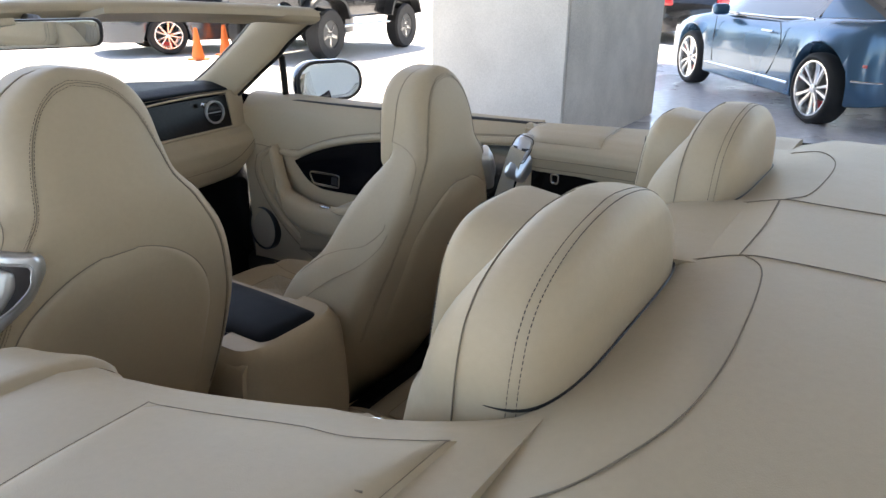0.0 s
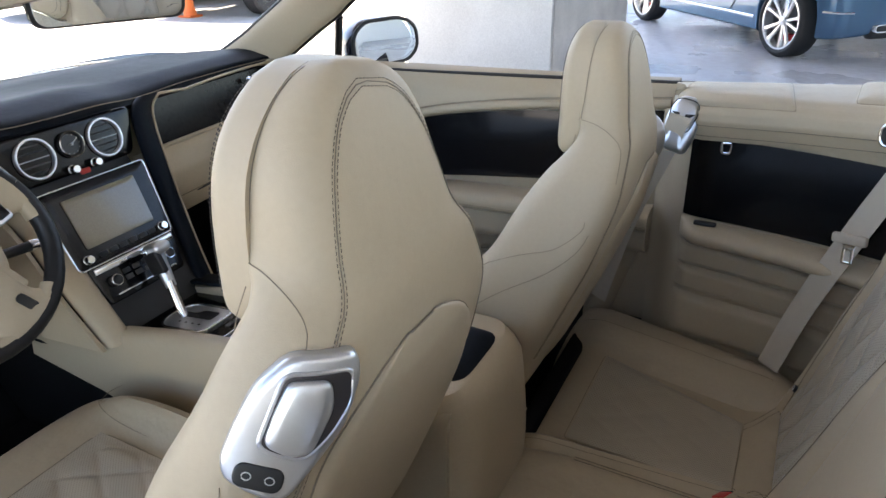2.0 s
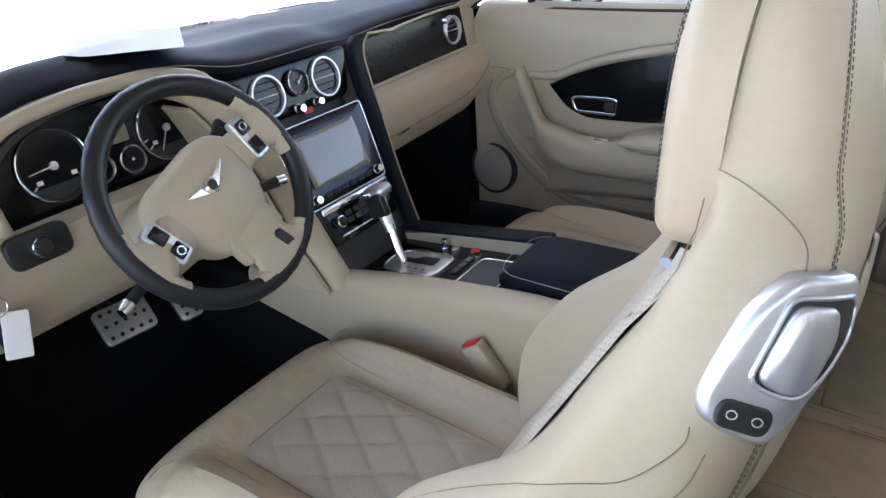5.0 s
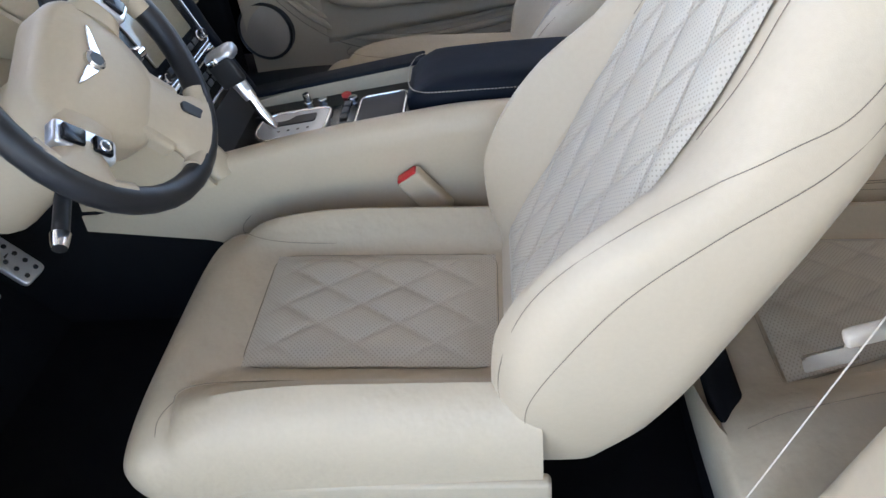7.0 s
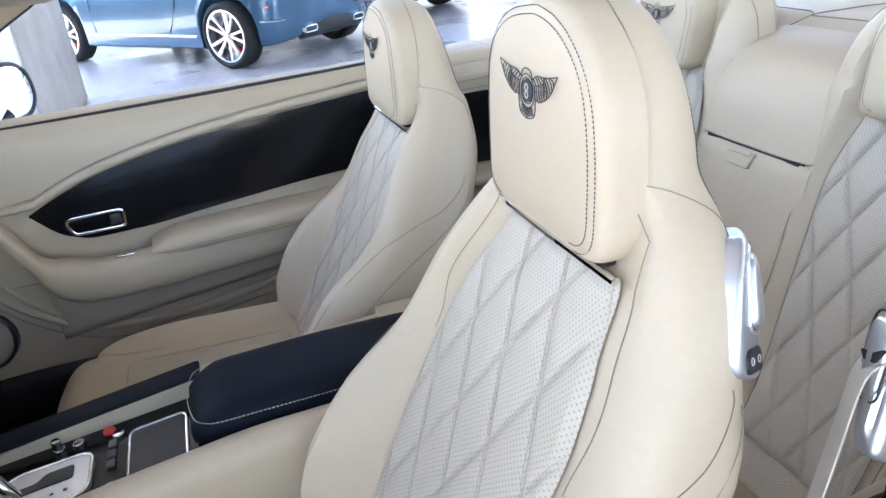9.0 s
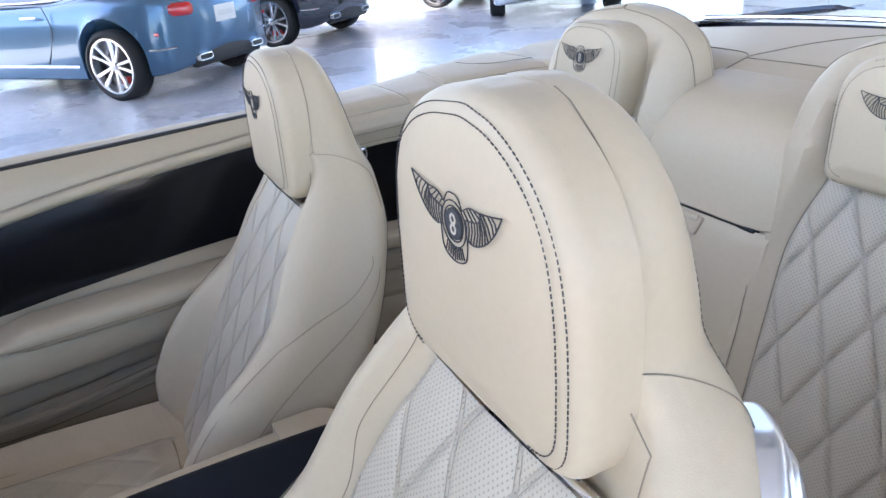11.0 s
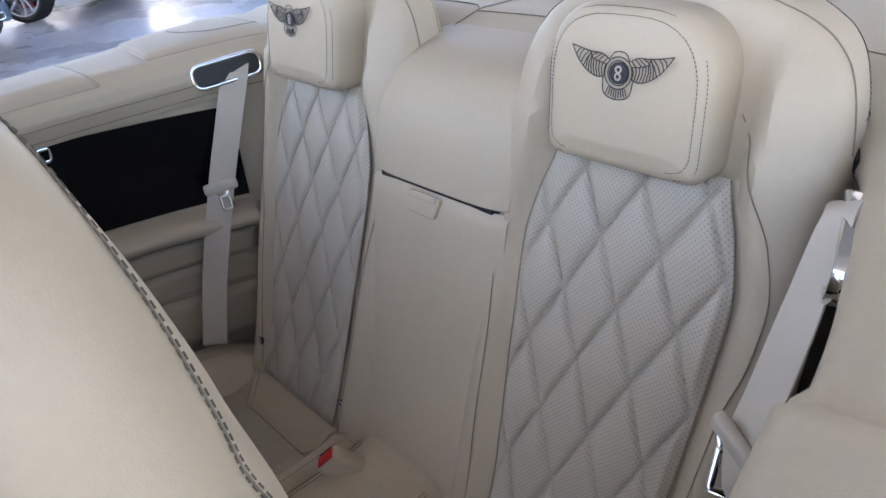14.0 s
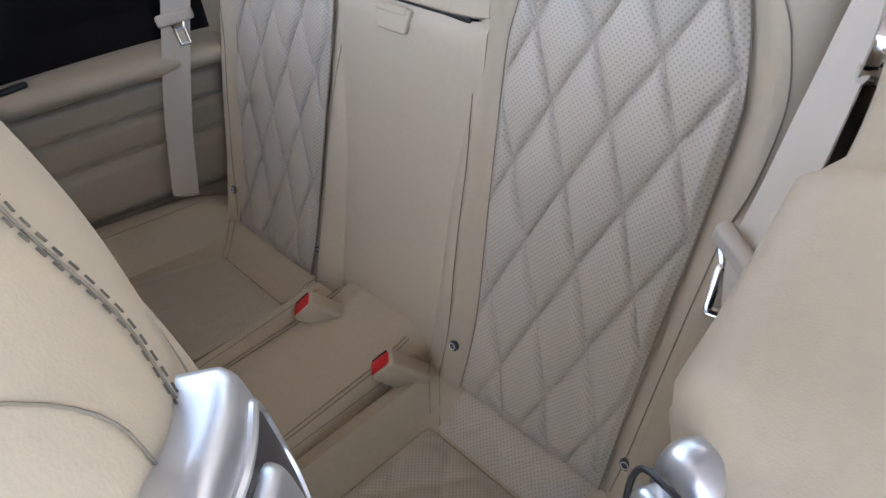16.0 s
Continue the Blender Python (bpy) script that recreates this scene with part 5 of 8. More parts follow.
def belts(k):
    """Belts of one side: the front one from its guide, the rear one from its eye, each with its tongue."""
    def put(x, y, z):
        return Vector((k * x, y, z))
    front = thing("seat_belt", put(0.62, -0.1, 0.5), "cream webbing front seat belt hanging from its guide", "seat belt", "front seat belts")
    if k > 0:
        pts = [put(0.596, -0.206, 0.962), put(0.585, -0.202, 0.950), put(0.592, -0.176, 0.87), put(0.625, -0.125, 0.74), put(0.65, -0.085, 0.60), put(0.672, -0.05, 0.46)]
        tg = put(0.644, -0.092, 0.665)
    else:
        pts = [put(0.594, -0.222, 0.940), put(0.588, -0.205, 0.925), put(0.593, -0.185, 0.86), put(0.615, -0.135, 0.76), put(0.628, -0.105, 0.685), put(0.66, -0.02, 0.46)]
        tg = put(0.626, -0.105, 0.684)
    part("webbing", band(spline(pts, 40), (0.25 * k, 1, 0.2) if k > 0 else (0.72, -0.62, -0.3), 0.044), WEB, front, "cream webbing")
    m = Matrix.Translation(tg) @ Euler((radians(-20), 0, 0)).to_matrix().to_4x4()
    t = part("tongue_grip", box(0.014, 0.050, 0.020, m, 0.005), WEB, front, "cream plastic tongue grip")
    part("tongue", plate(rounded([(-0.012, -0.03), (0.012, -0.03), (0.012, 0.02), (-0.012, 0.02)], 0.004), m @ Matrix.Translation((0, 0.045, -0.02)) @ Matrix.Rotation(radians(90), 4, "Y"), 0.003, 0.0005), CHROME, t, "bright steel tongue")
    rear = thing("seat_belt", put(0.50, -0.5, 0.5), "cream webbing rear seat belt with a bright tongue", "seat belt", "rear seat belts")
    if k > 0:
        pts = [put(0.540, -0.642, 0.998), put(0.514, -0.624, 0.984), put(0.509, -0.613, 0.966), put(0.510, -0.580, 0.88), put(0.514, -0.547, 0.787), put(0.516, -0.492, 0.62), put(0.518, -0.455, 0.47)]
        across, grip, low, size = Vector((0.42, 0.90, -0.25)), put(0.512, -0.543, 0.784), put(0.508, -0.545, 0.752), 0.66
        face = (-0.90, 0.42, 0.15)
    else:
        pts = [put(0.520, -0.660, 0.985), put(0.497, -0.640, 1.008), put(0.496, -0.612, 1.004), put(0.497, -0.575, 0.950), put(0.498, -0.530, 0.890), put(0.500, -0.490, 0.846), put(0.512, -0.476, 0.78), put(0.522, -0.466, 0.64), put(0.525, -0.460, 0.47)]
        across, grip, low, size = Vector((-0.80, 0.45, 0.40)), put(0.497, -0.488, 0.848), put(0.488, -0.497, 0.806), 0.86
        face = (-0.20, 0.40, 0.37)
    d = (low - grip).normalized()
    m = frame_of(grip, d, d.cross(across))
    part("webbing", band(spline(pts, 40), across, lambda f: 0.046 if k > 0 else 0.030 + 0.018 * step01((f - 0.12) / 0.35)), WEB, rear, "cream webbing")
    g = part("tongue_grip", box(0.062, 0.013, 0.020, m, 0.005), WEB, rear, "cream plastic tongue grip")
    steel = frame_of(low, face, grip - low) @ Matrix.Diagonal((size, size, 1, 1))
    part("tongue", hoop(rounded([(-0.016, -0.024), (0.016, -0.024), (0.016, 0.024), (-0.016, 0.024)], 0.006), steel, 0.0085, 0.003, 0.0008), CHROME, g, "bright steel tongue")
    part("shank", plate(rounded([(-0.014, 0.020), (0.014, 0.020), (0.026, 0.050), (-0.026, 0.050)], 0.004), steel, 0.003, 0.0006), CHROME, g)


belts(1)
belts(-1)


def rear_centre():
    base = thing("rear_centre_panel", (0, -0.5, 0.36), "cream leather panel and cushion between the rear seats", "car trim")
    yc = smooth([(0.43, -0.496), (0.5, -0.516), (0.7, -0.570), (0.9, -0.612), (0.98, -0.632), (1.03, -0.665), (1.052, -0.705), (1.060, -0.745), (1.064, -0.80)])

    def panel(z0, z1, name, label, round_top):
        def fn(u, v):
            z = z0 + (z1 - z0) * v
            x = (2 * u - 1) * 0.132
            e = min(1, v * 40, (1 - v) * 40 if not round_top else 1)
            return (x, yc(z) - 0.006 * (1 - e) ** 2 - 0.012 * abs(2 * u - 1) ** 6, z)
        return part(name, sheet(fn, span(0, 1, 25), span(0, 1, 40), -0.02), CREAM, base, label)
    panel(0.43, 0.888, "lower_panel", "cream leather folding panel", False)
    panel(0.891, 1.064, "upper_panel", "", True)
    # black bar that puts shade into the slit between the two panels
    part("gap_shade", box(0.22, 0.008, 0.008, Matrix.Translation((0, yc(0.8895) - 0.010, 0.8895)), 0.002), BLACK, base)
    ml = frame_of((0.008, yc(0.872) + 0.0005, 0.873), (0, 0.96, 0.28))
    lt = part("latch", plate(rounded([(-0.034, 0.013), (-0.026, -0.017), (0.026, -0.017), (0.034, 0.013)], 0.006, 5), ml @ Matrix.Translation((0, 0, 0.004)), 0.01, 0.003), CREAM, base, "cream pull latch")
    part("latch_recess", box(0.054, 0.010, 0.006, ml @ Matrix.Translation((0, 0.010, 0.003)), 0.002), CREAM, lt)
    # cushion between the seats
    rings = []

    def middle(f, a):
        y = -0.515 + 0.475 * f
        wide = 0.098 + 0.010 * f
        zt = 0.466 + 0.012 * (1 - step01(f * 5)) - 0.03 * max(0, (f - 0.75) / 0.25) ** 2
        c, si = math.cos(a), math.sin(a)
        return Vector((wide * math.copysign(abs(c) ** 0.4, c), y, 0.40 + (zt - 0.40) * abs(si) ** 0.4 if si > 0 else 0.40 - 0.06 * abs(si) ** 0.4))
    for f in span(0, 1, 18):
        rings.append([middle(f, 2 * math.pi * i / 32) for i in range(32)])
    cu = part("centre_cushion", loft(rings), CREAM_SOFT, base)
    for k in (-1, 1):
        for off in (0.010, 0.017):
            part("seam", tube([Vector((k * (0.090 + 0.010 * f - off), -0.515 + 0.475 * f, 0.4668 + 0.012 * (1 - step01(f * 5)))) for f in span(0.06, 0.72, 14)], 0.0007, 6), SEAM, cu)
    for x, y in ((-0.100, -0.421), (0.073, -0.417)):
        m = frame_of((x, y, 0.496), (0.35, 0.60, 0.70), (-0.45, -0.35, 0.80))
        b = part("buckle", box(0.027, 0.046, 0.075, m @ Matrix.Translation((0, 0, -0.0375)), 0.005), CREAM, base, "cream belt buckle with a red button")
        part("button", box(0.019, 0.036, 0.006, m @ Matrix.Translation((0, 0, -0.0012)), 0.002), RED, b, "red push button")
        part("slot", box(0.003, 0.030, 0.002, m @ Matrix.Translation((-0.0112, 0, 0.0004)), 0.0006), BLACK, b)
    return base


rear_centre()

# ---- door, windscreen, mirrors ----
def door_right():
    base = thing("door", (0.75, 0.4, 0.3), "closed cream leather passenger door with a gloss black inlay", "car door")
    xs = smooth([(0.30, 0.735), (0.45, 0.742), (0.62, 0.738), (0.75, 0.735), (0.88, 0.738), (0.95, 0.752), (0.972, 0.775), (0.985, 0.81)])

    def wall(y, z, out=0.0):
        return Vector((xs(z) - 0.008 * step01((y - 0.75) / 0.2) - out, y, z))

    def skin(u, v):
        y = -0.165 + 1.085 * u
        z = (BELT(y) + 0.003) - (BELT(y) - 0.297) * v
        if v < 0.06:
            z = BELT(y) + 0.004 - 0.012 * (v / 0.06) ** 2
            return Vector((0.815 - 0.052 * (v / 0.06) ** 0.8, y, z))
        return wall(y, z)
    part("trim_panel", sheet(skin, span(0, 1, 60), [0, 0.01, 0.02, 0.03, 0.045, 0.06] + span(0.075, 1, 40), 0.012), CREAM, base, "cream leather trim")
    # black inlay with its curved upper edge
    up = smooth([(-0.16, 0.932), (-0.04, 0.922), (0.15, 0.905), (0.35, 0.878), (0.5, 0.846), (0.60, 0.812), (0.68, 0.775)])
    lo = smooth([(-0.16, 0.752), (0.05, 0.740), (0.30, 0.716), (0.45, 0.700), (0.56, 0.697), (0.62, 0.715), (0.68, 0.772)])
    part("inlay", sheet(lambda u, v: wall(-0.16 + 0.84 * u, lo(-0.16 + 0.84 * u) + (up(-0.16 + 0.84 * u) - lo(-0.16 + 0.84 * u)) * v, 0.005), span(0, 1, 60), span(0, 1, 12), 0.004), PIANO, base, "gloss black inlay panel")
    # padded lip above the inlay, running down into the pull
    def lip(off):
        return [wall(y, up(y) + off, 0.004) for y in span(-0.16, 0.66, 40)] + [wall(0.70, 0.785 + off * 0.8, 0.005), wall(0.745, 0.79 + off * 0.3, 0.004)]
    part("inlay_lip", tube(lip(0.013), 0.011, 10), CREAM, base)
    lines_part("seam", [lip(0.027), lip(0.024)], 0.0009, SEAM, base)
    # pull and arm rest
    path = spline([(0.722, 0.775, 0.800), (0.703, 0.745, 0.760), (0.682, 0.705, 0.700), (0.672, 0.665, 0.650), (0.668, 0.60, 0.617), (0.668, 0.50, 0.612), (0.672, 0.30, 0.622), (0.676, 0.05, 0.640), (0.680, -0.15, 0.652)], 60)
    rings = []
    for i, p in enumerate(path):
        f = i / (len(path) - 1)
        d = (path[min(i + 1, len(path) - 1)] - path[max(i - 1, 0)]).normalized()
        out = Vector((-1, 0, 0))
        updir = d.cross(out).normalized() * (1 if d.cross(out).z >= 0 else -1)
        if f < 0.35:
            updir = Vector((0, -0.55, 0.83)) if d.z < -0.2 else updir
        a_, b_ = 0.040 + 0.022 * step01((f - 0.25) / 0.2), 0.019 + 0.030 * step01((f - 0.30) / 0.15)
        rings.append([p + out * a_ * (math.copysign(abs(math.cos(t)) ** 0.7, math.cos(t)) * 0.55 - 0.2) + updir * b_ * math.copysign(abs(math.sin(t)) ** 0.75, math.sin(t)) for t in (2 * math.pi * j / 20 for j in range(20))])
    arm = part("armrest", loft(rings), CREAM, base, "cream leather door pull and armrest")
    rings = []
    for u in span(0, 1, 30):
        y = 0.445 - 0.60 * u
        e = min(1, u * 9) ** 0.5 if u > 0 else 0.15
        rings.append([Vector((0.683 + 0.052 * math.copysign(abs(math.cos(t)) ** 0.6, math.cos(t)) * 1.0, y, 0.672 + 0.020 * u + 0.026 * e * math.copysign(abs(math.sin(t)) ** 0.6, math.sin(t)))) for t in (2 * math.pi * j / 20 for j in range(20))])
    ap = part("arm_pad", loft(rings), CREAM, base, "padded leather arm pad")
    lines_part("seam", [[Vector((0.632, 0.435 - 0.58 * u, 0.664 + 0.020 * u)) for u in span(0.02, 1, 30)]], 0.0009, SEAM, ap)
    part("switch", box(0.012, 0.040, 0.006, Matrix.Translation((0.672, 0.505, 0.662)), 0.002), CHROME, arm, "small bright window switch")
    # handle
    mh = frame_of(wall(0.553, 0.731, 0.010), (-1, 0, 0))
    o = rounded([(-0.066, 0.010), (-0.052, -0.024), (0.062, -0.022), (0.066, 0.022), (0.045, 0.026), (-0.055, 0.022)], [0.012, 0.016, 0.012, 0.012, 0.01, 0.01], 5)
    o = [Vector((q.x, q.y)) for q in o]
    hd = part("door_handle", hoop(o, mh, 0.0075, 0.012, 0.002), CHROME, base, "bright framed door release")
    part("release_lever", plate(rounded([(-0.052, -0.014), (0.020, -0.014), (0.022, 0.015), (-0.050, 0.012)], 0.008, 5), mh @ Matrix.Translation((0, 0, -0.004)), 0.006, 0.003), PIANO, hd)
    part("lock_button", box(0.026, 0.026, 0.006, mh @ Matrix.Translation((0.042, 0.001, -0.003)), 0.002), BLACK, hd)
    # curved beads of the lower panel, the map pocket and the speaker
    def bead(pts, r, name="trim_bead"):
        return part(name, tube(spline([wall(y, z, 0.002) for y, z in pts], 60), r, 8), CREAM, base)
    bead([(0.79, 0.80), (0.845, 0.76), (0.85, 0.69), (0.80, 0.60), (0.72, 0.52), (0.60, 0.462), (0.42, 0.452), (0.22, 0.48), (-0.05, 0.53)], 0.010)
    bead([(0.775, 0.73), (0.795, 0.67), (0.765, 0.595), (0.68, 0.515), (0.55, 0.482), (0.40, 0.482), (0.20, 0.512), (-0.05, 0.56)], 0.006)
    lines_part("seam", [spline([wall(y, z, 0.003) for y, z in ((0.92, 0.79), (0.86, 0.805), (0.80, 0.802), (0.775, 0.80))], 16),
                        spline([wall(y, z, 0.003) for y, z in ((0.86, 0.77), (0.875, 0.70), (0.83, 0.60), (0.74, 0.50), (0.62, 0.435), (0.45, 0.42), (0.2, 0.45))], 40),
                        spline([wall(y, z, 0.003) for y, z in ((0.76, 0.61), (0.68, 0.612), (0.645, 0.622))], 12)], 0.0011, SEAM, base)
    def pocket(u, v):
        y = 0.70 - 0.62 * u
        e = min(1, u * 6, (1 - u) * 6, v * 5, (1 - v) * 5)
        return wall(y, 0.585 - 0.06 * (1 - u) * v - 0.075 * v + 0.02 * u, 0.001 + 0.028 * max(0, e) ** 0.6)
    part("map_pocket", sheet(pocket, span(0, 1, 34), span(0, 1, 14)), CREAM, base, "cream leather map pocket", 60)
    ms = frame_of(wall(0.868, 0.500, 0.006) , (-1, 0.12, 0.06))
    sp = part("speaker", turned([(0.079, -0.02), (0.079, 0.0), (0.075, 0.004), (0.071, 0.001), (0.0705, -0.004)], ms, 40), BLACK, base, "round door speaker with a dark rim")
    part("speaker_cloth", turned([(0.071, -0.01), (0.071, -0.001), (0.05, 0.003), (0.0001, 0.004)], ms, 40), CLOTH, sp, "cream speaker cloth")
    # black end post of the side window and the mirror's foot
    part("window_post", tube([(0.808, 0.784, 0.955), (0.775, 0.752, 1.03), (0.735, 0.715, 1.10)], 0.011, 8), BLACK, base, "black window post")
    return base


door_right()


PILLAR_REAR = smooth([(0.94, 0.955), (0.988, 0.880), (1.065, 0.761), (1.113, 0.683), (1.143, 0.645), (1.217, 0.520), (1.25, 0.468)])
PILLAR_FRONT = smooth([(0.94, 1.230), (0.984, 1.134), (1.053, 1.004), (1.08, 0.961), (1.138, 0.866), (1.224, 0.739), (1.25, 0.700)])


def windscreen():
    base = thing("windscreen", (0, 1.0, 0.9), "raked windscreen in a cream-trimmed frame", "windscreen")
    hy = smooth([(-0.66, 0.52), (-0.5, 0.62), (-0.3, 0.715), (0, 0.755), (0.3, 0.715), (0.5, 0.62), (0.66, 0.52)])

    def header_pt(x):
        return Vector((x, hy(x), 1.262 - 0.03 * (abs(x) / 0.66) ** 2))
    rings = []
    for x in span(-0.66, 0.66, 40):
        c = header_pt(x)
        rings.append([c + Vector((0, 0.05 * math.cos(a), 0.024 * math.sin(a))) for a in (2 * math.pi * i / 14 for i in range(14))])
    part("header", loft(rings), CREAM, base, "cream leather windscreen header")
    for k in (-1, 1):
        rings = []
        for f in span(0, 1, 30):
            z = 0.960 + 0.285 * f
            front, rear, x = PILLAR_FRONT(z), PILLAR_REAR(z), 0.707 - 0.15 * (z - 0.99)
            rings.append([Vector((k * (x + 0.018 * math.sin(a)), (front + rear) / 2 + (front - rear) / 2 * math.copysign(abs(math.cos(a)) ** 0.8, math.cos(a)), z)) for a in (2 * math.pi * i / 22 for i in range(22))])
        part("pillar_trim", loft(rings), CREAM, base, "cream leather pillar trim")
        part("seal", tube([(k * (0.707 - 0.15 * (z - 0.99)), PILLAR_FRONT(z) + 0.002, z) for z in span(0.965, 1.240, 16)], 0.006, 8), BLACK, base, "black windscreen seal")
        part("seal", tube([(k * (0.722 - 0.15 * (z - 0.99)), PILLAR_REAR(z) + 0.004, z) for z in span(0.965, 1.240, 16)], 0.006, 8), BLACK, base, "black window seal")
        part("pillar", tube([(k * (0.735 - 0.15 * (z - 0.99)), (PILLAR_FRONT(z) + PILLAR_REAR(z)) / 2 + 0.045, z) for z in span(0.94, 1.245, 12)], 0.026, 10), PAINT_NAVY, base, "navy windscreen pillar")
    def pane(u, v):
        x0, x1 = (2 * u - 1) * 0.70, (2 * u - 1) * 0.62
        a = Vector((x0, 1.43 - 0.42 * (x0 / 0.72) ** 2, 0.985))
        b = header_pt(x1) + Vector((0, 0.03, -0.005))
        p = a.lerp(b, v)
        return p + Vector((0, 0.02, 0.03)) * math.sin(math.pi * v)
    g = part("pane", sheet(pane, span(0, 1, 16), span(0, 1, 8), 0.004), CLEAR, base, "clear windscreen glass")
    g.visible_shadow = False
    # sun visors folded up under the header
    for k in (-1, 1):
        def visor(u, v, k=k):
            x = k * (0.10 + 0.42 * u)
            return header_pt(x) + Vector((0, 0.005 - 0.15 * v, -0.030 + 0.026 * v))
        part("sun_visor", sheet(visor, span(0, 1, 14), span(0, 1, 6), 0.014), CREAM, base, "folded cream sun visor")
    return base


windscreen()


def mirrors():
    base = thing("door_mirror", (0.88, 0.70, 0.95), "navy door mirror on the passenger's door", "door mirror")
    face = Vector((-0.36, -0.93, 0.03)).normalized()
    m = frame_of((0.928, 0.690, 1.006), face) @ Matrix.Scale(1.06, 4)
    o = rounded([(-0.118, -0.045), (-0.06, -0.066), (0.075, -0.064), (0.116, -0.03), (0.112, 0.035), (0.06, 0.066), (-0.075, 0.066), (-0.118, 0.03)], 0.045, 5)
    rings = []
    for s, z in ((0.96, 0.0), (1.0, -0.008), (1.0, -0.03), (0.95, -0.06), (0.82, -0.09), (0.6, -0.11), (0.3, -0.12)):
        rings.append([m @ Vector((q.x * s, q.y * s, z)) for q in o])
    part("housing", loft(rings), PAINT_NAVY, base, "navy painted housing")
    part("housing_rim", hoop([q * 0.985 for q in o], m @ Matrix.Translation((0, 0, 0.003)), 0.010, 0.012), BLACK, base)
    part("mirror_glass", plate([q * 0.90 for q in o], m @ Matrix.Translation((0, 0, 0.001)), 0.004, 0.001), MIRROR, base, "mirror glass")
    part("foot", tube([(0.93, 0.70, 0.955), (0.88, 0.735, 0.945), (0.82, 0.765, 0.955)], 0.026, 10), PAINT_NAVY, base)
    inner = thing("rear_view_mirror", (-0.05, 0.62, 1.22), "frameless dark rear-view mirror under the windscreen header", "mirror")
    face = Vector((-0.42, -0.90, -0.08)).normalized()
    m = frame_of((-0.055, 0.600, 1.222), face)
    o = rounded([(-0.118, -0.030), (0.118, -0.030), (0.122, 0.030), (-0.122, 0.030)], 0.022, 6)
    rings = [[m @ Vector((q.x * s, q.y * s, z)) for q in o] for s, z in ((1.0, 0.0), (1.02, -0.006), (0.98, -0.018), (0.8, -0.030), (0.3, -0.036))]
    part("housing", loft(rings), BLACK, inner)
    part("mirror_glass", plate([Vector((q.x * 0.95, q.y * 0.9)) for q in o], m @ Matrix.Translation((0, 0, 0.0015)), 0.002, 0.0005), MIRROR, inner, "mirror glass")
    part("stem", tube([m @ Vector((0, 0.0, -0.03)), m @ Vector((0.0, 0.02, -0.07)), Vector((-0.02, 0.74, 1.25))], 0.011, 8), BLACK, inner)


mirrors()

# ---- dashboard ----
def vent(m, r, parent):
    """A round bullseye air vent: bright ring, dark throat, slats and a centre bar."""
    v = part("air_vent", turned([(r, -0.02), (r, 0.002), (r - 0.0015, 0.004), (r - 0.0045, 0.004), (r - 0.0065, 0.0), (r - 0.0065, -0.02)], m, 40), SATIN, parent, "round bright-ringed air vent")
    part("throat", turned([(r - 0.008, -0.02), (r - 0.008, -0.018), (0.0001, -0.018), (0.0001, -0.02)], m, 30), BLACK, v)
    for i in (-2, -1, 0, 1, 2):
        y = i * r * 0.31
        w = math.sqrt(max(1e-6, (r - 0.009) ** 2 - y * y)) * 2
        part("slat", box(w, 0.006 if i else 0.004, 0.009, m @ Matrix.Translation((0, y, -0.008)) @ Matrix.Rotation(radians(25), 4, "X"), 0.001), DARK_GREY if i else SATIN, v)
    return v


def gauge(m, r, parent, ticks, a0, a1, needle, red=0):
    """A dial with ring, ticks, bars in place of figures, and needle."""
    g = part("gauge", turned([(r, -0.02), (r, 0.002), (r - 0.0015, 0.004), (r - 0.0045, 0.002), (r - 0.006, -0.004), (0.0001, -0.004), (0.0001, -0.02)], m, 40), DIAL, parent, "dark dial with pale markings")
    part("ring", torus(m @ Matrix.Translation((0, 0, 0.002)), r - 0.001, 0.002, 40, 8), CHROME, g)
    for i in range(ticks):
        a = radians(a0 + (a1 - a0) * i / (ticks - 1))
        p = m @ Matrix.Rotation(a, 4, "Z")
        late = red and i >= ticks - red
        part("tick", box(0.0024, r * 0.15, 0.0008, p @ Matrix.Translation((0, r * 0.80, -0.0036)), 0.0002, 1), BAR_RED if late else BARS, g)
        if i % 2 == 0 and r > 0.03:
            part("marking", box(r * 0.17, r * 0.12, 0.0006, m @ Matrix.Translation((-math.sin(a) * r * 0.60, math.cos(a) * r * 0.60, -0.0037)), 0.0002, 1), BARS, g)
    p = m @ Matrix.Rotation(radians(needle), 4, "Z")
    part("needle", box(0.0022, r * 0.80, 0.001, p @ Matrix.Translation((0, r * 0.32, 0.0)), 0.0003, 1), BARS, g, "pale pointer")
    part("needle_hub", turned([(r * 0.12, -0.004), (r * 0.12, 0.002), (0.0001, 0.003)], m, 20), SATIN, g)
    return g


def knob(m, r, h, parent, mat=CHROME, name="knob"):
    return part(name, turned([(r * 1.25, 0), (r * 1.2, 0.001), (r, 0.0015), (r, h - 0.001), (r * 0.85, h), (0.0001, h)], m, 20), mat, parent)


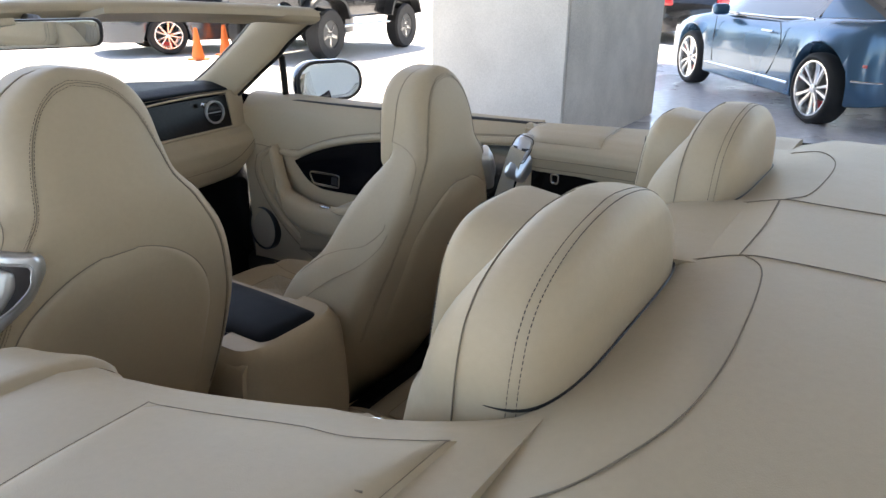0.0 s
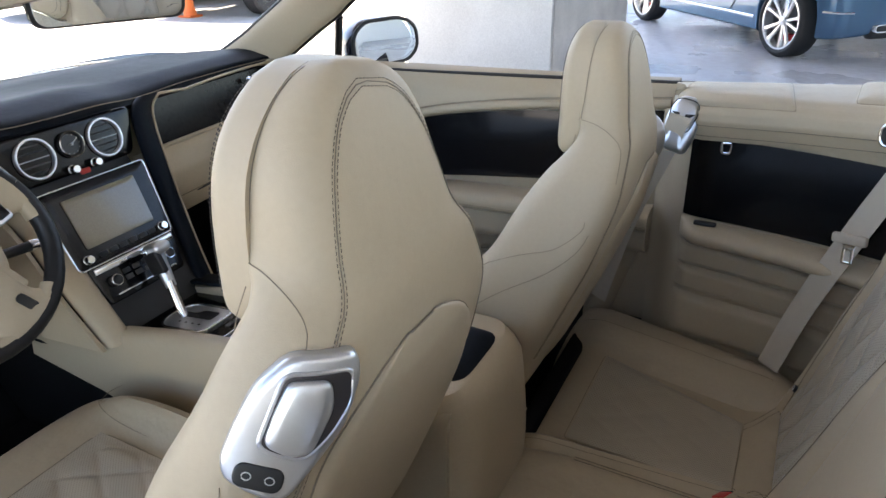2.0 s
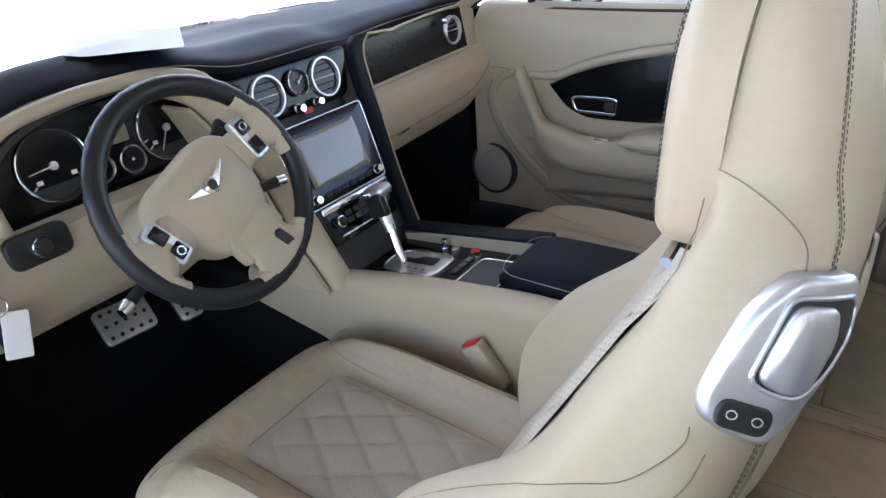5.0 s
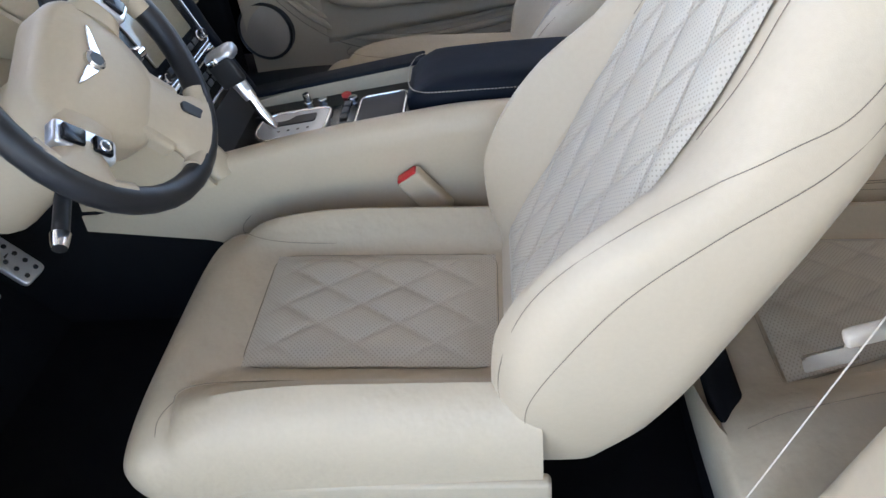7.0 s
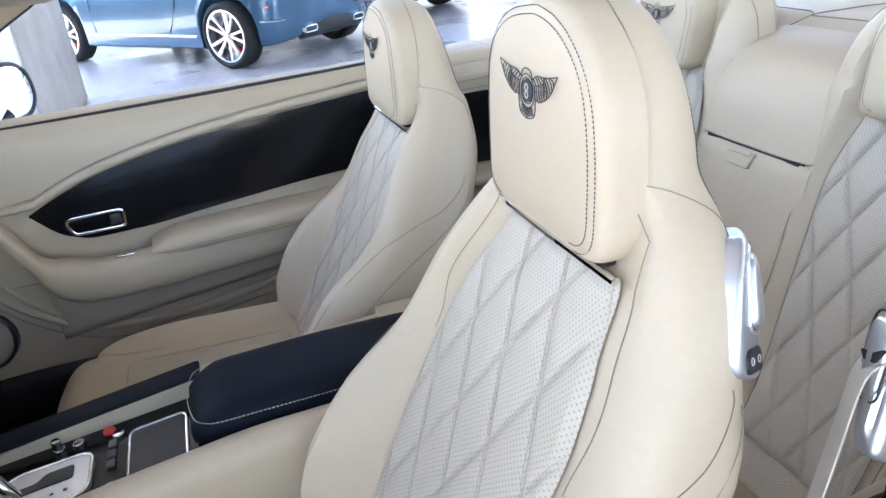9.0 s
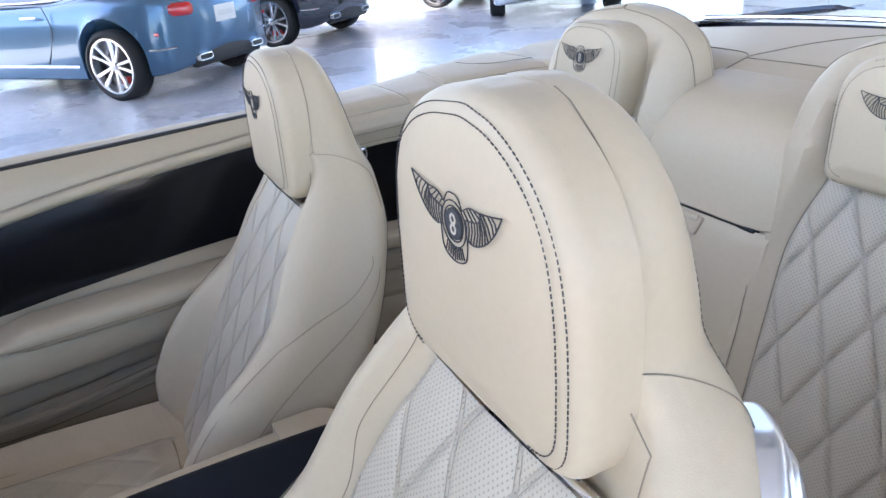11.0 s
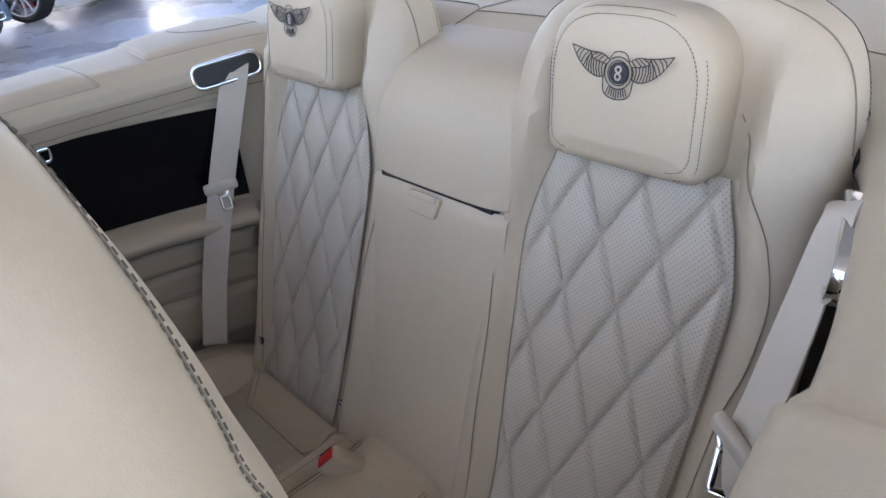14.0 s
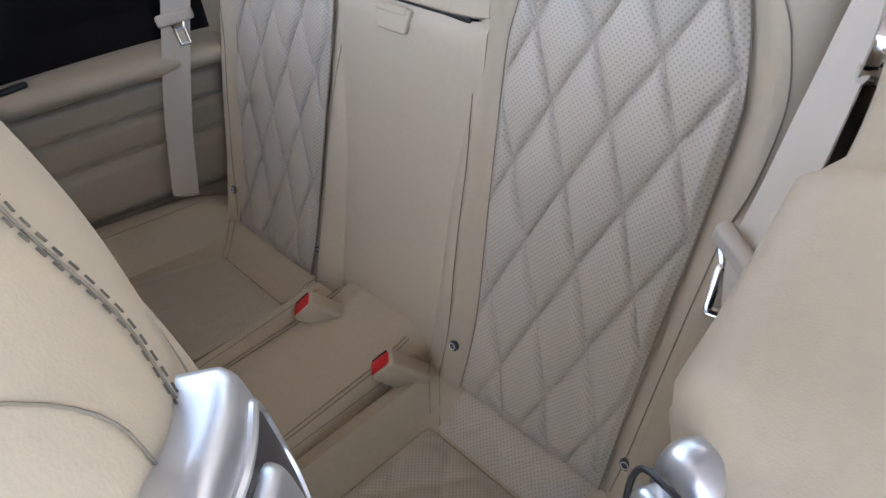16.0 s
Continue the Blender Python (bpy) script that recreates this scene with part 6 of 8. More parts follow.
def dashboard():
    base = thing("dashboard", (0, 1.1, 0.6), "navy and cream leather dashboard with gloss black panels", "dashboard")
    edge = smooth([(-0.75, 0.945), (-0.62, 0.93), (-0.5, 0.915), (-0.35, 0.905), (-0.2, 0.905), (-0.1, 0.885), (0.0, 0.88), (0.1, 0.885), (0.22, 0.91), (0.4, 0.93), (0.6, 0.935), (0.75, 0.93)])

    def top_z(x, y):
        hood = 0.060 * math.exp(-(((x + 0.36) / 0.20) ** 4)) * math.exp(-(((y - 0.98) / 0.14) ** 2))
        mid = 0.020 * math.exp(-((x / 0.17) ** 4)) * math.exp(-(((y - 0.95) / 0.12) ** 2))
        return 0.985 + 0.020 * step01((y - 0.9) / 0.12) + hood + mid - 0.02 * step01((y - 1.2) / 0.2)

    def top(u, v):
        x = -0.735 + 1.47 * u
        y1 = 1.43 - 0.42 * (x / 0.72) ** 2
        y = edge(x) + (max(y1, edge(x) + 0.1) - edge(x)) * v
        return Vector((x, y, top_z(x, y) - 0.016 * (1 - min(1, v / 0.06)) ** 2))
    part("dash_top", sheet(top, span(0, 1, 75), [0, 0.008, 0.02, 0.035, 0.055] + span(0.08, 1, 34), 0.015), NAVY, base, "navy leather dash top")
    part("seam", tube([top(u, 0.02) + Vector((0, 0, 0.001)) for u in span(0.02, 0.98, 70)], 0.0012, 6), SEAM, base)
    # passenger side: black panel, cream glovebox
    def fascia(u, v):
        x = 0.215 + 0.465 * u
        z = 0.968 - 0.100 * v
        return Vector((x, 0.912 - 0.020 * v + 0.012 * u, z + 0.004 * u))
    part("fascia_panel", sheet(fascia, span(0, 1, 30), span(0, 1, 8), -0.01), WOOD, base, "dark polished veneer panel")
    part("end_trim", sheet(lambda u, v: Vector((0.672 + 0.072 * u, 0.919 + 0.014 * u * u - 0.020 * v, 0.985 - 0.125 * v)), span(0, 1, 8), span(0, 1, 10), -0.012), CREAM, base, "cream leather dash end")
    part("fascia_bead", tube([fascia(u, 1.0) + Vector((0, -0.002, -0.004)) for u in span(0, 1, 20)], 0.005, 8), CREAM, base)
    def glove(u, v):
        x = 0.150 + 0.585 * u
        prof = [(0.895, 0.864), (0.872, 0.845), (0.858, 0.81), (0.858, 0.77), (0.868, 0.735), (0.885, 0.705), (0.93, 0.685), (1.05, 0.675)]
        short = 1 - 0.50 * (max(0, u - 0.70) / 0.30) ** 2
        f = v * short * (len(prof) - 1)
        i = min(int(f), len(prof) - 2)
        g = f - i
        a, b = prof[i], prof[i + 1]
        tuck = 0.10 * (1 - short) * max(0, v - 0.7) / 0.3
        return Vector((x, a[0] + (b[0] - a[0]) * g + 0.01 * u + tuck, a[1] + (b[1] - a[1]) * g + 0.004 * u - 0.02 * (1 - u) * v))
    gl = part("glovebox", sheet(glove, span(0, 1, 30), span(0, 1, 36), -0.012), CREAM, base, "cream leather glovebox")
    lines_part("seam", [[glove(u, 0.5) + Vector((0, -0.001, 0)) for u in span(0.1, 1, 30)]], 0.001, SEAM, gl)
    part("glovebox_latch", plate(rounded([(-0.038, -0.004), (-0.02, -0.011), (0.024, -0.009), (0.040, 0.004), (0.02, 0.011), (-0.024, 0.009)], 0.008, 5), frame_of((0.315, 0.866, 0.748), (0, -1, -0.1)), 0.006, 0.002), BLACK, gl, "black glovebox latch")
    vent(frame_of((0.612, 0.908, 0.924), (0, -1, 0.05)), 0.037, base)
    knob(frame_of((0.562, 0.902, 0.955), (0, -1, 0.05)), 0.006, 0.012, base)
    # driver side: hooded cluster, cream knee panel, lamp switch
    part("cluster_panel", sheet(lambda u, v: Vector((-0.565 + 0.39 * u, 0.968 - 0.02 * v, 0.985 - 0.14 * v)), span(0, 1, 8), span(0, 1, 4), -0.01), PIANO, base, "black instrument panel")
    part("cluster_hood", tube(spline([(-0.575, 0.925, 0.850), (-0.580, 0.925, 0.93), (-0.545, 0.915, 0.995), (-0.45, 0.908, 1.018), (-0.36, 0.905, 1.022), (-0.27, 0.905, 1.016), (-0.185, 0.905, 0.985), (-0.165, 0.91, 0.92), (-0.175, 0.92, 0.855)], 60), 0.012, 10), CREAM, base, "cream leather cluster surround")
    def hood(u, v):
        a = math.pi * (1 - u)
        r = Vector((-0.37 + 0.205 * math.cos(a), 0, 0.925 + 0.092 * math.sin(a) ** 0.8))
        return Vector((r.x, 0.905 + 0.075 * v, r.z - 0.006 * v))
    part("cluster_shroud", sheet(hood, span(0, 1, 40), span(0, 1, 6), 0.01), BLACK, base)
    gm = lambda x, z: frame_of((x, 0.955, z), (0, -0.98, 0.18))
    gauge(gm(-0.462, 0.914), 0.058, base, 9, 125, -125, 95, red=2)
    gauge(gm(-0.252, 0.914), 0.058, base, 14, 125, -125, 150)
    gauge(gm(-0.390, 0.882), 0.024, base, 5, 110, -110, 30, red=1)
    gauge(gm(-0.330, 0.880), 0.024, base, 5, 110, -110, 40)
    part("info_screen", plate(rounded([(-0.03, -0.02), (0.03, -0.02), (0.03, 0.02), (-0.03, 0.02)], 0.004), gm(-0.357, 0.935), 0.004, 0.001), SCREEN, base)
    def knee(u, v):
        x = -0.735 + 0.60 * u
        prof = [(0.925, 0.850), (0.895, 0.842), (0.88, 0.81), (0.885, 0.76), (0.905, 0.70), (0.95, 0.66), (1.06, 0.64)]
        f = v * (len(prof) - 1)
        i = min(int(f), len(prof) - 2)
        g = f - i
        a, b = prof[i], prof[i + 1]
        return Vector((x, a[0] + (b[0] - a[0]) * g, a[1] + (b[1] - a[1]) * g - 0.03 * step01((u - 0.55) / 0.4) * v))
    part("knee_panel", sheet(knee, span(0, 1, 30), span(0, 1, 30), -0.012), CREAM, base, "cream leather knee panel")
    part("end_panel", sheet(lambda u, v: Vector((-0.735 + 0.165 * u, 0.935 - 0.01 * v, 0.985 - 0.13 * v)), span(0, 1, 6), span(0, 1, 6), -0.01), PIANO, base)
    vent(frame_of((-0.655, 0.922, 0.925), (0, -1, 0.05)), 0.037, base)
    ml = frame_of((-0.552, 0.878, 0.832), (0, -1, 0.15))
    ls = part("lamp_switch", plate(rounded([(-0.048, -0.026), (0.048, -0.026), (0.048, 0.026), (-0.048, 0.026)], 0.018, 6), ml, 0.012, 0.003), BLACK, base, "black lamp switch panel")
    knob(ml, 0.014, 0.012, ls, BLACK)
    part("knob_ring", torus(ml @ Matrix.Translation((0, 0, 0.010)), 0.0145, 0.0016, 24, 6), CHROME, ls)
    # centre: vents, clock, organ stops
    mc = frame_of((0, 0.868, 0.935), (0, -0.97, 0.24))
    o = rounded([(-0.150, -0.052), (0.135, -0.052), (0.165, 0.048), (-0.165, 0.048)], 0.02, 6)
    cp = part("vent_panel", plate(o, mc @ Matrix.Translation((-0.003, 0, -0.004)), 0.03, 0.006), PIANO, base, "gloss black vent panel")
    vent(mc @ Matrix.Translation((-0.083, -0.001, 0)), 0.041, cp)
    vent(mc @ Matrix.Translation((0.075, -0.001, 0)), 0.041, cp)
    gauge(mc @ Matrix.Translation((-0.004, 0.006, 0.004)), 0.026, cp, 12, 0, 330, -60)
    for x in (-0.022, 0.030):
        knob(mc @ Matrix.Translation((x, -0.042, 0.002)), 0.008, 0.016, cp, CHROME, "vent_pull")
    part("warning_switch", box(0.022, 0.011, 0.006, mc @ Matrix.Translation((0.004, -0.052, 0.0)), 0.002), BAR_RED, cp, "red warning switch")
    # centre stack with the screen
    ms = frame_of((-0.010, 0.787, 0.812), (0, -0.915, 0.403))
    bez = part("screen_bezel", plate(rounded([(-0.120, -0.085), (0.108, -0.085), (0.122, 0.075), (-0.130, 0.075)], 0.01, 5), ms, 0.03, 0.004), PIANO, base, "gloss black screen surround")
    part("bezel_ring", hoop(rounded([(-0.122, -0.087), (0.110, -0.087), (0.124, 0.077), (-0.132, 0.077)], 0.012, 5), ms @ Matrix.Translation((0, 0, 0.0015)), 0.003, 0.006, 0.001), CHROME, bez)
    part("screen", plate(rounded([(-0.085, -0.050), (0.078, -0.050), (0.082, 0.052), (-0.088, 0.052)], 0.004), ms @ Matrix.Translation((0, 0, 0.0035)), 0.003, 0.0008), SCREEN, bez, "unlit navigation screen")
    for x in (-0.095, 0.088):
        knob(ms @ Matrix.Translation((x, -0.069, 0.001)), 0.008, 0.014, bez)
    for i in range(6):
        part("key", box(0.018, 0.010, 0.003, ms @ Matrix.Translation((-0.058 + 0.024 * i, -0.069, 0.001)), 0.001), BLACK, bez)
    mp = frame_of((-0.006, 0.738, 0.700), (0, -0.90, 0.43))
    pn = part("climate_panel", plate(rounded([(-0.098, -0.045), (0.092, -0.045), (0.106, 0.038), (-0.110, 0.038)], 0.008, 5), mp, 0.03, 0.003), PIANO, base, "gloss black climate panel")
    part("bright_strip", box(0.196, 0.014, 0.006, mp @ Matrix.Translation((-0.002, 0.026, 0.002)), 0.002), CHROME, pn, "bright strip")
    for x in (-0.07, 0.064):
        knob(mp @ Matrix.Translation((x, -0.004, 0.001)), 0.010, 0.016, pn, BLACK)
        part("knob_ring", torus(mp @ Matrix.Translation((x, -0.004, 0.013)), 0.0105, 0.0015, 24, 6), CHROME, pn)
    for j in (0, 1):
        for i in range(4):
            part("key", box(0.017, 0.010, 0.003, mp @ Matrix.Translation((-0.036 + 0.024 * i, 0.004 - 0.014 * j, 0.001)), 0.001), DARK_GREY, pn)
    part("bright_strip", box(0.150, 0.004, 0.004, mp @ Matrix.Translation((-0.002, -0.032, 0.001)), 0.001), CHROME, pn)
    part("stack_backing", sheet(lambda u, v: Vector((-0.12 + 0.24 * u, 0.875 - 0.185 * v, 0.89 - 0.31 * v)), span(0, 1, 4), span(0, 1, 4), -0.02), BLACK, base)
    # sweeping side cheeks of the stack
    for k in (-1, 1):
        out = spline([(0.270, 0.914, 0.978), (0.236, 0.902, 0.958), (0.213, 0.878, 0.918), (0.182, 0.822, 0.830), (0.165, 0.772, 0.713), (0.145, 0.705, 0.585)], 40)
        inn = spline([(0.205, 0.905, 0.985), (0.165, 0.882, 0.965), (0.138, 0.842, 0.905), (0.124, 0.802, 0.830), (0.112, 0.750, 0.713), (0.098, 0.685, 0.585)], 40)
        rings = []
        for a, b in zip(out, inn):
            d = (a - b)
            n = Vector((0, -0.9, 0.4))
            ring = []
            for j in range(16):
                t = 2 * math.pi * j / 16
                ring.append((a + b) / 2 + d * 0.5 * math.copysign(abs(math.cos(t)) ** 0.7, math.cos(t)) + n * (0.016 * math.sin(t) - 0.004))
            rings.append([Vector((k * q.x, q.y, q.z)) for q in ring])
        ch = part("stack_cheek", loft(rings), NAVY if k > 0 else CREAM, base, "leather cheek of the centre stack")
        sweep = spline([(0.670, 0.914, 0.980), (0.56, 0.908, 0.982), (0.44, 0.903, 0.980), (0.34, 0.900, 0.975)], 24)
        if k > 0:
            part("piping", tube([Vector((q.x, q.y - 0.004, q.z + 0.002)) for q in sweep + out], 0.0032, 8), CREAM, ch)
        side = [(Vector((k * (q.x + 0.006), q.y, q.z)), Vector((k * (q.x + 0.02), q.y + 0.16, q.z))) for q in out[10:]]
        part("side_cover", sheet(lambda u, v, side=side: side[int(u)][0].lerp(side[int(u)][1], v), list(range(len(side))), span(0, 1, 4), 0.008), CREAM, base)
    # papers left on the dash
    def leaf(u, v):
        a, b, c = Vector((-0.380, 0.985, 0)), Vector((0.135, -0.125, 0)), Vector((0.105, 0.150, 0))
        q = a + b * u + c * v
        return Vector((q.x, q.y, max(1.056, top_z(q.x, q.y)) + 0.005 + 0.006 * math.sin(2.6 * u) * v))
    tagged(part("paper", sheet(leaf, span(0, 1, 16), span(0, 1, 12), 0.0008), PAPER), "white paper sheets lying on the dash top", "paper")
    return base


dashboard()


def steering_wheel():
    c = Vector((-0.377, 0.700, 0.885))
    base = thing("steering_wheel", c, "black and cream leather steering wheel with a winged badge", "steering wheel")
    m = frame_of(c, (-0.02, -0.885, 0.465)) @ Matrix.Rotation(radians(25), 4, "Z")
    R = 0.163

    def arc(a0, a1, r, mat, name, label=""):
        big = R if mat is BLACK_HIDE else R - 0.0055
        pts = [m @ Vector((big * math.cos(radians(a)), big * math.sin(radians(a)), 0.0125)) for a in span(a0, a1, 40)]
        return part(name, tube(pts, r, 14), mat, base, label)
    arc(0, 360, 0.0160, BLACK_HIDE, "rim", "black leather rim")
    for a, half in ((0, 22), (180, 22), (270, 25)):
        arc(a - half, a + half, 0.0150, CREAM, "rim_cover", "cream leather rim cover")
    # hub pad: broad, shield-like and crowned
    o = rounded([(x * 1.06, y * 1.06) for x, y in ((-0.092, 0.030), (-0.060, 0.058), (0.060, 0.058), (0.092, 0.030), (0.086, -0.022), (0.058, -0.074), (0.034, -0.092), (-0.034, -0.092), (-0.058, -0.074), (-0.086, -0.022))], 0.026, 6)
    hub = part("hub_pad", plate(o, m @ Matrix.Translation((0, 0, 0.014)), 0.05, 0.018, 0.012, 6, 5), CREAM, base, "cream leather hub")
    mb = m @ Matrix.Translation((0, 0.006, 0.0265))
    bdg = part("badge", turned([(0.0125, -0.003), (0.0125, 0.002), (0.010, 0.004), (0.0001, 0.004)], mb, 24), CHROME, base, "bright winged badge")
    part("badge_centre", turned([(0.008, 0.003), (0.008, 0.0048), (0.0001, 0.0048)], mb, 20), BLACK, bdg)
    for k in (-1, 1):
        w = rounded([(k * 0.010, -0.008), (k * 0.040, 0.010), (k * 0.046, 0.016), (k * 0.012, 0.009)], 0.004, 4)
        part("wing", plate(w if k > 0 else list(reversed(w)), mb @ Matrix.Translation((0, 0, 0.001)), 0.003, 0.0008), CHROME, bdg)
    # spokes: one to each side, and a forked one below
    for a0, a1, rr, wdt in ((0, 0, 0.075, 0.036), (180, 180, 0.075, 0.036), (270, 270, 0.070, 0.052)):
        rings = []
        for f in span(0, 1, 14):
            aa = radians(a0 + (a1 - a0) * f)
            d = Vector((math.cos(aa), math.sin(aa), 0))
            n = Vector((-d.y, d.x, 0))
            p = d * (rr + (R - rr) * f)
            w = wdt * (1 - 0.18 * math.sin(math.pi * f)) + 0.020 * max(0, (f - 0.45) / 0.55) ** 2.6
            ring = []
            for j in range(24):
                t = 2 * math.pi * j / 24
                off = w * math.copysign(abs(math.cos(t)) ** 0.8, math.cos(t))
                back = (R - math.sqrt(R * R - off * off)) * f**2 + 0.004 * f
                ring.append(m @ (p + n * off - d * back + Vector((0, 0, 0.015 * math.sin(t) + 0.003 + 0.012 * f))))
            rings.append(ring)
        part("spoke", loft(rings), CREAM, base, "cream leather spoke")
    low = rounded([(-0.050, -0.060), (-0.052, -0.118), (0.052, -0.118), (0.050, -0.060)], 0.010, 4)
    part("lower_spoke", plate(low, m @ Matrix.Translation((0, 0, 0.0145)), 0.018, 0.006), CREAM, base)
    part("spoke_gap", plate(rounded([(0.008, -0.150), (0.026, -0.148), (0.022, -0.112), (0.006, -0.114)], 0.008, 5), m @ Matrix.Translation((0, 0, 0.0275)), 0.006, 0.001), BLACK, base)
    # switch pods on the spokes
    for k in (-1, 1):
        mp = m @ Matrix.Translation((k * 0.112, 0.004, 0.023)) @ Matrix.Rotation(radians(84 * k), 4, "Z")
        pod = part("switch_pod", plate(rounded([(-0.036, -0.015), (0.036, -0.015), (0.036, 0.015), (-0.036, 0.015)], 0.007, 5), mp, 0.014, 0.003), SATIN, base, "satin silver switch pod")
        for x, w in ((-0.016, 0.026), (0.018, 0.022)):
            part("key", box(w, 0.020, 0.006, mp @ Matrix.Translation((x, 0, 0.002)), 0.002), PIANO, pod)
        part("key_ring", torus(mp @ Matrix.Translation((0.019, 0, 0.005)), 0.006, 0.0012, 18, 6), CHROME, pod)
    # column, stalks, gear paddles stay level
    m = frame_of(c, (-0.02, -0.885, 0.465))
    part("column", tube([m @ Vector((0, -0.01, -0.02)), m @ Vector((0, -0.02, -0.10)), m @ Vector((0, -0.03, -0.24))], lambda f: 0.052 + 0.022 * f, 20), CREAM, base, "cream steering column cover")
    for pts, r in ((((0.03, -0.02, -0.05), (0.11, -0.025, -0.045), (0.150, -0.028, -0.04)), 0.009), (((-0.04, -0.045, -0.05), (-0.12, -0.075, -0.045), (-0.165, -0.095, -0.04)), 0.009)):
        st = part("stalk", tube([m @ Vector(p) for p in pts], r, 10), BLACK, base, "black column stalk with a bright end")
        a, b = Vector(pts[1]), Vector(pts[2])
        d = (b - a).normalized()
        part("stalk_end", tube([m @ b, m @ (b + d * 0.012), m @ (b + d * 0.018)], lambda f: 0.011 - 0.003 * f, 12), CHROME, st)
    for k, a in ((1, 36), (-1, 205)):
        mp = m @ Matrix.Translation((0.118 * math.cos(radians(a)), 0.118 * math.sin(radians(a)), -0.030)) @ Matrix.Rotation(radians(a), 4, "Z")
        part("gear_paddle", plate(rounded([(-0.02, -0.02), (0.022, -0.028), (0.024, 0.028), (-0.02, 0.02)], 0.010, 5), mp, 0.006, 0.002), BLACK, base)
    return base


steering_wheel()


def console():
    base = thing("centre_console", (0, 0.3, 0.27), "cream leather centre console with a navy armrest", "console")
    zt = smooth([(-0.08, 0.665), (0.05, 0.678), (0.27, 0.676), (0.42, 0.660), (0.56, 0.640), (0.70, 0.612), (0.80, 0.592), (0.95, 0.56)])
    for k in (-1, 1):
        rings = []
        for y in span(-0.035, 0.98, 44):
            w = 0.026
            x = 0.112 + 0.012 * step01((0.2 - y) / 0.3)
            t = zt(y)
            foot = 0.25 + 0.21 * step01((y - 0.52) / 0.25) + 0.15 * max(0, y - 0.77)
            rings.append([Vector((k * (x - w), y, t - 0.02)), Vector((k * (x - w * 0.9), y, t - 0.004)), Vector((k * (x - w * 0.4), y, t)), Vector((k * (x + w * 0.2), y, t - 0.003)), Vector((k * (x + w * 0.55), y, t - 0.014)),
                          Vector((k * (x + w * 0.7), y, t - 0.04)), Vector((k * (x + 0.024), y, max(0.42, foot + 0.03))), Vector((k * (x + 0.028), y, foot)), Vector((k * (x - w), y, foot))])
        part("side_panel", loft(rings), CREAM, base, "cream leather side panel", 50)
    part("tunnel_carpet", box(0.262, 0.80, 0.30, Matrix.Translation((0, 0.92, 0.39)), 0.02), CARPET, base, "black carpet")
    # rounded rear end
    rings = []
    for z in span(0.27, 0.690, 26):
        f = (z - 0.27) / 0.420
        yb = -0.054 - 0.020 * math.sin(math.pi * min(1, f * 1.1)) - 0.02 * f + 0.035 * max(0, (f - 0.9) / 0.1) ** 2
        w = 0.136 + 0.004 * math.sin(math.pi * f) - 0.012 * max(0, (f - 0.88) / 0.12) ** 2
        rings.append([Vector((w * math.copysign(abs(math.cos(t)) ** 0.55, math.cos(t)), 0.02 + (yb - 0.02) * abs(math.sin(t)) ** 0.6, z)) for t in span(math.pi, 2 * math.pi, 25)] + [Vector((w, 0.06, z)), Vector((-w, 0.06, z))])
    end = part("rear_panel", loft(rings), CREAM, base, "rounded cream leather rear end")
    lines_part("seam", [[Vector((0.1385, y, 0.600 - 0.05 * (y < -0.03))) for y in span(0.05, -0.02, 6)]], 0.001, SEAM, end)
    # navy armrest lid
    o_len = (-0.045, 0.385)
    rings = []
    for f in span(0, 1, 30):
        y = o_len[0] + (o_len[1] - o_len[0]) * f
        e = min(1, (f * 14) ** 0.5, ((1 - f) * 9) ** 0.5)
        w = 0.080 * (0.75 + 0.25 * e)
        h = 0.700 + 0.008 * math.sin(math.pi * f)
        rings.append([Vector((w * math.copysign(abs(math.cos(t)) ** 0.45, math.cos(t)), y, 0.668 + (h - 0.668) * e * abs(math.sin(t)) ** 0.5 if math.sin(t) > 0 else 0.668 - 0.03 * abs(math.sin(t)) ** 0.5)) for t in (2 * math.pi * j / 28 for j in range(28))])
    lid = part("armrest", loft(rings), NAVY, base, "navy leather armrest lid with pale stitching")
    stitch_part("stitching", [[Vector((-0.0805, y, 0.687)) for y in span(-0.01, 0.34, 30)] + spline([(-0.079, 0.352, 0.687), (-0.060, 0.376, 0.687), (0, 0.385, 0.687), (0.060, 0.376, 0.687), (0.079, 0.352, 0.687)], 20) + [Vector((0.0805, y, 0.687)) for y in span(0.34, -0.01, 30)]], PALE_THREAD, lid, "pale stitching", 0.006, 0.0008)
    part("rail_cover", box(0.045, 0.40, 0.008, Matrix.Translation((0.108, 0.565, 0.638)) @ Matrix.Rotation(radians(-8.0), 4, "X"), 0.003), NAVY, base, "navy leather strip")
    # top plate
    part("top_plate", sheet(lambda u, v: Vector((-0.088 + 0.176 * u, 0.36 + 0.40 * v, 0.634 - 0.045 * v)), span(0, 1, 4), span(0, 1, 6), 0.02), PIANO, base, "gloss black console plate")
    def at(x, y, up=0.0):
        return Matrix.Translation((x, y, 0.634 - 0.045 * (y - 0.36) / 0.40 + up)) @ Matrix.Rotation(radians(-6.4), 4, "X")
    # cup holder
    mc = at(-0.010, 0.440)
    co = rounded([(-0.062, -0.045), (0.062, -0.045), (0.062, 0.045), (-0.062, 0.045)], 0.018, 6)
    cup = part("cup_holder", hoop(co, mc @ Matrix.Translation((0, 0, 0.004)), 0.005, 0.012, 0.002), CHROME, base, "bright-rimmed cup holder")
    part("cup_well", plate([q * 0.93 for q in co], mc @ Matrix.Translation((0, 0, 0.0012)), 0.004, 0.0008), BLACK, cup)
    # gear selector
    mg = at(-0.012, 0.600)
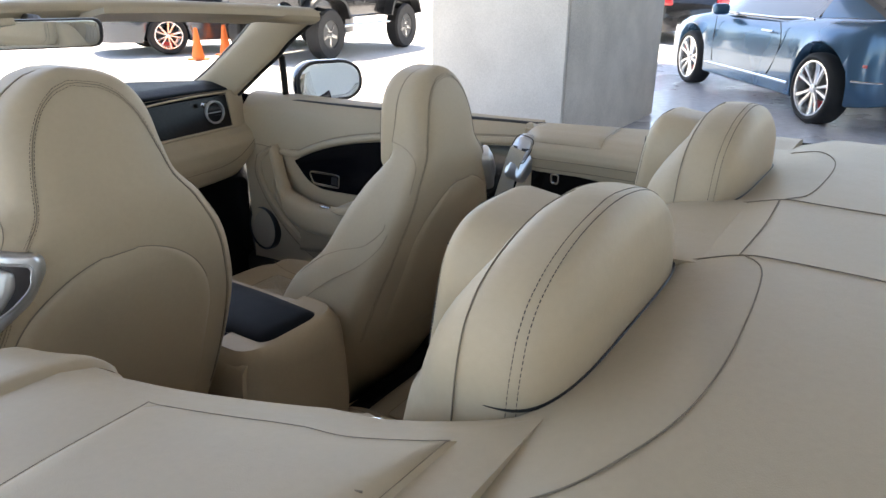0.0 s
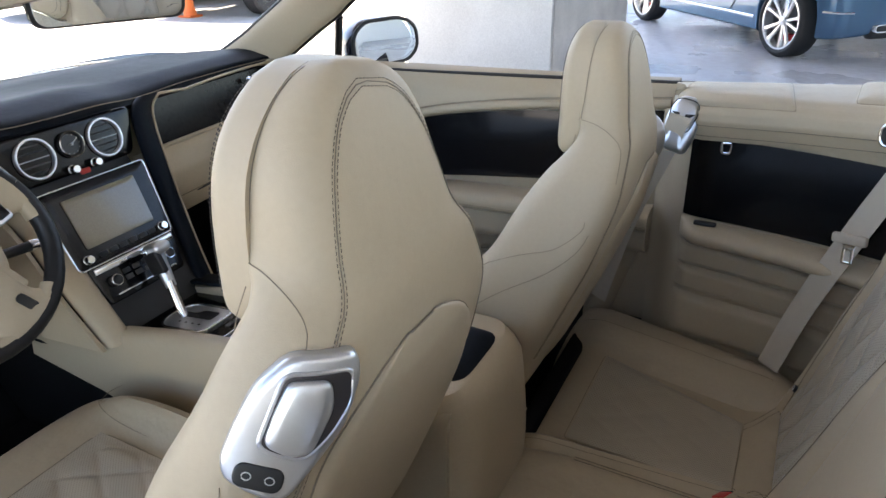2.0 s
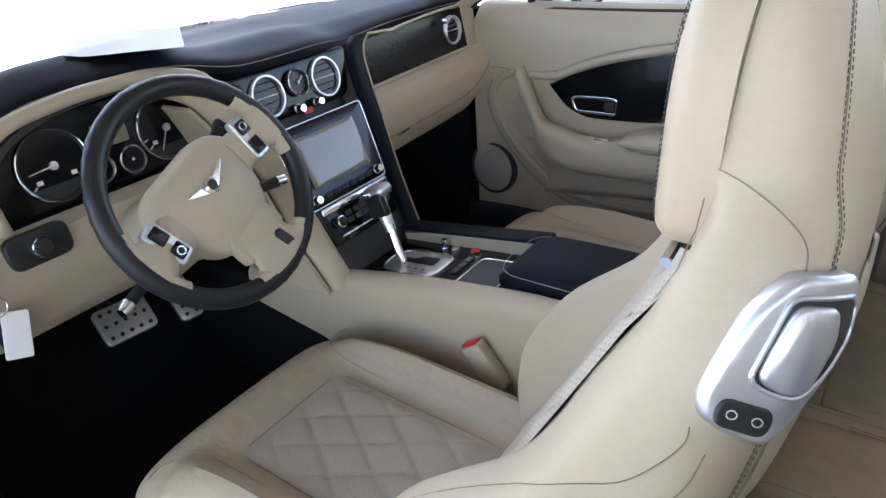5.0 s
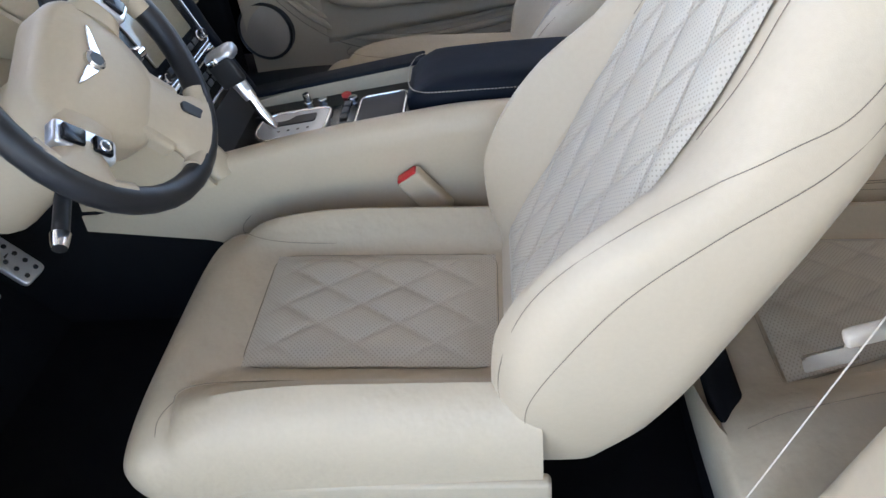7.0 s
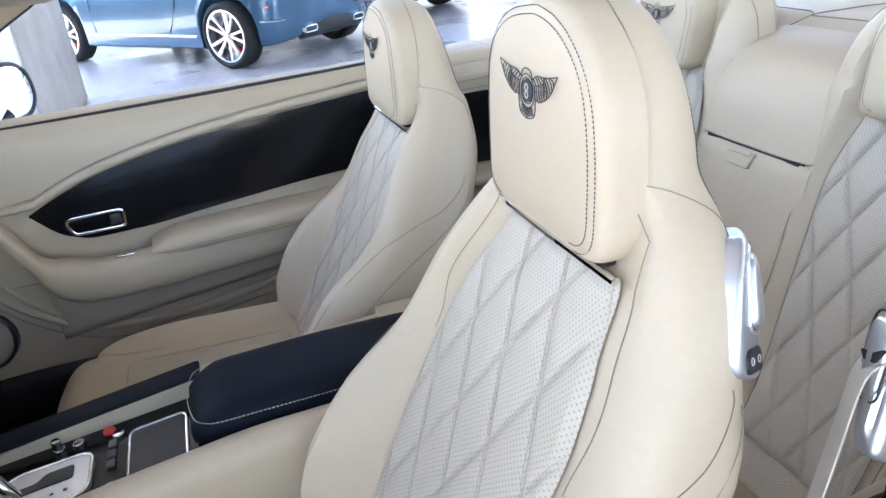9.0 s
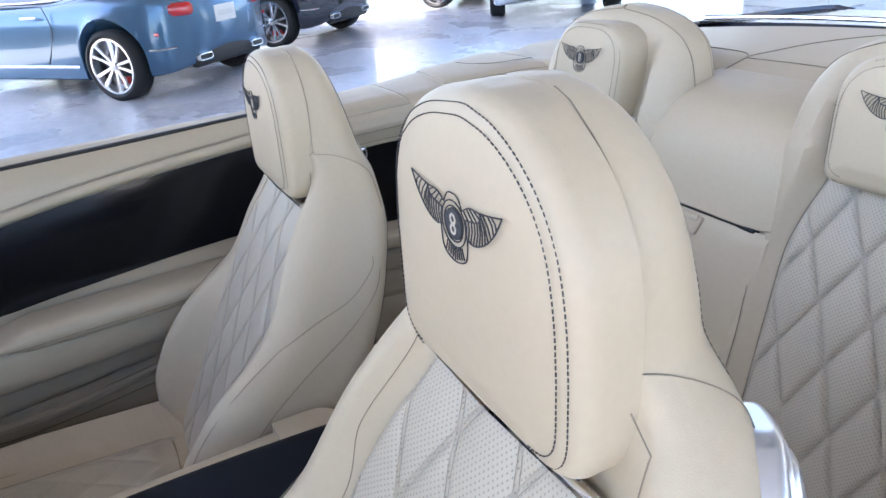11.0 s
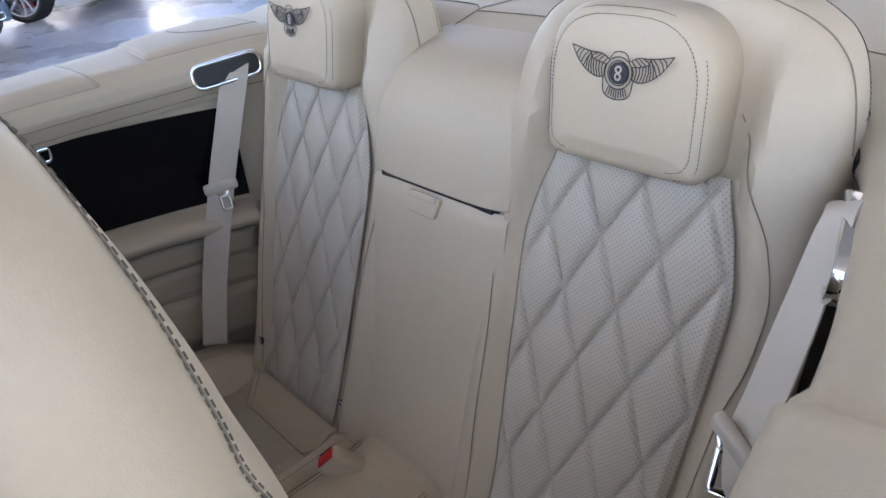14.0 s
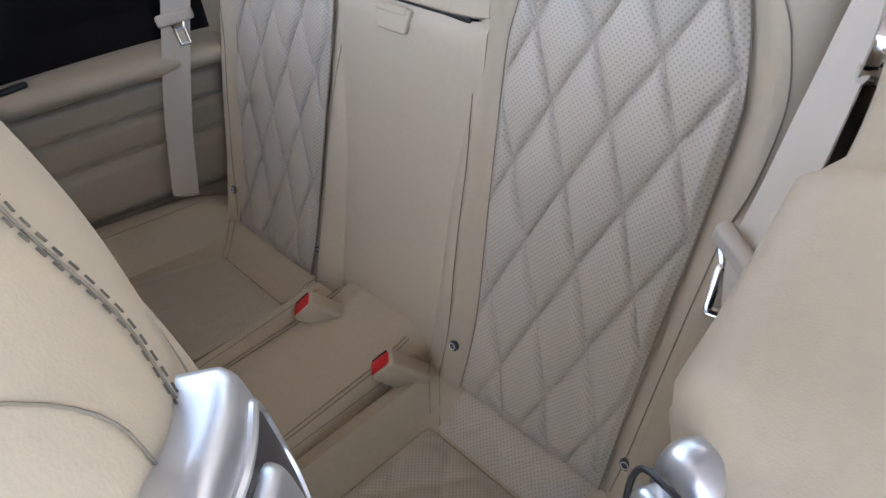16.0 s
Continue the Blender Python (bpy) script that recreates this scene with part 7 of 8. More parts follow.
    so = rounded([(-0.048, -0.068), (0.048, -0.068), (0.052, 0.05), (0.02, 0.072), (-0.02, 0.072), (-0.052, 0.05)], 0.026, 6)
    sel = part("gear_selector", hoop(so, mg @ Matrix.Translation((0, 0, 0.006)), 0.006, 0.01, 0.002), CHROME, base, "bright-rimmed gear selector plate")
    part("gate_plate", plate([q * 0.93 for q in so], mg @ Matrix.Translation((0, 0, 0.004)), 0.006, 0.001), SATIN, sel)
    part("gate_slot", plate(rounded([(-0.008, -0.04), (0.022, -0.04), (0.022, 0.0), (0.008, 0.012), (0.008, 0.045), (-0.008, 0.045)], 0.006, 4), mg @ Matrix.Translation((0.006, 0, 0.0055)), 0.002, 0.0005), BLACK, sel)
    for i in range(4):
        part("marking", box(0.004, 0.005, 0.0008, mg @ Matrix.Translation((-0.024, -0.032 + 0.018 * i, 0.0055)), 0.0002, 1), BLACK, sel)
    stem = [mg @ Vector((0.0, 0.035, 0.0)), mg @ Vector((0.004, 0.048, 0.035)), mg @ Vector((0.010, 0.062, 0.075))]
    part("gear_lever", tube(stem, 0.009, 12), CHROME, sel, "bright gear lever")
    top = [mg @ Vector((0.010, 0.060, 0.062)), mg @ Vector((0.014, 0.072, 0.090)), mg @ Vector((0.018, 0.084, 0.118)), mg @ Vector((0.020, 0.090, 0.136))]
    part("gear_grip", tube(spline(top, 14), lambda f: 0.011 + 0.006 * f, 16), SATIN, sel, "satin silver grip")
    cap = Matrix.Translation(top[3]) @ Matrix.Rotation(radians(-24), 4, "X")
    part("grip_cap", box(0.040, 0.058, 0.026, cap @ Matrix.Translation((0, -0.006, 0.004)), 0.011), SATIN, sel, "satin silver cap")
    part("grip_inlay", box(0.014, 0.046, 0.050, cap @ Matrix.Translation((-0.014, -0.002, -0.022)), 0.005), BLACK_HIDE, sel, "black leather side of the grip")
    part("lock_button", box(0.006, 0.020, 0.012, cap @ Matrix.Translation((-0.022, 0.004, 0.004)), 0.003), CHROME, sel)
    # buttons round the selector
    for x, y, mat in ((0.070, 0.515, BAR_RED), (0.052, 0.500, CHROME), (-0.066, 0.505, CHROME), (-0.070, 0.555, CHROME), (0.066, 0.560, CHROME)):
        b = part("button", turned([(0.009, 0), (0.009, 0.004), (0.007, 0.006), (0.0001, 0.006)], at(x, y, 0.001), 20), mat, base, "round start button" if mat is BAR_RED else "")
    for i in range(3):
        part("key", box(0.018, 0.012, 0.004, at(0.035 - 0.024 * i, 0.508, 0.002), 0.001), DARK_GREY, base)
    knob(at(0.072, 0.590, 0.001), 0.007, 0.018, base)
    return base


console()


def pedals_and_key():
    for (x, z, w, h, nm) in ((-0.385, 0.55, 0.105, 0.075, "brake_pedal"), (-0.255, 0.53, 0.05, 0.10, "accelerator_pedal")):
        base = thing(nm, (x, 1.12, z - 0.05), "drilled bright metal foot pedal", "pedal")
        m = frame_of((x, 1.045, z), (-0.1, -0.72, 0.69))
        part("pad", plate(rounded([(-w / 2, -h / 2), (w / 2, -h / 2), (w / 2, h / 2), (-w / 2, h / 2)], 0.012, 5), m, 0.010, 0.003), SATIN, base)
        nx, ny = max(2, int(w / 0.02)), max(2, int(h / 0.02))
        for i in range(nx):
            for j in range(ny):
                part("stud", turned([(0.0042, -0.001), (0.0042, 0.002), (0.003, 0.003), (0.0001, 0.003)], m @ Matrix.Translation((-w / 2 + 0.014 + i * (w - 0.028) / (nx - 1), -h / 2 + 0.012 + j * (h - 0.024) / (ny - 1), 0)), 8), RUBBER, base)
        part("arm", tube([m @ Vector((0, 0, -0.008)), Vector((x, 1.16, z + 0.02)), Vector((x, 1.27, z + 0.10))], 0.012, 8), BLACK, base)
    key = thing("key_fob", (-0.64, 0.88, 0.75), "car key with a white plastic tag hanging by the dash", "key")
    part("key_ring", torus(frame_of((-0.640, 0.862, 0.778), (0.3, -0.9, 0)), 0.014, 0.0012, 24, 6), CHROME, key)
    part("key_barrel", turned([(0.017, 0), (0.017, 0.012), (0.012, 0.016), (0.0001, 0.016)], frame_of((-0.645, 0.884, 0.822), (0, -1, 0)), 20), SATIN, key)
    part("key_stem", tube([(-0.645, 0.868, 0.822), (-0.643, 0.860, 0.805), (-0.640, 0.862, 0.792)], 0.004, 8), CHROME, key)
    part("tag", plate(rounded([(-0.018, -0.04), (0.018, -0.04), (0.018, 0.03), (-0.018, 0.03)], 0.004), frame_of((-0.632, 0.856, 0.735), (-0.2, -0.9, 0.3), (0.25, 0, 1)), 0.003, 0.001), WHITE, key, "white plastic tag")
    part("fob", plate(rounded([(-0.011, -0.03), (0.011, -0.03), (0.013, 0.03), (-0.013, 0.03)], 0.008), frame_of((-0.642, 0.868, 0.715), (-0.4, -0.9, 0.1), (-0.2, 0, 1)), 0.01, 0.003), PIANO, key, "black fob")


pedals_and_key()

# ---- parked cars and cones ----
def dish(profile, m, n):
    """An open bowl of revolution."""
    return loft([[m @ Vector((r * math.cos(2 * math.pi * i / n), r * math.sin(2 * math.pi * i / n), z)) for i in range(n)] for r, z in profile], cap=False)


def road_wheel(m, k, parent, r=0.335, spokes=10, rim_r=0.262):
    """Tyre and spoked alloy; local z is the axle, k the side that shows."""
    w = part("wheel", turned([(rim_r, k * 0.10), (rim_r + 0.03, k * 0.118), (r - 0.02, k * 0.112), (r, k * 0.085), (r, -k * 0.085), (r - 0.02, -k * 0.11), (rim_r, -k * 0.10)], m, 48, True), RUBBER, parent, "black tyre on an alloy rim")
    part("rim", dish([(rim_r + 0.004, k * 0.098), (rim_r + 0.002, k * 0.108), (rim_r - 0.014, k * 0.108), (rim_r - 0.02, k * 0.09), (rim_r - 0.025, -k * 0.06), (0.06, -k * 0.07)], m, 48), ALLOY, w, "bright alloy rim")
    part("brake_disc", turned([(0.001, -k * 0.02), (0.17, -k * 0.02), (0.17, -k * 0.035), (0.001, -k * 0.035)], m, 30), DARK_GREY, w)
    part("caliper", box(0.07, 0.15, 0.05, m @ Matrix.Translation((0.15, 0, -k * 0.01)), 0.01), RED, w, "red brake caliper")
    for i in range(spokes):
        a = m @ Matrix.Rotation(2 * math.pi * (i + (0.13 if i % 2 else -0.13)) / spokes, 4, "Z")
        rings = []
        for f in span(0, 1, 5):
            x = 0.03 + (rim_r - 0.045) * f
            wd = 0.016 + 0.006 * f
            z = k * (0.078 + 0.022 * f * f)
            rings.append([a @ Vector((x, wd, z - k * 0.02)), a @ Vector((x, wd * 0.6, z)), a @ Vector((x, -wd * 0.6, z)), a @ Vector((x, -wd, z - k * 0.02))])
        part("spoke", loft(rings), ALLOY, w)
    part("hub_cap", turned([(0.045, k * 0.06), (0.042, k * 0.088), (0.03, k * 0.094), (0.0001, k * 0.096)], m, 20), ALLOY, w)
    return w


def coupe(place, heading, paint, label, tail=True, nose=False, flip=False):
    """A large two-door coupe; place is the middle between its axles, heading its degrees from +y to the left."""
    base = thing("parked_car", (place[0], place[1], 0), label, "car", "parked cars")
    m = Matrix.Translation((place[0], place[1], 0)) @ Matrix.Rotation(radians(heading), 4, "Z")
    W = smooth([(-2.050, 0.46), (-1.990, 0.62), (-1.93, 0.79), (-1.68, 0.915), (-1.37, 0.965), (-0.9, 0.95), (-0.3, 0.93), (0.5, 0.93), (1.0, 0.945), (1.373, 0.965), (1.8, 0.94), (2.1, 0.86), (2.28, 0.72), (2.36, 0.5)])
    T = smooth([(-2.050, 0.86), (-1.960, 0.93), (-1.86, 0.99), (-1.5, 0.99), (-1.2, 0.985), (-0.5, 0.94), (0.4, 0.925), (1.0, 0.92), (1.6, 0.86), (2.1, 0.75), (2.36, 0.62)])
    B = smooth([(-2.050, 0.42), (-2.0, 0.27), (-1.8, 0.22), (-1.0, 0.19), (1.0, 0.19), (1.9, 0.20), (2.36, 0.30)])

    def ring(y):
        w, t, b = W(y), T(y), B(y)
        lo = b
        for wy in (-1.373, 1.373):
            d = abs(y - wy)
            if d < 0.385:
                lo = max(lo, 0.35 + math.sqrt(0.385**2 - d * d))
        hip = 1 + 0.012 * math.exp(-(((y + 1.3) / 0.5) ** 2))
        pts = [(0.0, b + 0.05), (w * 0.82, max(b, min(lo, 0.6))), (w * 0.955, lo), (w * 0.985, lo + 0.02), (w * 0.995, max(lo + 0.03, 0.40)), (w * 1.0 * hip, max(lo + 0.04, 0.56)), (w * 0.985 * hip, max(lo + 0.05, 0.70)),
               (w * 0.965, max(lo + 0.06, t - 0.13)), (w * 0.93, max(lo + 0.065, t - 0.06)), (w * 0.87, max(lo + 0.07, t - 0.015)), (w * 0.7, max(lo + 0.072, t + 0.012)), (w * 0.35, max(lo + 0.074, t + 0.03)), (0.0, max(lo + 0.075, t + 0.035))]
        left = [(-x, z) for x, z in pts[1:-1]][::-1]
        return [m @ Vector((x, y, z)) for x, z in pts + left]
    ys = sorted(set([round(v, 4) for v in span(-2.050, 2.36, 110)] + [c + s * d for c in (-1.373, 1.373) for s in (-1, 1) for d in (0.386, 0.38, 0.37, 0.35)]))
    part("body", loft([ring(y) for y in ys]), paint, base, "painted coupe body", 50)
    # cabin: dark glass with a painted roof and pillars over it
    H = smooth([(-1.95, 0.985), (-1.5, 1.16), (-1.1, 1.29), (-0.6, 1.385), (-0.1, 1.405), (0.25, 1.375), (0.7, 1.20), (1.15, 0.96)])

    def cabin(y, grow=0.0, z0=0.90):
        h = max(H(y) + grow, z0 + 0.02)
        wb = 0.845 - 0.10 * step01((-1.0 - y) / 0.9) - 0.06 * step01((y - 0.4) / 0.7)
        wt = max(0.2, wb - 0.40 * (h - 0.90) / 0.5 * 0.72)
        pts = []
        for f in span(0, 1, 8):
            pts.append((wb + (wt - wb) * f**1.2 + grow, z0 + (h - 0.05 - z0) * f))
        pts += [(wt * 0.92 + grow, h - 0.018), (wt * 0.7, h - 0.003), (wt * 0.35, h + 0.002), (0, h + 0.004)]
        return [m @ Vector((x, y, z)) for x, z in pts] + [m @ Vector((-x, y, z)) for x, z in pts[:-1][::-1]]
    part("cabin_glass", loft([cabin(y) for y in span(-1.9, 1.12, 50)], closed=True), DARK_GLASS, base, "dark tinted cabin glass", 50)
    # roof skin
    def roof(u, v):
        y = -1.92 + 2.25 * u
        h = H(y) + 0.006
        wb = 0.845 - 0.10 * step01((-1.0 - y) / 0.9)
        wt = max(0.2, wb - 0.40 * (h - 0.90) / 0.5 * 0.72)
        wide = wt * (0.99 if y > -1.0 else 0.99)
        x = (2 * v - 1) * wide
        return m @ Vector((x, y, h - 0.045 * abs(2 * v - 1) ** 5 + 0.003))
    part("roof", sheet(roof, span(0.28, 1, 30), span(0, 1, 21), 0.0), paint, base)
    for k in (-1, 1):
        def quarter_panel(u, v, k=k):
            y = -1.92 + 0.98 * u
            h = H(y)
            wb = 0.845 - 0.10 * step01((-1.0 - y) / 0.9)
            wt = max(0.2, wb - 0.40 * (h - 0.90) / 0.5 * 0.72)
            f = v
            return m @ Vector((k * (wb + (wt - wb) * f**1.2 + 0.006), y, 0.90 + (h - 0.045 - 0.90) * f))
        part("rear_pillar", sheet(quarter_panel, span(0, 0.86, 16), span(0, 1, 8), 0.0), paint, base)
        rail = [(0.845 - 0.06 * step01((y - 0.4) / 0.7) + 0.006, y, 0.935 + 0.02 * step01((-0.3 - y) / 0.6)) for y in span(0.75, -1.05, 20)]
        part("window_strip", tube([m @ Vector((k * a, b, c)) for a, b, c in rail], 0.010, 6), CHROME, base, "bright window strip")
        arch = spline([(0.70, 0.70, 0.98), (0.60, 0.42, 1.17), (0.545, 0.1, 1.325), (0.535, -0.4, 1.345), (0.56, -0.75, 1.28), (0.66, -1.02, 1.12), (0.80, -1.08, 0.97)], 40)
        part("window_frame", tube([m @ Vector((k * q.x + k * 0.022, q.y, q.z)) for q in arch], 0.011, 6), CHROME, base)
        part("sill_strip", tube([m @ Vector((k * (W(y) * 0.985 + 0.004), y, 0.325)) for y in span(-0.93, 0.93, 20)], 0.016, 6), CHROME, base, "bright sill strip")
        part("bumper_strip", tube([m @ Vector((k * (W(y) * 1.0 + 0.002), y, 0.46)) for y in span(-1.80, -1.970, 12)], 0.009, 6), CHROME, base)
        for ln in ([(W(y) * 0.996, y, z) for y, z in ((0.78, 0.88), (0.80, 0.6), (0.78, 0.36))], [(W(y) * 0.996 + 0.002, y, z) for y, z in ((-0.62, 0.90), (-0.68, 0.7), (-0.60, 0.5), (-0.50, 0.36))]):
            part("door_gap", tube([m @ Vector((k * a, b, c)) for a, b, c in spline(ln, 14)], 0.005, 6), BLACK, base)
        part("door_handle", tube([m @ Vector((k * 0.945, y, 0.80)) for y in (-0.52, -0.46, -0.36, -0.30)], 0.013, 8), CHROME, base, "bright door handle")
        mm = m @ Matrix.Translation((k * 0.98, 0.62, 0.97))
        part("door_mirror", box(0.20, 0.11, 0.13, mm, 0.045), paint, base)
        lamp = plate(rounded([(-0.15, -0.060), (0.15, -0.060), (0.15, 0.060), (-0.15, 0.060)], 0.058, 8), m @ frame_of((k * 0.620, -2.002, 0.80), (k * 0.66, -0.74, 0.12)), 0.07, 0.015, 0.02)
        part("tail_lamp", lamp, TAIL_RED, base, "red oval tail lamp")
        part("side_marker", box(0.012, 0.07, 0.028, m @ Matrix.Translation((k * (W(-1.88) + 0.004), -1.88, 0.60)), 0.005), TAIL_RED, base)
        part("head_lamp", turned([(0.10, -0.04), (0.10, 0.01), (0.08, 0.03), (0.0001, 0.04)], m @ frame_of((k * 0.62, 2.14, 0.66), (k * 0.3, 0.92, 0.25)), 24), LAMP_CLEAR, base, "round clear head lamp")
        part("exhaust", hoop(rounded([(-0.10, -0.035), (0.10, -0.035), (0.10, 0.035), (-0.10, 0.035)], 0.034, 6), m @ frame_of((k * 0.42, -2.070, 0.33), (0, -1, 0)), 0.012, 0.12), CHROME, base, "oval bright exhaust")
        part("exhaust_throat", plate(rounded([(-0.09, -0.028), (0.09, -0.028), (0.09, 0.028), (-0.09, 0.028)], 0.028, 6), m @ frame_of((k * 0.42, -2.050, 0.33), (0, -1, 0)), 0.02, 0.002), BLACK, base)
        for wy in (-1.373, 1.373):
            mw = m @ Matrix.Translation((k * 0.862, wy, 0.335)) @ Matrix.Rotation(radians(90), 4, "Y")
            road_wheel(mw, k, base)
    part("lower_valance", box(1.06, 0.10, 0.20, m @ Matrix.Translation((0, -1.980, 0.33)), 0.04), BLACK, base)
    part("number_plate", box(0.32, 0.012, 0.16, m @ Matrix.Translation((0, -2.050, 0.70)), 0.004), WHITE, base, "pale number plate with plain bars")
    part("plate_bar", box(0.22, 0.004, 0.05, m @ Matrix.Translation((0, -2.057, 0.70)), 0.001), BARS, base)
    gm = m @ frame_of((0, 2.34, 0.50), (0, 1, 0.08))
    part("grille", plate(rounded([(-0.34, -0.13), (0.34, -0.13), (0.30, 0.12), (-0.30, 0.12)], 0.06, 5), gm @ Matrix.Translation((0, 0, 0.03)), 0.05, 0.01), BLACK, base, "dark mesh grille")
    part("grille_rim", hoop(rounded([(-0.36, -0.15), (0.36, -0.15), (0.32, 0.14), (-0.32, 0.14)], 0.07, 5), gm @ Matrix.Translation((0, 0, 0.032)), 0.02, 0.03), CHROME, base)
    return base


def from_wheel(x, y, heading, k, rear=True):
    """The middle of a coupe from where one of its wheels stands (k: -1 left, +1 right)."""
    a = radians(heading)
    fx, fy = -math.sin(a), math.cos(a)
    rx, ry = math.cos(a), math.sin(a)
    s = 1.373 if rear else -1.373
    return (x + fx * s - rx * k * 0.90, y + fy * s - ry * k * 0.90)


BLUE_HEAD = math.degrees(math.atan2(-2.03, 1.70))
coupe(from_wheel(6.87, -0.17, BLUE_HEAD, -1), BLUE_HEAD, PAINT_BLUE, "mid-blue metallic coupe parked under the canopy")
coupe(from_wheel(8.95, -2.29, BLUE_HEAD, -1), BLUE_HEAD, PAINT_DARK, "dark blue-black coupe parked beyond the blue one")
coupe((12.6, -5.6), BLUE_HEAD, PAINT_BLACK, "black coupe parked far back under the canopy")
SILVER_HEAD = math.degrees(math.atan2(0.86, 0.52))
coupe((7.66 + 0.86 * 2.3, -6.02 - 0.52 * 2.3), SILVER_HEAD, PAINT_SILVER, "pale silver-blue coupe facing the convertible")


def off_roader(place, heading):
    base = thing("parked_car", (place[0], place[1], 0), "black boxy off-roader with flared wings in the sun", "car", "parked cars")
    m = Matrix.Translation((place[0], place[1], 0)) @ Matrix.Rotation(radians(heading), 4, "Z")
    part("body", box(1.50, 3.7, 0.62, m @ Matrix.Translation((0, -0.05, 0.92)), 0.07), PAINT_BLACK, base)
    part("cabin", box(1.42, 2.2, 0.62, m @ Matrix.Translation((0, -0.70, 1.50)), 0.09), PAINT_BLACK, base)
    part("windscreen", box(1.30, 0.03, 0.46, m @ Matrix.Translation((0, 0.42, 1.50)) @ Matrix.Rotation(radians(12), 4, "X"), 0.02), DARK_GLASS, base)
    part("bumper", box(1.55, 0.16, 0.16, m @ Matrix.Translation((0, 1.92, 0.66)), 0.03), BLACK, base)
    part("bumper", box(1.50, 0.14, 0.16, m @ Matrix.Translation((0, -1.98, 0.66)), 0.03), BLACK, base)
    part("spare_wheel", turned([(0.18, -0.1), (0.36, -0.1), (0.38, 0.0), (0.36, 0.1), (0.18, 0.1)], m @ Matrix.Translation((0.1, -2.02, 1.1)) @ Matrix.Rotation(radians(90), 4, "X"), 30, True), RUBBER, base)
    for k in (-1, 1):
        part("side_step", box(0.12, 1.5, 0.05, m @ Matrix.Translation((k * 0.80, 0.0, 0.50)), 0.02), CHROME, base, "bright side step")
        part("side_window", box(0.02, 0.75, 0.40, m @ Matrix.Translation((k * 0.71, -0.10, 1.52)), 0.02), DARK_GLASS, base)
        part("side_window", box(0.02, 0.85, 0.40, m @ Matrix.Translation((k * 0.71, -1.15, 1.52)), 0.02), DARK_GLASS, base)
        for wy in (-1.24, 1.24):
            fl = spline([(0, wy - 0.56, 0.62), (0, wy - 0.44, 0.86), (0, wy - 0.18, 0.96), (0, wy + 0.18, 0.96), (0, wy + 0.44, 0.86), (0, wy + 0.56, 0.62)], 24)
            part("wing_flare", band([m @ Vector((k * 0.83, q.y, q.z)) for q in fl], m.to_3x3() @ Vector((1, 0, 0)), 0.20, 0.05), BLACK, base, "black wing flare")
            mw = m @ Matrix.Translation((k * 0.80, wy, 0.40)) @ Matrix.Rotation(radians(90), 4, "Y")
            w = part("wheel", turned([(0.225, k * 0.11), (0.37, k * 0.125), (0.40, k * 0.09), (0.40, -k * 0.09), (0.37, -k * 0.12), (0.225, -k * 0.11)], mw, 40, True), RUBBER, base, "big dusty tyre")
            part("rim", turned([(0.228, k * 0.10), (0.215, k * 0.115), (0.20, k * 0.07), (0.001, k * 0.06)], mw, 30), DARK_GREY, w)
            for i in range(5):
                part("spoke", box(0.18, 0.07, 0.03, mw @ Matrix.Rotation(2 * math.pi * i / 5, 4, "Z") @ Matrix.Translation((0.11, 0, k * 0.085)), 0.01), ALLOY, w)
    return base


off_roader((9.07, 8.15), 97)


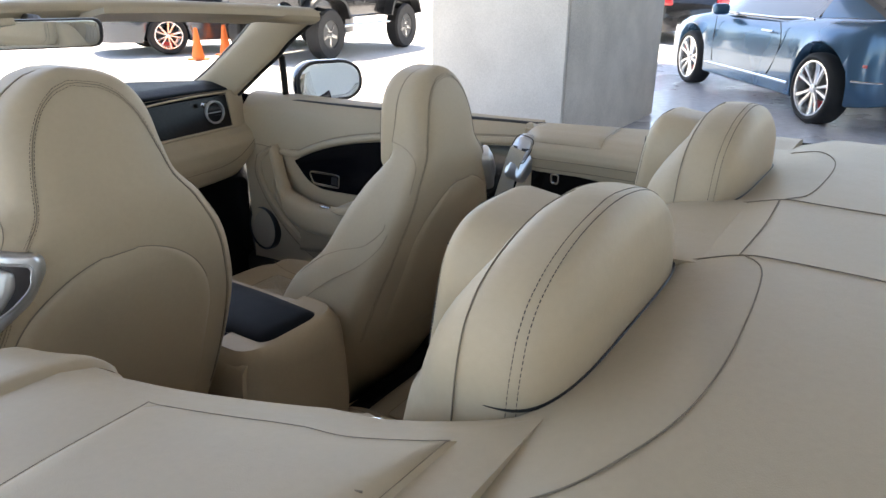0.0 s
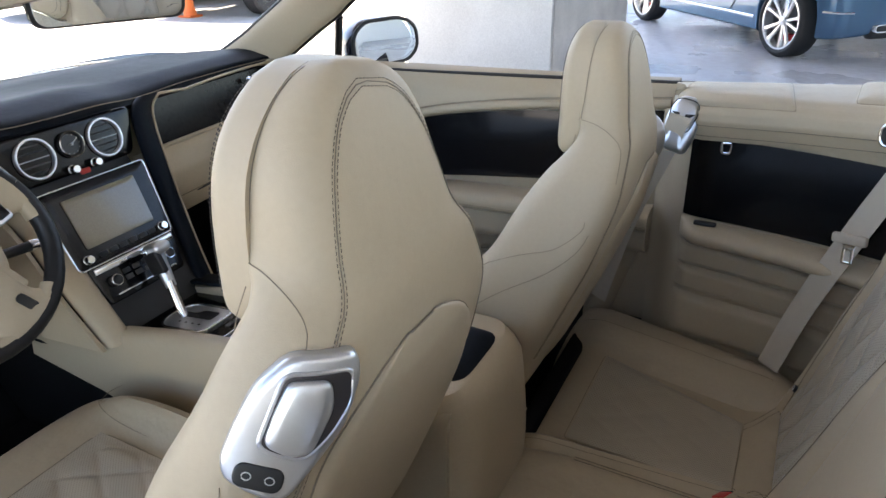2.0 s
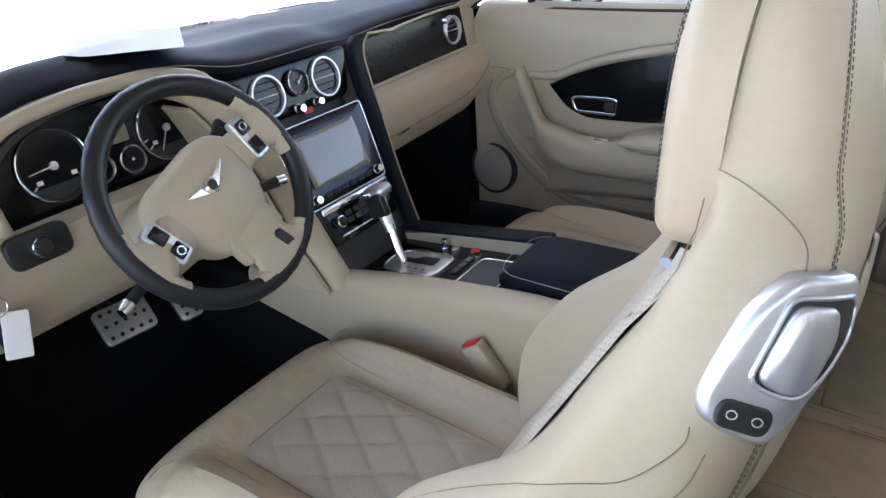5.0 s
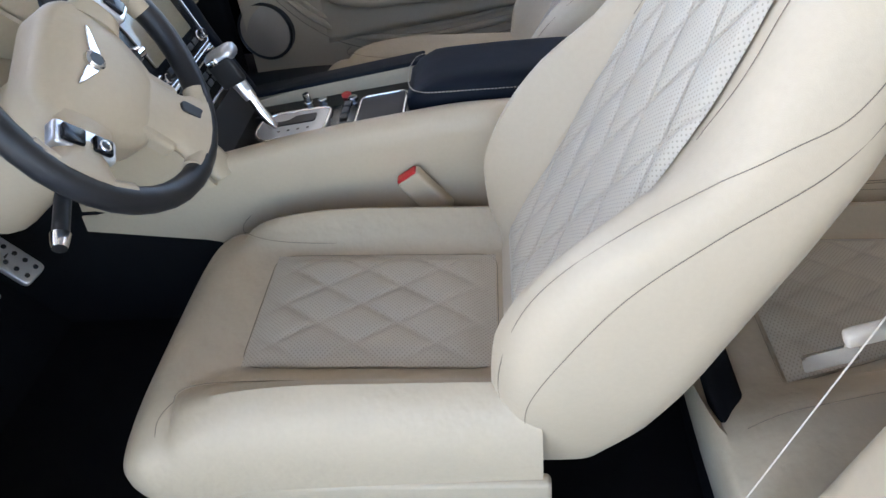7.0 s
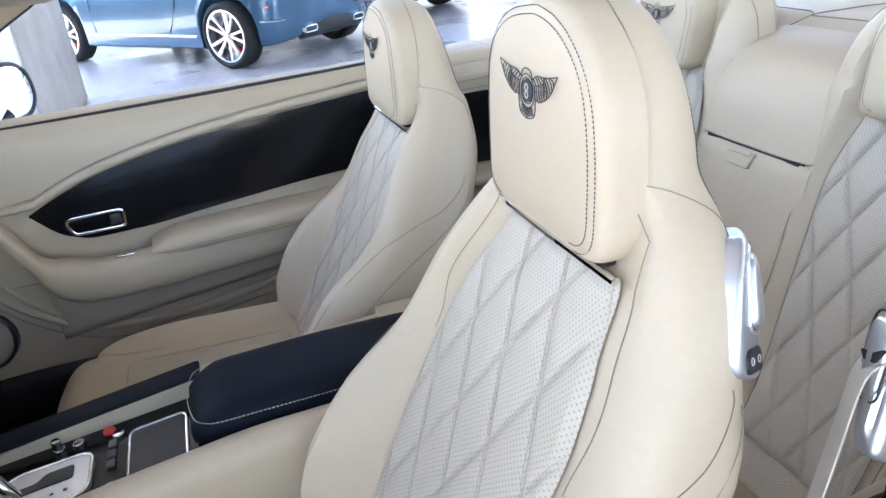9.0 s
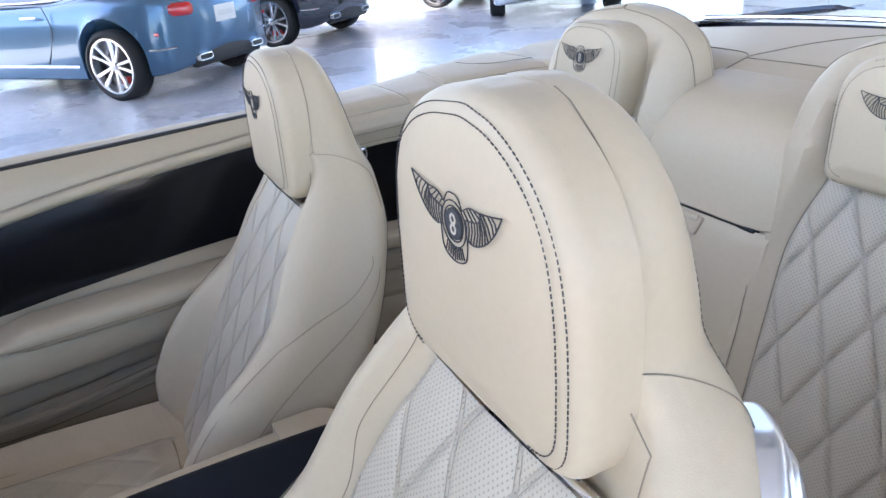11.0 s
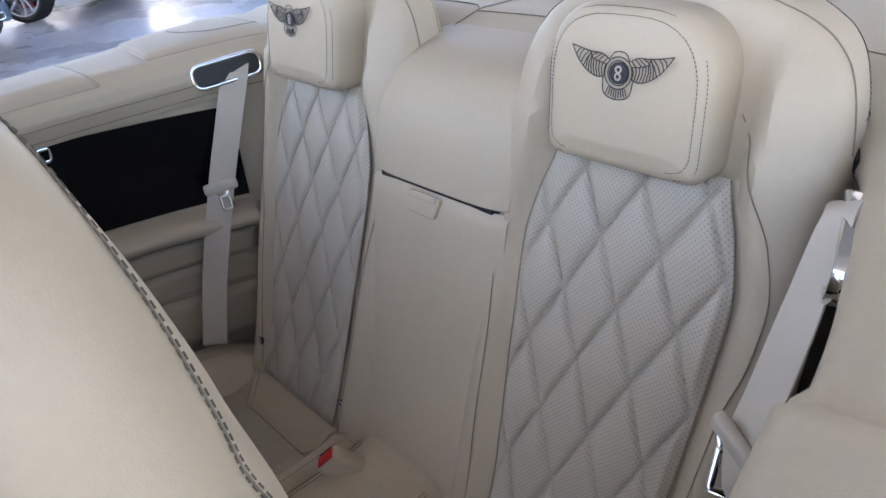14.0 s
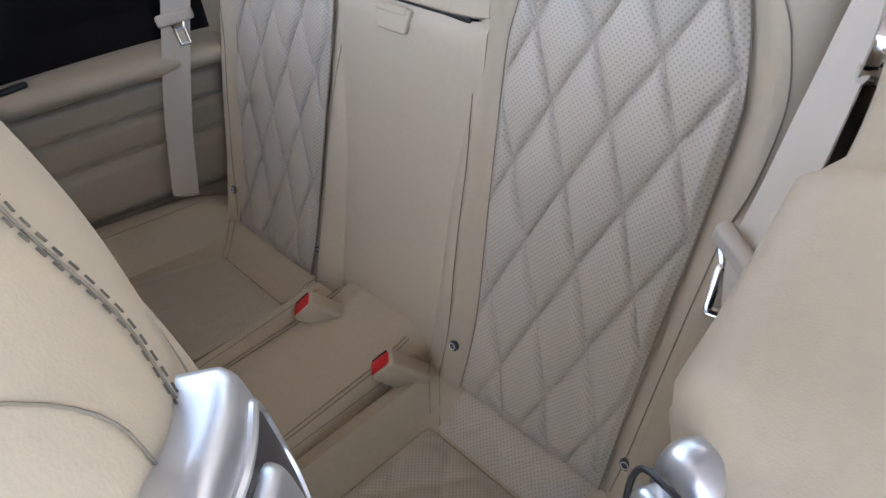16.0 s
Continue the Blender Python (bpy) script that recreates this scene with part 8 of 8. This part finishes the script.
def saloon(place, heading, paint, label):
    base = thing("parked_car", (place[0], place[1], 0), label, "car", "parked cars")
    m = Matrix.Translation((place[0], place[1], 0)) @ Matrix.Rotation(radians(heading), 4, "Z")
    W = smooth([(-2.35, 0.55), (-2.25, 0.75), (-1.9, 0.88), (0, 0.91), (1.6, 0.90), (2.15, 0.78), (2.4, 0.5)])
    T = smooth([(-2.35, 0.75), (-2.1, 0.98), (-1.4, 1.0), (0, 0.95), (1.0, 0.93), (1.9, 0.80), (2.4, 0.55)])

    def ring(y):
        w, t, lo = W(y), T(y), 0.22
        for wy in (-1.40, 1.40):
            d = abs(y - wy)
            if d < 0.37:
                lo = max(lo, 0.33 + math.sqrt(0.37**2 - d * d))
        pts = [(0, 0.25), (w * 0.8, 0.24), (w * 0.96, lo), (w, max(lo + 0.02, 0.5)), (w * 0.98, max(lo + 0.04, 0.72)), (w * 0.92, max(lo + 0.05, t - 0.05)), (w * 0.7, max(lo + 0.06, t)), (0, max(lo + 0.07, t + 0.03))]
        return [m @ Vector((x, y, z)) for x, z in pts] + [m @ Vector((-x, y, z)) for x, z in pts[1:-1][::-1]]
    part("body", loft([ring(y) for y in span(-2.35, 2.4, 90)]), paint, base, "", 50)
    Hh = smooth([(-1.9, 0.99), (-1.3, 1.30), (-0.5, 1.44), (0.2, 1.42), (1.1, 0.96)])
    part("cabin_glass", loft([[m @ Vector((x, y, z)) for x, z in ((0.80, 0.92), (0.62, Hh(y) - 0.06), (0.5, Hh(y)), (0, Hh(y) + 0.01), (-0.5, Hh(y)), (-0.62, Hh(y) - 0.06), (-0.80, 0.92))] for y in span(-1.85, 1.08, 30)]), DARK_GLASS, base)
    part("roof", sheet(lambda u, v: m @ Vector(((2 * v - 1) * 0.58, -1.1 + 1.4 * u, Hh(-1.1 + 1.4 * u) + 0.012 - 0.03 * abs(2 * v - 1) ** 4)), span(0, 1, 14), span(0, 1, 11)), paint, base)
    part("grille", box(0.62, 0.06, 0.22, m @ Matrix.Translation((0, 2.38, 0.58)), 0.03), BLACK, base)
    for k in (-1, 1):
        part("head_lamp", box(0.34, 0.16, 0.14, m @ Matrix.Translation((k * 0.60, 2.20, 0.68)) @ Matrix.Rotation(radians(-28 * k), 4, "Z"), 0.05), LAMP_CLEAR, base)
        part("tail_lamp", box(0.30, 0.12, 0.14, m @ Matrix.Translation((k * 0.62, -2.26, 0.82)) @ Matrix.Rotation(radians(24 * k), 4, "Z"), 0.04), TAIL_RED, base)
        for wy in (-1.40, 1.40):
            mw = m @ Matrix.Translation((k * 0.80, wy, 0.33)) @ Matrix.Rotation(radians(90), 4, "Y")
            road_wheel(mw, k, base, 0.33, 10, 0.235)
    return base


saloon((8.55, 10.2), 68, PAINT_GREY, "dark grey saloon parked in the sun")
saloon((16.6, 4.6), -52, PAINT_BLACK, "black saloon parked beyond the canopy")
saloon((19.0, 3.0), -52, PAINT_SILVER, "white saloon parked beyond the canopy")
saloon((9.2, 15.6), 75, PAINT_SILVER, "silver saloon far out on the lot")


def cone(x, y):
    base = thing("traffic_cone", (x, y, 0), "orange plastic traffic cone on the sunlit lot", "traffic cone", "traffic cones")
    part("foot", box(0.26, 0.26, 0.03, Matrix.Translation((x, y, 0.003)), 0.008), ORANGE, base)
    part("body", turned([(0.105, 0.015), (0.10, 0.03), (0.028, 0.50), (0.022, 0.51), (0.0001, 0.51)], Matrix.Translation((x, y, 0)), 24), ORANGE, base)
    return base


first_cone = cone(6.75, 8.95)
for cx, cy in ((7.49, 9.15), (7.35, 8.15)):
    copy_thing(first_cone, Matrix.Translation((cx, cy, 0)))
